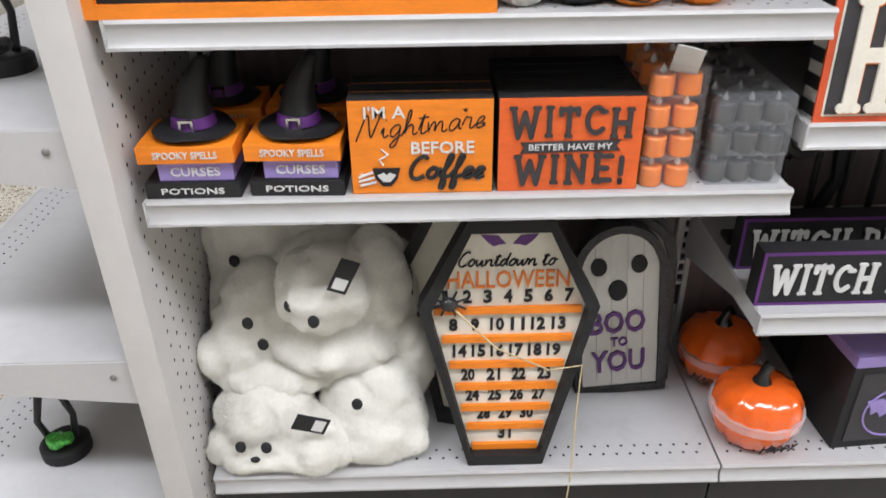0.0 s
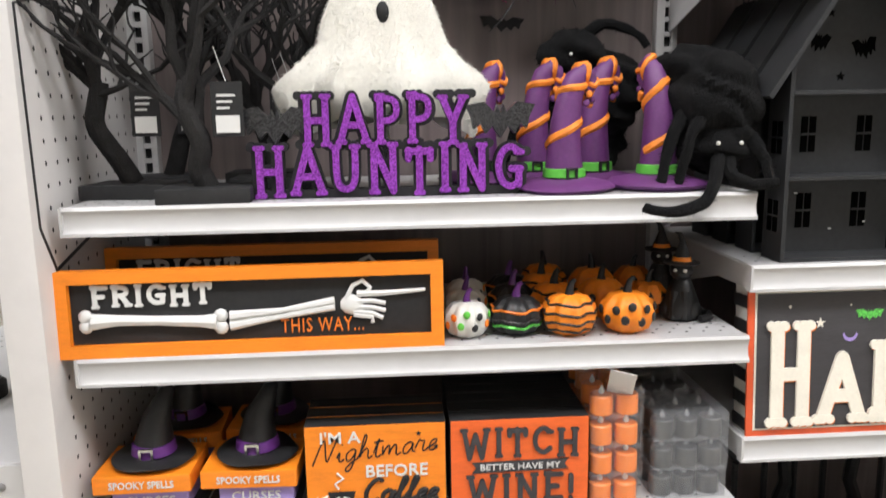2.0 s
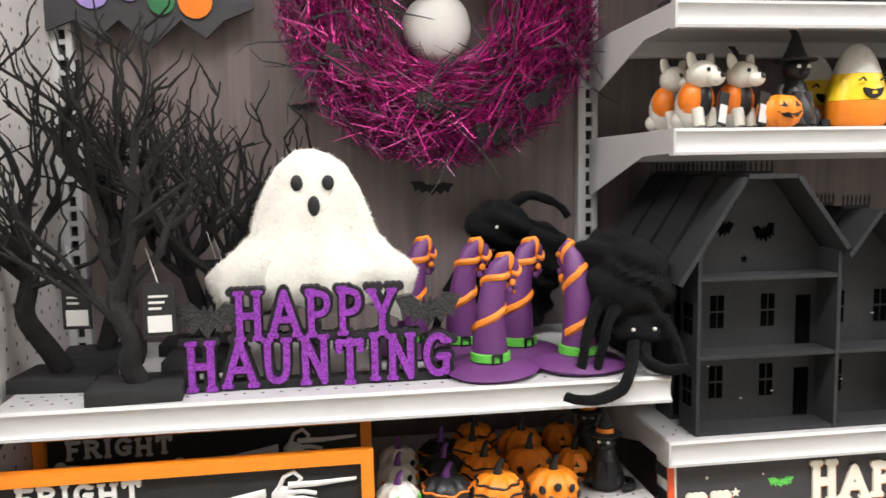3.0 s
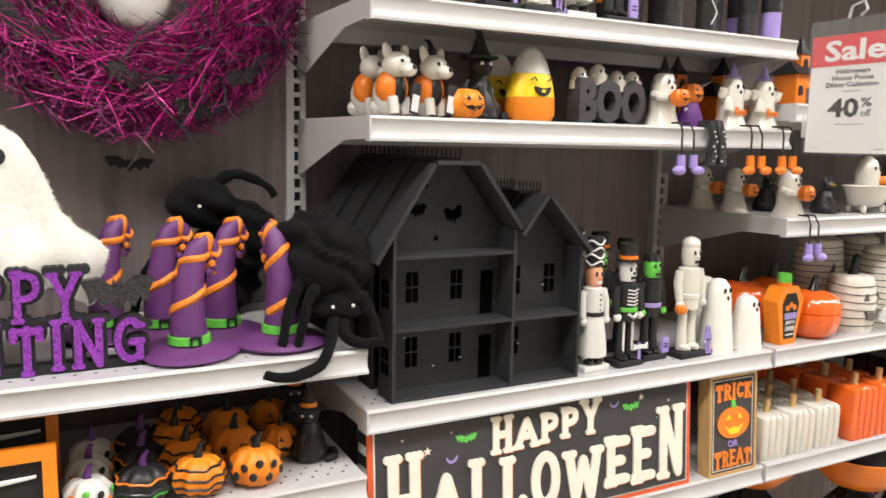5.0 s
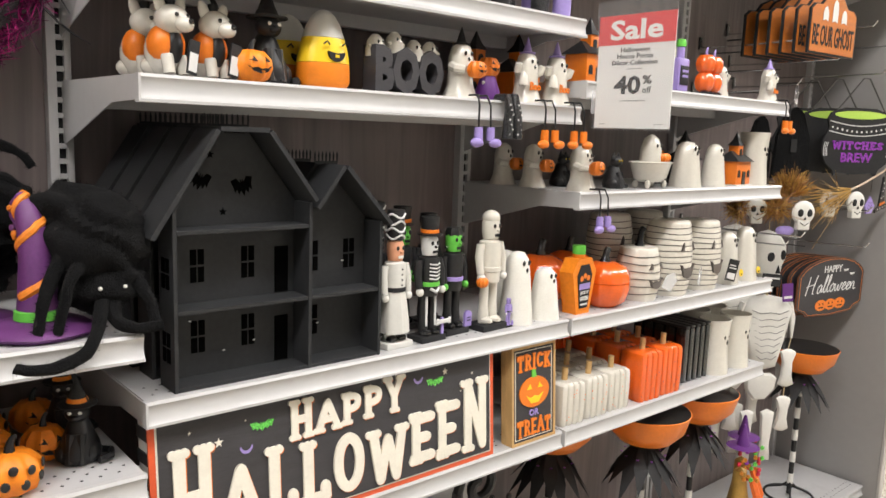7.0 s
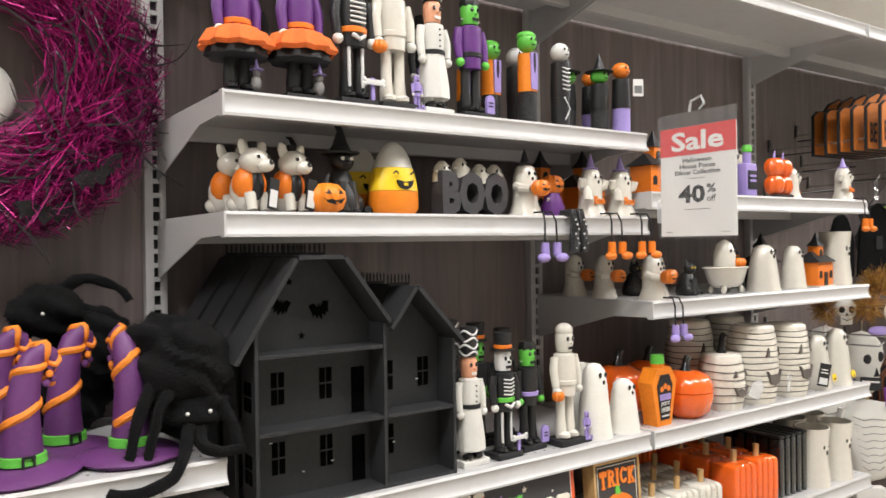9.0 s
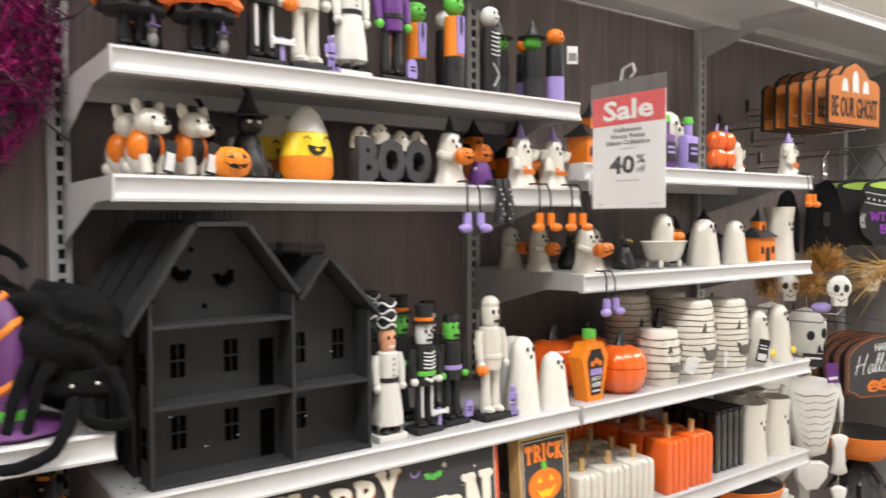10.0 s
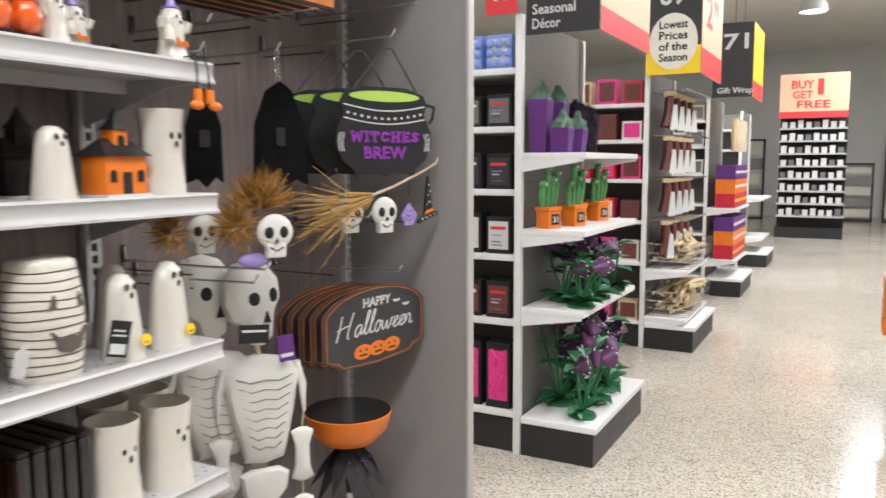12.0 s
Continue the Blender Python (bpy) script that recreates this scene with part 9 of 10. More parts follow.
def happy_board(m, full):
    h = thing("happy_sign", "dark plaque with orange edge, white script and pumpkins", "hanging sign", m, "dark halloween plaques")
    top = [(0.125 * math.cos(radians(a)), 0.118 + 0.062 * math.sin(radians(a))) for a in range(20, 161, 14)]
    out = [(-0.10, 0.02), (-0.085, 0.006), (0.0, 0.0), (0.085, 0.006), (0.10, 0.02), (0.125, 0.03), (0.125, 0.128)] + top + [(-0.125, 0.128), (-0.125, 0.03)]
    part("edge_board", Mesh().plate(out, 0.0, 0.006), EDGEBROWN, h, "thin brown wooden edge", smooth=False)
    part("face", Mesh().plate([(x * 0.985, 0.0015 + z * 0.985) for x, z in out], -0.0014, -0.0002), SLATE, h, "slate face", smooth=False)
    part("inner_line", Mesh().tube([(x * 0.945, -0.0016, 0.005 + z * 0.945) for x, z in out + out[:1]], 0.0012, 5), RUSTWOOD, h)
    if full:
        words("lettering", "HAPPY", PAPER, h, -0.034, 0.034, 0.135, 0.156, -0.0016, 0.001, 0.02, label="white lettering")
        script_words("lettering", "Halloween", PAPER, h, -0.098, 0.090, 0.072, 0.130, -0.0018, 0.0015, "white script", 0.2)
        for k in range(3):
            pk = part("pumpkin_print", disc(-0.036 + k * 0.036, 0.036, 0.021, -0.003, -0.0016, 0.017, 20), ORANGE, h, "orange pumpkin print")
            for dx in (-0.007, 0.007):
                part("face_print", Mesh().plate([(-0.036 + k * 0.036 + dx - 0.003, 0.038), (-0.036 + k * 0.036 + dx + 0.003, 0.038), (-0.036 + k * 0.036 + dx, 0.044)], -0.0038, -0.0031), INK, pk, smooth=False)
            part("mouth_print", Mesh().box(-0.045 + k * 0.036, -0.027 + k * 0.036, -0.0038, -0.0031, 0.027, 0.031), INK, pk, smooth=False)
        for x, z in ((0.05, 0.135), (0.075, 0.122)):
            part("bat_print", Mesh().plate([(x + a * 0.16, z + b * 0.18) for a, b in BATP], -0.0024, -0.0016), PAPER, h, smooth=False)
    return h


for k in range(5):
    happy_board(at(3.43 - 0.006 * k, 0.11 + 0.032 * k, 0.885, -8) @ Matrix.Diagonal((1.66, 1, 1.2, 1)), k == 0)

# hanging cloth skeleton
sk = thing("hanging_skeleton", "white cloth skeleton hanging from a hook", "skeleton decoration", at(2.969, 0.128, 0, -35))


def cushion(poly, d, mt, name, lab="", seed=1):
    """A flat stuffed cloth piece with a soft rim."""
    cx, cz = sum(p[0] for p in poly) / len(poly), sum(p[1] for p in poly) / len(poly)
    ring = lambda k, y: [(cx + (x - cx) * k, y, cz + (z - cz) * k) for x, z in poly]
    return part(name, wobble(Mesh().rings([ring(0.45, -d), ring(0.86, -d * 0.82), ring(0.98, -d * 0.35), ring(1.0, 0), ring(0.96, d * 0.4), ring(0.5, d)]), 0.003, 22, seed), mt, sk, lab)


cushion([(-0.078, 0.972), (-0.05, 1.004), (0.0, 1.012), (0.062, 1.002), (0.096, 0.972), (0.088, 0.93), (0.078, 0.87), (0.064, 0.80), (0.055, 0.768), (0.01, 0.758), (-0.034, 0.764), (-0.042, 0.80), (-0.062, 0.87), (-0.074, 0.93)], 0.022, WHITEPAINT, "torso", "stuffed white torso")
for k in range(8):
    z = 0.80 + k * 0.022
    w = 0.034 + 0.0042 * k
    part("rib_stitch", Mesh().tube([(0.012 - w, -0.0205, z + 0.009), (0.012 - w * 0.5, -0.0225, z - 0.003), (0.012, -0.0228, z + 0.002), (0.012 + w * 0.5, -0.0225, z - 0.003), (0.012 + w, -0.0205, z + 0.009)], 0.0011, 5), GREYINK, sk, "dark rib stitching")
cushion([(-0.078, 1.13), (-0.074, 1.18), (-0.050, 1.214), (-0.012, 1.226), (0.028, 1.212), (0.050, 1.18), (0.052, 1.14), (0.042, 1.108), (0.036, 1.05), (0.016, 1.030), (-0.012, 1.034), (-0.026, 1.07), (-0.058, 1.09)], 0.024, WHITEPAINT, "skull", "white cloth skull")
part("eye_socket", Mesh().ball(-0.008, -0.021, 1.140, 0.017, 0.005, 0.020, 14), INK, sk, "black eye socket")
part("eye_socket", Mesh().ball(0.034, -0.020, 1.146, 0.011, 0.005, 0.017, 14), INK, sk, "black eye socket")
part("nose", Mesh().plate([(0.012, 1.086), (0.029, 1.086), (0.021, 1.112)], -0.0262, -0.020), INK, sk, smooth=False)
for q, x in ((-1, -0.085), (1, 0.098)):
    part("sleeve", wobble(Mesh().tube([(x - q * 0.012, 0, 0.985), (x + q * 0.004, 0, 0.93), (x + q * 0.006, 0, 0.865)], [0.011, 0.010, 0.003], 9), 0.002, 40), WHITEPAINT, sk, "cloth shoulder strip")
    part("arm_cord", Mesh().tube([(x + q * 0.006, 0, 0.866), (x, 0, 0.825)], 0.0016, 5).tube([(x, 0, 0.70), (x, 0, 0.66)], 0.0016, 5), BEIGE, sk)
    for nm, z0, z1 in (("upper_arm", 0.697, 0.828), ("forearm", 0.545, 0.665)):
        cushion([(x - 0.026, z0 + 0.008), (x - 0.008, z0), (x + 0.008, z0), (x + 0.026, z0 + 0.008), (x + 0.017, z0 + 0.04), (x + 0.016, z1 - 0.04), (x + 0.026, z1 - 0.008), (x + 0.008, z1), (x - 0.008, z1), (x - 0.026, z1 - 0.008), (x - 0.016, z1 - 0.04), (x - 0.017, z0 + 0.04)], 0.011, WHITEPAINT, nm, "flat cloth bone")
    xx = 0.01 + q * 0.036
    cushion([(xx - 0.022, 0.44), (xx + 0.022, 0.44), (xx + 0.015, 0.50), (xx + 0.022, 0.61), (xx, 0.62), (xx - 0.022, 0.61), (xx - 0.015, 0.50)], 0.011, WHITEPAINT, "leg", "flat cloth bone")
cushion([(-0.045, 0.735), (-0.02, 0.745), (0.045, 0.745), (0.066, 0.73), (0.06, 0.69), (0.03, 0.655), (-0.012, 0.655), (-0.042, 0.69)], 0.016, WHITEPAINT, "pelvis", "flat cloth pelvis")
part("hang_cord", Mesh().tube([(-0.01, 0.0, 1.22), (-0.01, 0.0, 1.255)], 0.0012, 5).tube([(0.012, 0, 0.76), (0.012, 0, 0.742)], 0.0016, 5).tube([(0.0, 0, 1.035), (0.005, 0, 1.005)], 0.006, 5), BEIGE, sk)
copy_thing(sk, at(2.905, 0.205, 0.015, -35))
tg = thing("hang_tag", "black printed card tags clipped on the skeleton", "price tag", pose(2.925, 0.085, 1.062, 0, 4, -35))
part("card", Mesh().box(-0.04, 0.025, -0.001, 0.001, -0.012, 0.028), BLACKMATT, tg)
part("print_line", Mesh().box(-0.034, 0.018, -0.0018, -0.0011, 0.012, 0.017), PAPER, tg)
tg = thing("hang_tag", "purple and orange candy bag clipped under the skull", "price tag", pose(3.0, 0.07, 1.025, 0, -6, -35))
part("card", Mesh().box(-0.018, 0.018, -0.001, 0.001, -0.03, 0.03), PURPLE, tg)
part("print_line", Mesh().box(-0.014, 0.014, -0.0018, -0.0011, -0.02, -0.012), PAPER, tg)
for x, y, z, w_, h in ((3.09, 0.15, 1.385, 0.064, 0.235), (2.835, 0.13, 1.395, 0.038, 0.19)):
    bw = thing("felt_cloak", "black felt cloak hanging from a chain", "hanging decoration", pose(x, y, z, 0, 0, -34), "black hanging felt cloaks")
    part("felt", wobble(Mesh().plate([(-w_, 0.0), (-w_ * 0.4, 0.012), (0.0, -0.008), (w_ * 0.6, 0.012), (w_, 0.0), (w_ * 0.92, h * 0.6), (w_ * 0.45, h * 0.92), (0.0, h), (-w_ * 0.45, h * 0.92), (-w_ * 0.92, h * 0.6)], -0.009, 0.009), 0.006, 20), BLACKPLUSH, bw, smooth=False)
    for k in range(5):
        part("chain_link", Mesh().tube([(0.005 * math.cos(i * math.pi / 4), 0.005 * math.sin(i * math.pi / 4) * (k % 2), h + 0.008 + k * 0.014 + 0.009 * math.sin(i * math.pi / 4)) for i in range(9)], 0.0014, 5), CHROME, bw)
    part("swing_tag", Mesh().box(-0.010, 0.010, -0.016, -0.0145, h * 0.38, h * 0.56), BLACKMATT, bw, "black swing tag", smooth=False)

# ---------------------------------------------------------------- neighbouring rack, facing the other way
for z, d in ((0.88, 0.36), (0.50, 0.40), (0.18, 0.42), (1.32, 0.34)):
    s = thing("shelf", "white steel shelf of the neighbouring rack", "shelf", at(-0.064, -0.04, z), "shelves of the neighbouring rack")
    part("plate", Mesh().box(-d, -0.004, 0.004, 0.9, -0.018, 0.0, 0.001), SHELFTOP, s, smooth=False)
    part("side_bracket", Mesh().rings([[(x, y, zz) for x, zz in ((-0.002, -0.001), (-0.002, -0.085), (-0.1, -0.075), (-d, -0.035), (-d, -0.001))] for y in (0.0, 0.003)]), BRACKET, s, smooth=False)
    part("lip", Mesh().rings([[(-d - 0.012 + y, yy, zz) for y, zz in LIP] for yy in (0.0, 0.9)]), WHITE, s)
    dots = Mesh()
    for r in range(3):
        for i in range(34):
            cx, cy = -d + 0.03 + r * 0.018, 0.03 + i * 0.0245 + (0.012 if r % 2 else 0)
            dots.add([(cx + 0.0026 * c, cy + 0.0026 * q, 0.0006) for c, q in ((1, 0), (0.5, 0.87), (-0.5, 0.87), (-1, 0), (-0.5, -0.87), (0.5, -0.87))], [range(6)])
    tagged(part("perforation", dots, HOLE, s, smooth=False), kind="stuff")
    part("bolt", Mesh().ball(-0.035, -0.001, -0.03, 0.006, 0.003, 0.006, 8), DARKSTEEL, s)
kp = tagged(part("rack_kick", Mesh().box(-0.45, -0.066, 0.0, 0.86, 0.0, 0.14), KICK, None, smooth=False), "black kick plate of the neighbouring rack", "kick plate", "", "structure")
for x, y, z in ((-0.30, 0.10, 0.18), (-0.27, 0.32, 0.18), (-0.26, 0.22, 0.88), (-0.24, 0.45, 0.88), (-0.22, 0.2, 1.32), (-0.2, 0.4, 1.32)):
    f = thing("black_stand_figure", "black skeleton stand with green trim on a round base", "figure", at(x, y, z, 20), "black stand figures")
    part("base", Mesh().lathe([(0, 0), (0.045, 0), (0.045, 0.022), (0.038, 0.028), (0, 0.028)], 22), BLACKMATT, f)
    for q in (-1, 1):
        part("leg", Mesh().tube([(q * 0.02, 0, 0.028), (q * 0.03, -0.01, 0.09), (q * 0.012, 0, 0.16)], [0.007, 0.006, 0.008], 8), BLACK, f)
    part("body", Mesh().ball(0, 0, 0.19, 0.028, 0.02, 0.04, 14), BLACK, f)
    part("trim", wobble(Mesh().ball(-0.004, -0.022, 0.045, 0.024, 0.02, 0.014, 14), 0.008, 60), GREENGLIT if z < 0.5 else BLACKGLIT, f, "green tinsel trim")
    part("head", Mesh().ball(0, 0, 0.25, 0.022, 0.022, 0.026, 14), PAPER if z < 0.5 else BLACK, f)

# ---------------------------------------------------------------- gondolas along the main aisle


def gondola(x0, w, top=2.12, run=3.2, levels=(1.48, 1.12, 0.74), side_levels=(1.88, 1.607, 1.306, 0.99, 0.67), peg=True, label=""):
    """A free-standing shelf run: end cap towards the aisle, long side behind it."""
    g = thing("gondola", label, "shelf unit", at(x0, 0, 0), "gondolas along the aisle")
    for px in (0.0, w - 0.03):
        part("post", Mesh().box(px, px + 0.035, 0.365, 0.40, 0, top, 0.002), GONDWHITE, g, "white upright post")
    part("back_board", Mesh().box(0.036, w - 0.031, 0.385, 0.395, 0.16, top), DARKSTEEL, g, "grey pegboard back", smooth=False)
    dots = Mesh()
    for i in range(int((top - 0.25) / 0.032)):
        for j in range(int((w - 0.1) / 0.032)):
            cx, cz = 0.06 + j * 0.032, 0.22 + i * 0.032
            dots.add([(cx + 0.003, 0.3846, cz), (cx, 0.3846, cz + 0.003), (cx - 0.003, 0.3846, cz), (cx, 0.3846, cz - 0.003)], [range(4)])
    tagged(part("peg_hole", dots, HOLE, g, smooth=False), kind="stuff")
    part("deck", Mesh().box(0.0, w, -0.02, 0.36, 0.165, 0.195, 0.003), GONDWHITE, g, "white base deck")
    part("kick_plate", Mesh().box(0.012, w - 0.012, -0.005, 0.36, 0, 0.1645), KICK, g, "black kick plate", smooth=False)
    for z in levels:
        part("end_shelf", Mesh().box(0.004, w - 0.004, 0.05, 0.364, z - 0.028, z, 0.003), GONDWHITE, g, "white end shelf")
        for bx in (0.002, w - 0.005):
            part("shelf_bracket", Mesh().rings([[(bx + d, y, zz) for y, zz in ((0.06, z - 0.0285), (0.06, z - 0.04), (0.36, z - 0.09), (0.364, z - 0.0285))] for d in (0, 0.003)]), GONDWHITE, g, smooth=False)
    part("spine", Mesh().box(w / 2 - 0.02, w / 2 + 0.02, 0.401, run, 0.12, top - 0.02), DARKSTEEL, g, smooth=False)
    part("run_kick", Mesh().box(0.03, w - 0.03, 0.401, run, 0, 0.165), KICK, g, smooth=False)
    for sx in (0, 1):
        a, b = (0.012, w / 2 - 0.021) if sx == 0 else (w / 2 + 0.021, w - 0.012)
        for z in side_levels + (0.21,):
            part("side_shelf", Mesh().box(a, b, 0.402, run, z - 0.03, z, 0.003), GONDWHITE, g, "white side shelf")
    part("run_end_frame", Mesh().box(0.0, 0.02, run, run + 0.03, 0, top), GONDWHITE, g)
    return g


G = [5.075, 7.56, 10.25]
gondola(G[0], 0.94, label="white shelf gondola with green monster plants and candles")
gondola(G[1], 0.94, levels=(0.62, 0.25), label="white shelf gondola with hanging bags and wire baskets")
gondola(G[2], 0.94, levels=(0.95, 0.40), label="white shelf gondola with colourful boxes")
gondola(12.9, 0.94, levels=(0.95, 0.40), label="white shelf gondola further along the aisle")


def box_item(name, x, y, z, w, d, h, mt, lab, cat, turn=0, face=None, group=""):
    b = thing(name, lab, cat, at(x, y, z, turn), group)
    part("carton", Mesh().box(-w / 2, w / 2, -d / 2, d / 2, 0, h, 0.002), mt, b, smooth=False)
    if face is not None:
        part("front_print", Mesh().box(-w * 0.4, w * 0.4, -d / 2 - 0.0014, -d / 2 - 0.0002, h * 0.12, h * 0.88), face, b, smooth=False)
    return b


rn = random.Random(11)
# long side of the first gondola: packaged goods facing the cross aisle
for zi, z in enumerate((1.88, 1.607, 1.306, 0.99, 0.67, 0.21)):
    for k in range(5):
        y = 0.50 + k * 0.16
        col, fc = ((BLUEGLOBE, PAPER), (BLACKMATT, GREYINK), (BLACKMATT, SLATE), (BLACKMATT, PAPER), (BLACKMATT, BROWN), (BLACKMATT, PINK))[zi]
        hh = (0.17, 0.16, 0.19, 0.20, 0.2, 0.36)[zi] * rn.uniform(0.9, 1.0)
        bx = box_item("boxed_item", G[0] + 0.10, y, z, 0.13, 0.12, hh, col, "dark printed box of party goods on the shelf" if zi else "clear box of pale blue baubles on the shelf", "box", -90, fc, "boxes on the gondola side")
        if zi == 0:
            for q in range(9):
                part("bauble", Mesh().ball(-0.045 + (q % 3) * 0.045, -0.064, 0.03 + (q // 3) * 0.045, 0.021, 0.012, 0.021, 10), BLUEGLOBE, bx)
        elif zi == 5:
            for q in range(22):
                part("pink_light", Mesh().tube([(rn.uniform(-0.045, 0.045), -0.0625, rn.uniform(0.05, 0.3)), (rn.uniform(-0.045, 0.045), -0.066, rn.uniform(0.05, 0.3))], 0.009, 6), PINK, bx)
        else:
            part("label_band", Mesh().box(-0.04, 0.04, -0.0632, -0.0618, hh * 0.66, hh * 0.74), PAPER if k % 2 else REDINK, bx)
            for q in range(4):
                part("print_line", Mesh().box(-0.035, 0.02 - 0.008 * (q % 3), -0.0632, -0.0618, hh * (0.22 + 0.09 * q), hh * (0.25 + 0.09 * q)), (GREYINK, BROWN, PAPER, LILAC)[(q + k) % 4], bx)


def monster_plant(m, s=1.0):
    p = thing("monster_plant", "green monster plant with purple toothed flowers", "artificial plant", m, "monster plants")
    part("foot", wobble(Mesh().lathe([(0, 0), (0.062, 0), (0.06, 0.012), (0.03, 0.022), (0, 0.024)], 20), 0.006, 30), LEAF, p)
    r2 = random.Random(int(m.translation.x * 1000) % 97)
    for k in range(4):
        a = k * math.pi * 0.5 + r2.uniform(-0.3, 0.3)
        tip = Vector((0.095 * math.cos(a) * s, 0.06 * math.sin(a) - 0.03, r2.uniform(0.2, 0.33) * s))
        part("stem", Mesh().tube([(0, 0, 0.02), tip * 0.45 + Vector((0.01, 0, 0.02)), tip], [0.007, 0.0055, 0.005], 7), LEAF, p)
        mk = Matrix.Translation(tip) @ pose(0, 0, 0, r2.uniform(60, 95), 0, math.degrees(a) * 0.25 - 25)
        fl = part("flower", Mesh().lathe([(0.008, -0.02), (0.020, 0.0), (0.030, 0.024), (0.045, 0.040), (0.040, 0.041), (0.022, 0.024), (0, 0.010)], 20, lobes=6, depth=0.1), PLUMPETAL, p, "plum flower with an open toothed mouth", mk)
        for t in range(10):
            part("tooth", Mesh().ball(0.041 * math.cos(t * math.pi / 5), 0.041 * math.sin(t * math.pi / 5), 0.042, 0.0045, 0.0045, 0.005, 6), PAPER, fl)
    for k in range(14):
        a = r2.uniform(0, 2 * math.pi)
        z = (0.025 if k < 8 else r2.uniform(0.12, 0.30)) * s
        lf = Mesh().add([(0, 0, 0), (0.032, 0.03, 0.014), (0.028, 0.075, 0.016), (0, 0.115, -0.008), (-0.028, 0.075, 0.016), (-0.032, 0.03, 0.014), (0, 0.055, 0.004)], [(0, 1, 6), (1, 2, 6), (2, 3, 6), (3, 4, 6), (4, 5, 6), (5, 0, 6)])
        part("leaf", lf, LEAF, p, "", Matrix.Translation((0, 0, z)) @ pose(0, 0, 0, r2.uniform(-5, 30), 0, math.degrees(a)), False)
    return p


for x, y, z, s in ((0.16, 0.10, 0.195, 1.0), (0.40, 0.12, 0.195, 1.05), (0.66, 0.12, 0.195, 1.1), (0.82, 0.16, 0.195, 1.0), (0.15, 0.11, 0.74, 0.85), (0.28, 0.24, 0.74, 0.9), (0.42, 0.12, 0.74, 0.9), (0.58, 0.24, 0.74, 0.9), (0.72, 0.12, 0.74, 0.85), (0.3, 0.26, 0.195, 1.1), (0.55, 0.27, 0.195, 1.1)):
    monster_plant(at(G[0] + x, y, z, x * 300) @ Matrix.Diagonal((1.25, 1.1, 1.2 if z < 0.5 else 1.0, 1)), s)
for k in range(5):
    p = thing("monster_pot", "green monster sprout in an orange numbered pot", "pot plant", at(G[0] + 0.09 + k * 0.20, 0.26 - 0.06 * (k % 2), 1.12, -20), "numbered orange pots")
    part("pot", Mesh().box(-0.045, 0.045, -0.04, 0.04, 0, 0.085, 0.004).box(-0.05, 0.05, -0.045, 0.045, 0.0851, 0.105, 0.004), ORANGE, p, "orange square pot")
    part("number_plate", Mesh().box(-0.025, 0.03, -0.0425, -0.0402, 0.02, 0.07), INK, p, "black number plate")
    words("number", "31", PAPER, p, -0.014, 0.02, 0.03, 0.06, -0.0426, 0.001, 0.02)
    for q, (dx, hh) in enumerate(((-0.042, 0.11), (-0.012, 0.19), (0.014, 0.13), (0.04, 0.16))):
        part("sprout", Mesh().tube([(dx, 0, 0.1), (dx * 1.3, -0.005, 0.1 + hh * 0.5), (dx * 1.2, -0.008, 0.1 + hh)], [0.012, 0.016, 0.012], 9), SPROUT, p, "speckled green sprout")
        part("sprout_head", wobble(Mesh().ball(dx * 1.2, -0.01, 0.1 + hh, 0.022, 0.022, 0.02, 12), 0.003, 60), SPROUT, p)
        part("sprout_eye", Mesh().ball(dx * 1.2, -0.031, 0.1 + hh + 0.003, 0.009, 0.004, 0.006, 8), PAPER, p)
PLUMFEATHER = mat("dark_plum_feather", (0.016, 0.006, 0.020), 0.8, var=0.4)
for k, (x, y, hh, mt) in enumerate(((0.08, 0.30, 0.25, PURPLE), (0.31, 0.30, 0.25, PURPLE), (0.07, 0.19, 0.115, PURPLE), (0.28, 0.19, 0.115, PURPLE), (0.53, 0.28, 0.26, PLUMFEATHER), (0.72, 0.28, 0.25, PLUMFEATHER))):
    lab = "purple square vase with sparkling green crystals" if mt is PURPLE else "dark plum feathered wreath post"
    c = thing("crystal_vase" if mt is PURPLE else "feather_post", lab, "vase" if mt is PURPLE else "feather decoration", at(G[0] + x, y, 1.48, 5), "purple vases" if mt is PURPLE else "feather posts")
    if mt is PURPLE:
        part("column", Mesh().rings([[(sx * w_, sy * w_ * 0.8, z) for sx, sy in ((-1, -1), (1, -1), (1, 1), (-1, 1))] for z, w_ in ((0, 0.045), (hh * 0.98, 0.058), (hh, 0.056))]), mt, c, smooth=False)
        part("crystal_top", wobble(wobble(Mesh().lathe([(0.052, hh + 0.0005), (0.044, hh + 0.03), (0.018, hh + 0.058), (0.012, hh + 0.085), (0, hh + 0.086)], 26), 0.012, 60), 0.006, 140), SILVERGLIT, c, "sparkling green crystals", smooth=False)
    else:
        b = part("post", Mesh().lathe([(0.045, 0), (0.05, hh * 0.5), (0.055, hh * 0.85), (0.03, hh), (0, hh + 0.01)], 20), mt, c)
        fuzz(b, 1400, 0.026, 0.003, k)

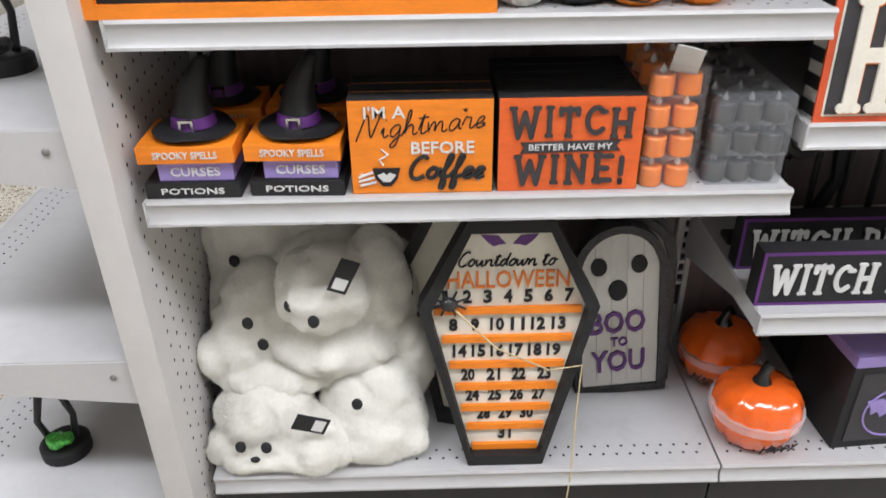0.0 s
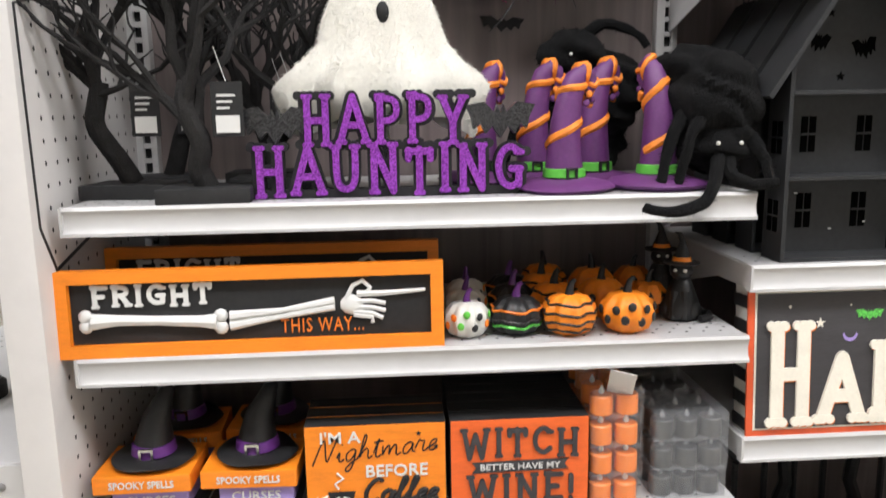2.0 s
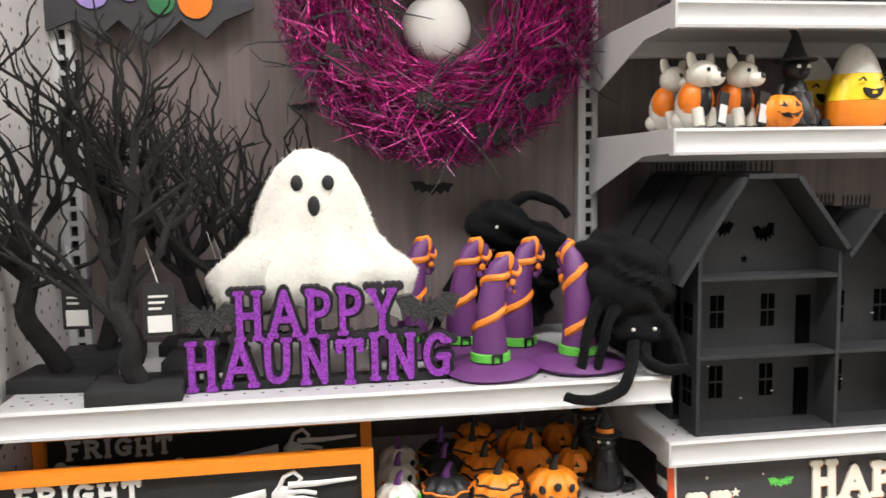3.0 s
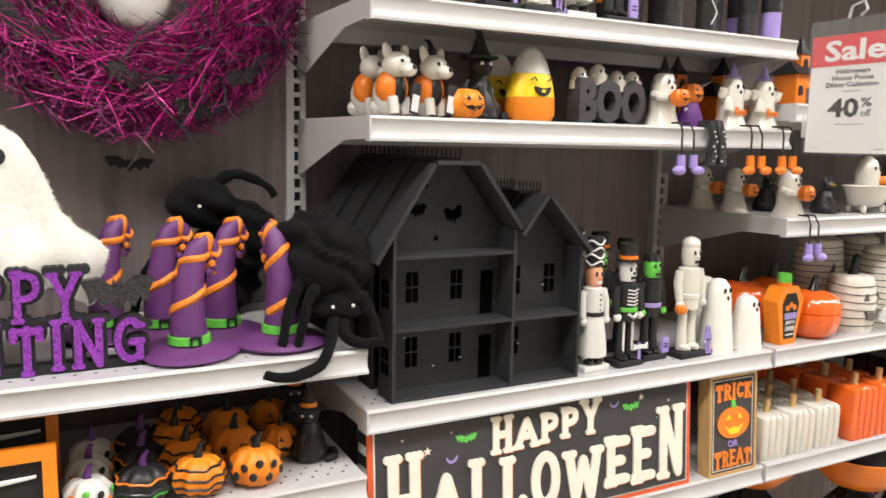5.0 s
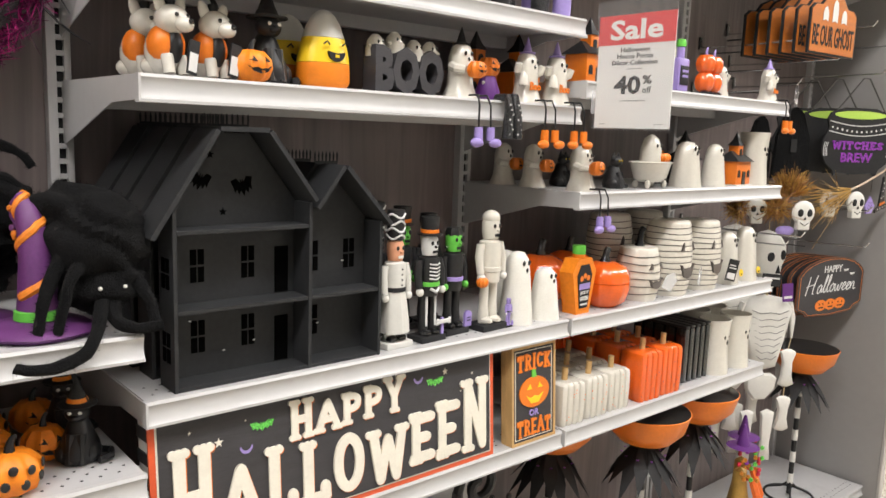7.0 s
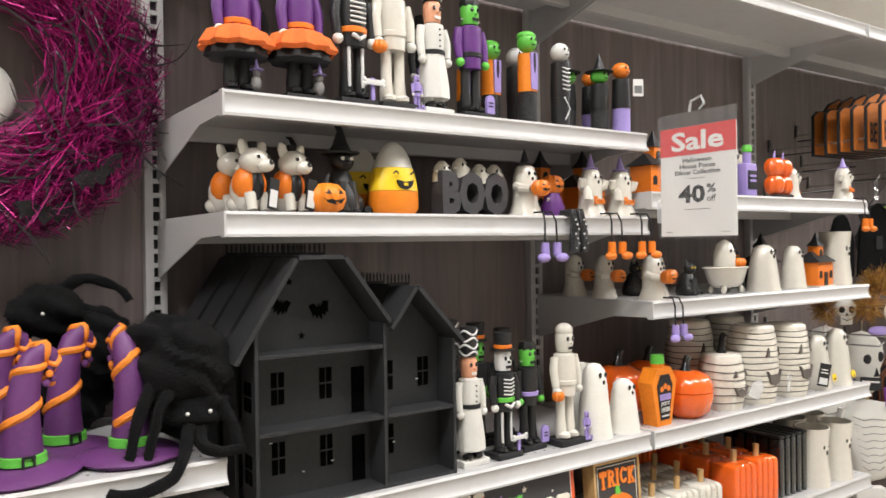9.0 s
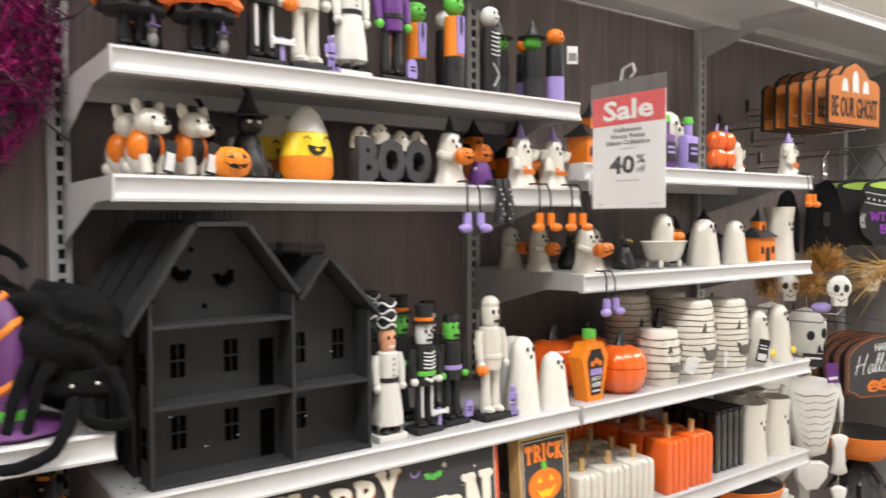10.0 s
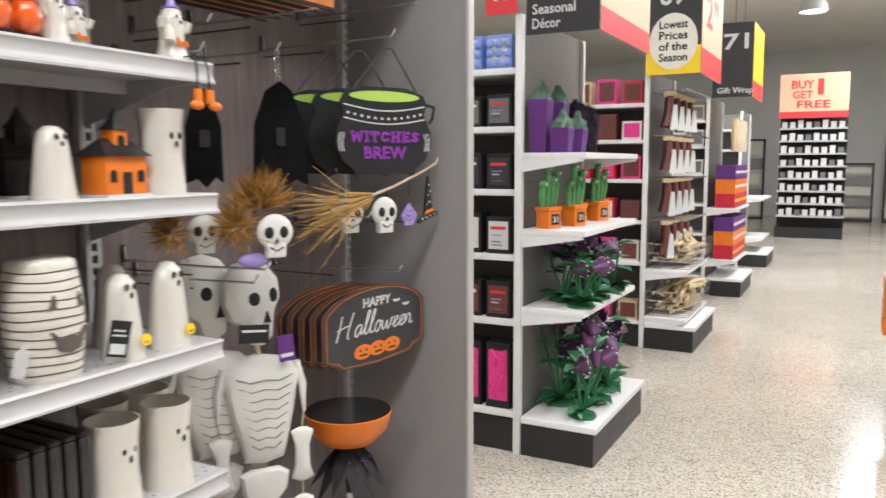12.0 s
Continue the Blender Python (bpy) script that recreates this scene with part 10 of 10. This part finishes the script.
# second gondola: hanging bags, rope baskets
for zi, z in enumerate((1.95, 1.62, 1.3, 0.98)):
    for k in range(10):
        x, y = G[1] + 0.06 + k * 0.085, 0.22 + 0.03 * (k % 3)
        b = thing("hanging_bag", "brown and white scoop in a hanging plastic bag", "hanging pack", at(x, y, z - 0.27, -35 + 10 * (k % 3)) @ Matrix.Diagonal((1.7, 1.5, 1.12, 1)), "hanging scoop bags")
        part("scoop", Mesh().tube([(0, 0, 0.22), (0.004, 0, 0.12), (-0.004, 0, 0.02)], [0.012, 0.018, 0.03], 8), BROWN, b, "brown handle")
        part("blade", Mesh().plate([(-0.02, 0.0), (0.024, 0.0), (0.014, 0.16), (-0.004, 0.16)], -0.032, -0.026), PAPER, b, "white blade", smooth=False)
        part("header_card", Mesh().box(-0.03, 0.03, -0.003, 0.003, 0.225, 0.25), BEIGE, b)
    hk = thing("hook_bar", "bright steel bar with hooks across the rack", "hook bar", at(G[1], 0.09, z), "hook bars")
    part("bar", Mesh().tube([(0.0, 0, 0.015), (0.94, 0, 0.015)], 0.007, 8), CHROME, hk)
    for k in range(8):
        part("hook", Mesh().tube([(0.06 + k * 0.105, 0.29, 0.015), (0.06 + k * 0.105, -0.03, 0.015)], 0.003, 6), CHROME, hk)
for z in (0.62, 0.25):
    bk = thing("wire_basket", "chrome wire basket full of beige rope hanks", "basket", at(G[1] + 0.47, 0.19, z), "wire baskets")
    for i in range(9):
        part("wire", Mesh().tube([(-0.42 + 0.105 * i, -0.17, 0.19), (-0.40 + 0.1 * i, -0.15, 0.005), (-0.40 + 0.1 * i, 0.15, 0.005), (-0.42 + 0.105 * i, 0.17, 0.19)], 0.0028, 5), CHROME, bk)
    for hz in (0.06, 0.12, 0.19):
        q = 0.40 + 0.1 * hz
        part("wire", Mesh().tube([(-q, -0.15 - 0.1 * hz, hz), (q, -0.15 - 0.1 * hz, hz), (q, 0.15 + 0.1 * hz, hz), (-q, 0.15 + 0.1 * hz, hz), (-q, -0.15 - 0.1 * hz, hz)], 0.003, 5), CHROME, bk)
    for k in range(70):
        x, y, zz, tw = rn.uniform(-0.2, 0.2), rn.uniform(-0.12, 0.10), 0.03 + 0.19 * k / 70, rn.uniform(-0.06, 0.06)
        part("rope_hank", Mesh().tube([(x - 0.19, y - tw, zz), (x - 0.06, y, zz + 0.012), (x + 0.06, y + tw * 0.4, zz + 0.012), (x + 0.19, y + tw, zz + rn.uniform(-0.01, 0.02))], [0.014, 0.017, 0.017, 0.013], 7), BEIGE, bk, "beige hank of rope")
for zi, z in enumerate((1.88, 1.607, 1.306, 0.99, 0.67, 0.21)):
    for k in range(9):
        box_item("boxed_item", G[1] + 0.10, 0.5 + k * 0.2, z, 0.15, 0.12, rn.uniform(0.14, 0.2), rn.choice((BROWN, RED, PINK, BEIGE, IVORY)), "small red and brown candle pack on the shelf", "box", -90, rn.choice((PINK, IVORY, BROWN)), "packs on the second gondola side")
        if zi < 3:
            box_item("boxed_item", G[2] + 0.10, 0.5 + k * 0.2, z, 0.15, 0.12, rn.uniform(0.14, 0.2), rn.choice((PAPER, BEIGE, IVORY)), "pale boxed goods on the shelf", "box", -90, rn.choice((GREYINK, IVORY, BROWN)), "packs on the third gondola side")
for z, n in ((0.95, 5), (0.40, 5)):
    for k in range(n):
        b = thing("snack_box", "purple and orange striped box on the end shelf", "box", at(G[2] + 0.1 + 0.185 * k, 0.18, z, -4), "striped boxes")
        for j, mt in enumerate((RED, ORANGE, PURPLE)):
            part("band", Mesh().box(-0.085, 0.085, -0.1, 0.1, 0.15 * j + 0.0005 * j, 0.15 * (j + 1), 0.003), mt, b, smooth=False)
            for q in range(3):
                part("dot_print", disc(-0.05 + q * 0.05, 0.075 + 0.15 * j, 0.018, -0.1025, -0.1002, seg=12), PAPER if j else YELLOW, b)
for k in range(9):
    b = thing("hanging_bag", "clear hanging bag of pale goods", "hanging pack", at(G[2] + 0.08 + k * 0.095, 0.12, 1.55, -20), "clear hanging bags")
    part("pouch", wobble(Mesh().box(-0.04, 0.04, -0.02, 0.02, 0, 0.34, 0.01), 0.006, 30), HAZE if k % 2 else BEIGE, b)

# aisle markers above the end caps
ORANGEPALE = mat("peach_print", (0.78, 0.52, 0.34), 0.5, var=0.05)
BLACKSIGN = mat("sign_black", (0.03, 0.03, 0.032), 0.5, var=0.08)


def marker(x, y0, y1, z0, z1, length, lines, side, label, number=None, badge=False):
    m_ = thing("aisle_marker", label, "aisle sign", at(x, 0, 0), "aisle markers")
    part("front_board", Mesh().box(-0.006, 0.006, y0, y1, z0, z1), BLACKSIGN, m_, "black board", smooth=False)
    part("side_board", Mesh().box(0.0065, length, y0 - 0.004, y0 + 0.008, z0, z1), side, m_, "printed side board", smooth=False)
    part("side_stripe", Mesh().box(0.0065, length, y0 - 0.0056, y0 - 0.0042, z0, z0 + (z1 - z0) * 0.22), REDINK, m_, "red stripe", smooth=False)
    k = Matrix.Translation((-0.0065, y1, 0)) @ pose(0, 0, 0, 0, 0, -90)
    for s_, a, b, c, d, mt in lines:
        words("lettering", s_, mt, m_, a, b, c, d, -0.0002, 0.001, 0.015, m=k, label="aisle lettering")
    for q in (0.1, length - 0.1):
        part("hanger", Mesh().tube([(q, (y0 + y1) / 2, z1), (q, (y0 + y1) / 2, CEIL)], 0.003, 5), DARKWIRE, m_)
    part("top_board", Mesh().box(0.0065, length, y0 + 0.0085, y1, z1 - 0.01, z1), BLACKSIGN, m_, smooth=False)
    if badge:
        part("badge_back", Mesh().box(0.0, y1 - y0, -0.002, -0.0002, z0, z0 + 0.2, 0, k), YELLOW, m_, "yellow board", smooth=False)
        bm_ = Mesh().plate([(0.5 * (y1 - y0) + 0.44 * (y1 - y0) * math.cos(a), z0 + 0.235 + 0.2 * math.sin(a)) for a in [i * math.pi / 16 for i in range(32)]], -0.005, -0.0022, k)
        part("badge", bm_, IVORY, m_, "cream round badge", smooth=False)
        for i, s_ in enumerate(("Lowest", "Prices", "of the", "Season")):
            words("lettering", s_, INK, m_, (y1 - y0) * 0.24, (y1 - y0) * 0.76, z0 + 0.325 - i * 0.078, z0 + 0.385 - i * 0.078, -0.0054, 0.001, 0.02, m=k)
    return m_


marker(5.08, 0.0, 0.345, 2.02, 2.50, 0.9, [("Seasonal", 0.03, 0.235, 2.108, 2.155, PAPER), ("Décor", 0.03, 0.165, 2.044, 2.09, PAPER)], ORANGEPALE, "black hanging seasonal decor aisle sign")
marker(7.50, -0.01, 0.38, 2.07, 2.90, 0.9, [("69", 0.09, 0.28, 2.56, 2.72, PAPER)], ORANGEPALE, "black hanging aisle sign with a yellow badge", badge=True)
side_price = [o for o in bpy.data.objects if o.name.startswith("aisle_marker")][-1]
for s_, a, b, c, d in (("2", 0.16, 0.42, 2.42, 2.66), ("99", 0.46, 0.66, 2.54, 2.66)):
    words("price", s_, REDINK, side_price, a, b, c, d, -0.0145, 0.001, 0.02, label="red price lettering")
marker(10.2, -0.05, 0.34, 2.10, 2.85, 0.9, [("71", 0.10, 0.34, 2.58, 2.74, PAPER), ("Gift Wrap", 0.05, 0.40, 2.12, 2.2, PAPER)], YELLOW, "black and yellow hanging gift wrap aisle sign")
n66 = thing("aisle_number", "small red aisle number tag", "aisle sign", at(5.05, 0.40, 2.12))
part("tag", Mesh().box(-0.002, 0.002, -0.02, 0.14, 0, 0.2), REDINK, n66, smooth=False)
words("lettering", "66", PAPER, n66, 0.03, 0.12, 0.06, 0.14, -0.0024, 0.001, 0.015, m=Matrix.Translation((0, 0.14, 0)) @ pose(0, 0, 0, 0, 0, -90))

# free-standing promotion rack and the far wall
pr = thing("promotion_rack", "tall white promotion rack with small white goods", "display rack", at(17.6, -0.85, 0))
part("kick_plate", Mesh().box(0, 0.6, 0, 1.16, 0, 0.2), KICK, pr, smooth=False)
part("rack_back", Mesh().box(0.4, 0.44, 0, 1.16, 0.2, 2.4), KICK, pr, smooth=False)
part("header", Mesh().box(-0.02, 0.02, 0, 1.16, 2.36, 3.05), ORANGEPALE, pr, "peach header board", smooth=False)
part("header_stripe", Mesh().box(-0.024, -0.0205, 0, 1.16, 2.24, 2.36), REDINK, pr, "red stripe", smooth=False)
k = Matrix.Translation((-0.024, 1.16, 0)) @ pose(0, 0, 0, 0, 0, -90)
for s_, a, b, c, d in (("BUY", 0.2, 0.58, 2.78, 2.93), ("1", 0.64, 0.74, 2.66, 2.95), ("GET", 0.22, 0.56, 2.6, 2.74), ("FREE", 0.3, 0.86, 2.42, 2.56)):
    words("lettering", s_, REDINK, pr, a, b, c, d, -0.0002, 0.002, 0.02, m=k, label="red lettering")
for i in range(8):
    z = 0.42 + i * 0.235
    part("rack_shelf", Mesh().box(0.02 + 0.0 * i, 0.4, 0.0, 1.16, z - 0.03, z), WHITE, pr, smooth=False)
    for j in range(8):
        part("small_pack", Mesh().box(0.06, 0.16, 0.05 + j * 0.138, 0.14 + j * 0.138, z + 0.001, z + 0.11 + 0.03 * ((i + j) % 3 == 0)), PAPER if (i + j) % 5 else GREYINK, pr, "small white packed item", smooth=False)
for x, y, w_, h_ in ((22.5, 1.0, 1.1, 2.0), (22.5, 2.3, 1.1, 2.2), (22.5, 3.6, 1.1, 2.2), (22.5, -1.4, 1.0, 1.4), (22.5, -2.6, 1.0, 2.2)):
    r_ = thing("wall_rack", "dark framed rack against the far wall", "display rack", at(x, y, 0), "racks at the far wall")
    part("rack_frame", Mesh().border(0, w_, 0, h_, 0.05, -0.03, 0.03, pose(0, w_, 0, 0, 0, -90)), KICK, r_, "black frame", smooth=False)
    for i in range(5):
        part("panel", Mesh().box(0.1, 0.2, 0.06, w_ - 0.06, 0.1 + i * h_ * 0.19, 0.1 + i * h_ * 0.19 + h_ * 0.14), GREYPANEL if i % 2 else IVORY, r_, smooth=False)
for x, y, z in ((15.5, -0.30, 3.80), (19.0, -1.6, 3.8), (8.7, 2.2, 3.40)):
    lp = thing("pendant_lamp", "white dome pendant lamp under the ceiling", "pendant lamp", at(x, y, z), "dome pendant lamps")
    part("dome", Mesh().lathe([(0.22, 0.0), (0.2, 0.1), (0.13, 0.22), (0.05, 0.27), (0, 0.28)], 24), WHITE, lp, "white dome shade")
    part("bulb", Mesh().lathe([(0, -0.005), (0.2, 0.0), (0, 0.01)], 20), LAMPGLOW, lp, "bright lamp opening")
    part("cord", Mesh().tube([(0, 0, 0.28), (0, 0, CEIL - z)], 0.008, 6), DARKWIRE, lp)
op = thing("orange_display", "orange stacked display at the aisle side", "display", at(6.7, -1.208, 0))
for k in range(3):
    part("tier", Mesh().box(0, 0.3, -0.3, 0.0, 0.436 + k * 0.11, 0.536 + k * 0.11, 0.01), ORANGE, op, "orange tier")
part("stand", Mesh().box(0.05, 0.25, -0.25, -0.05, 0, 0.435), KICK, op)
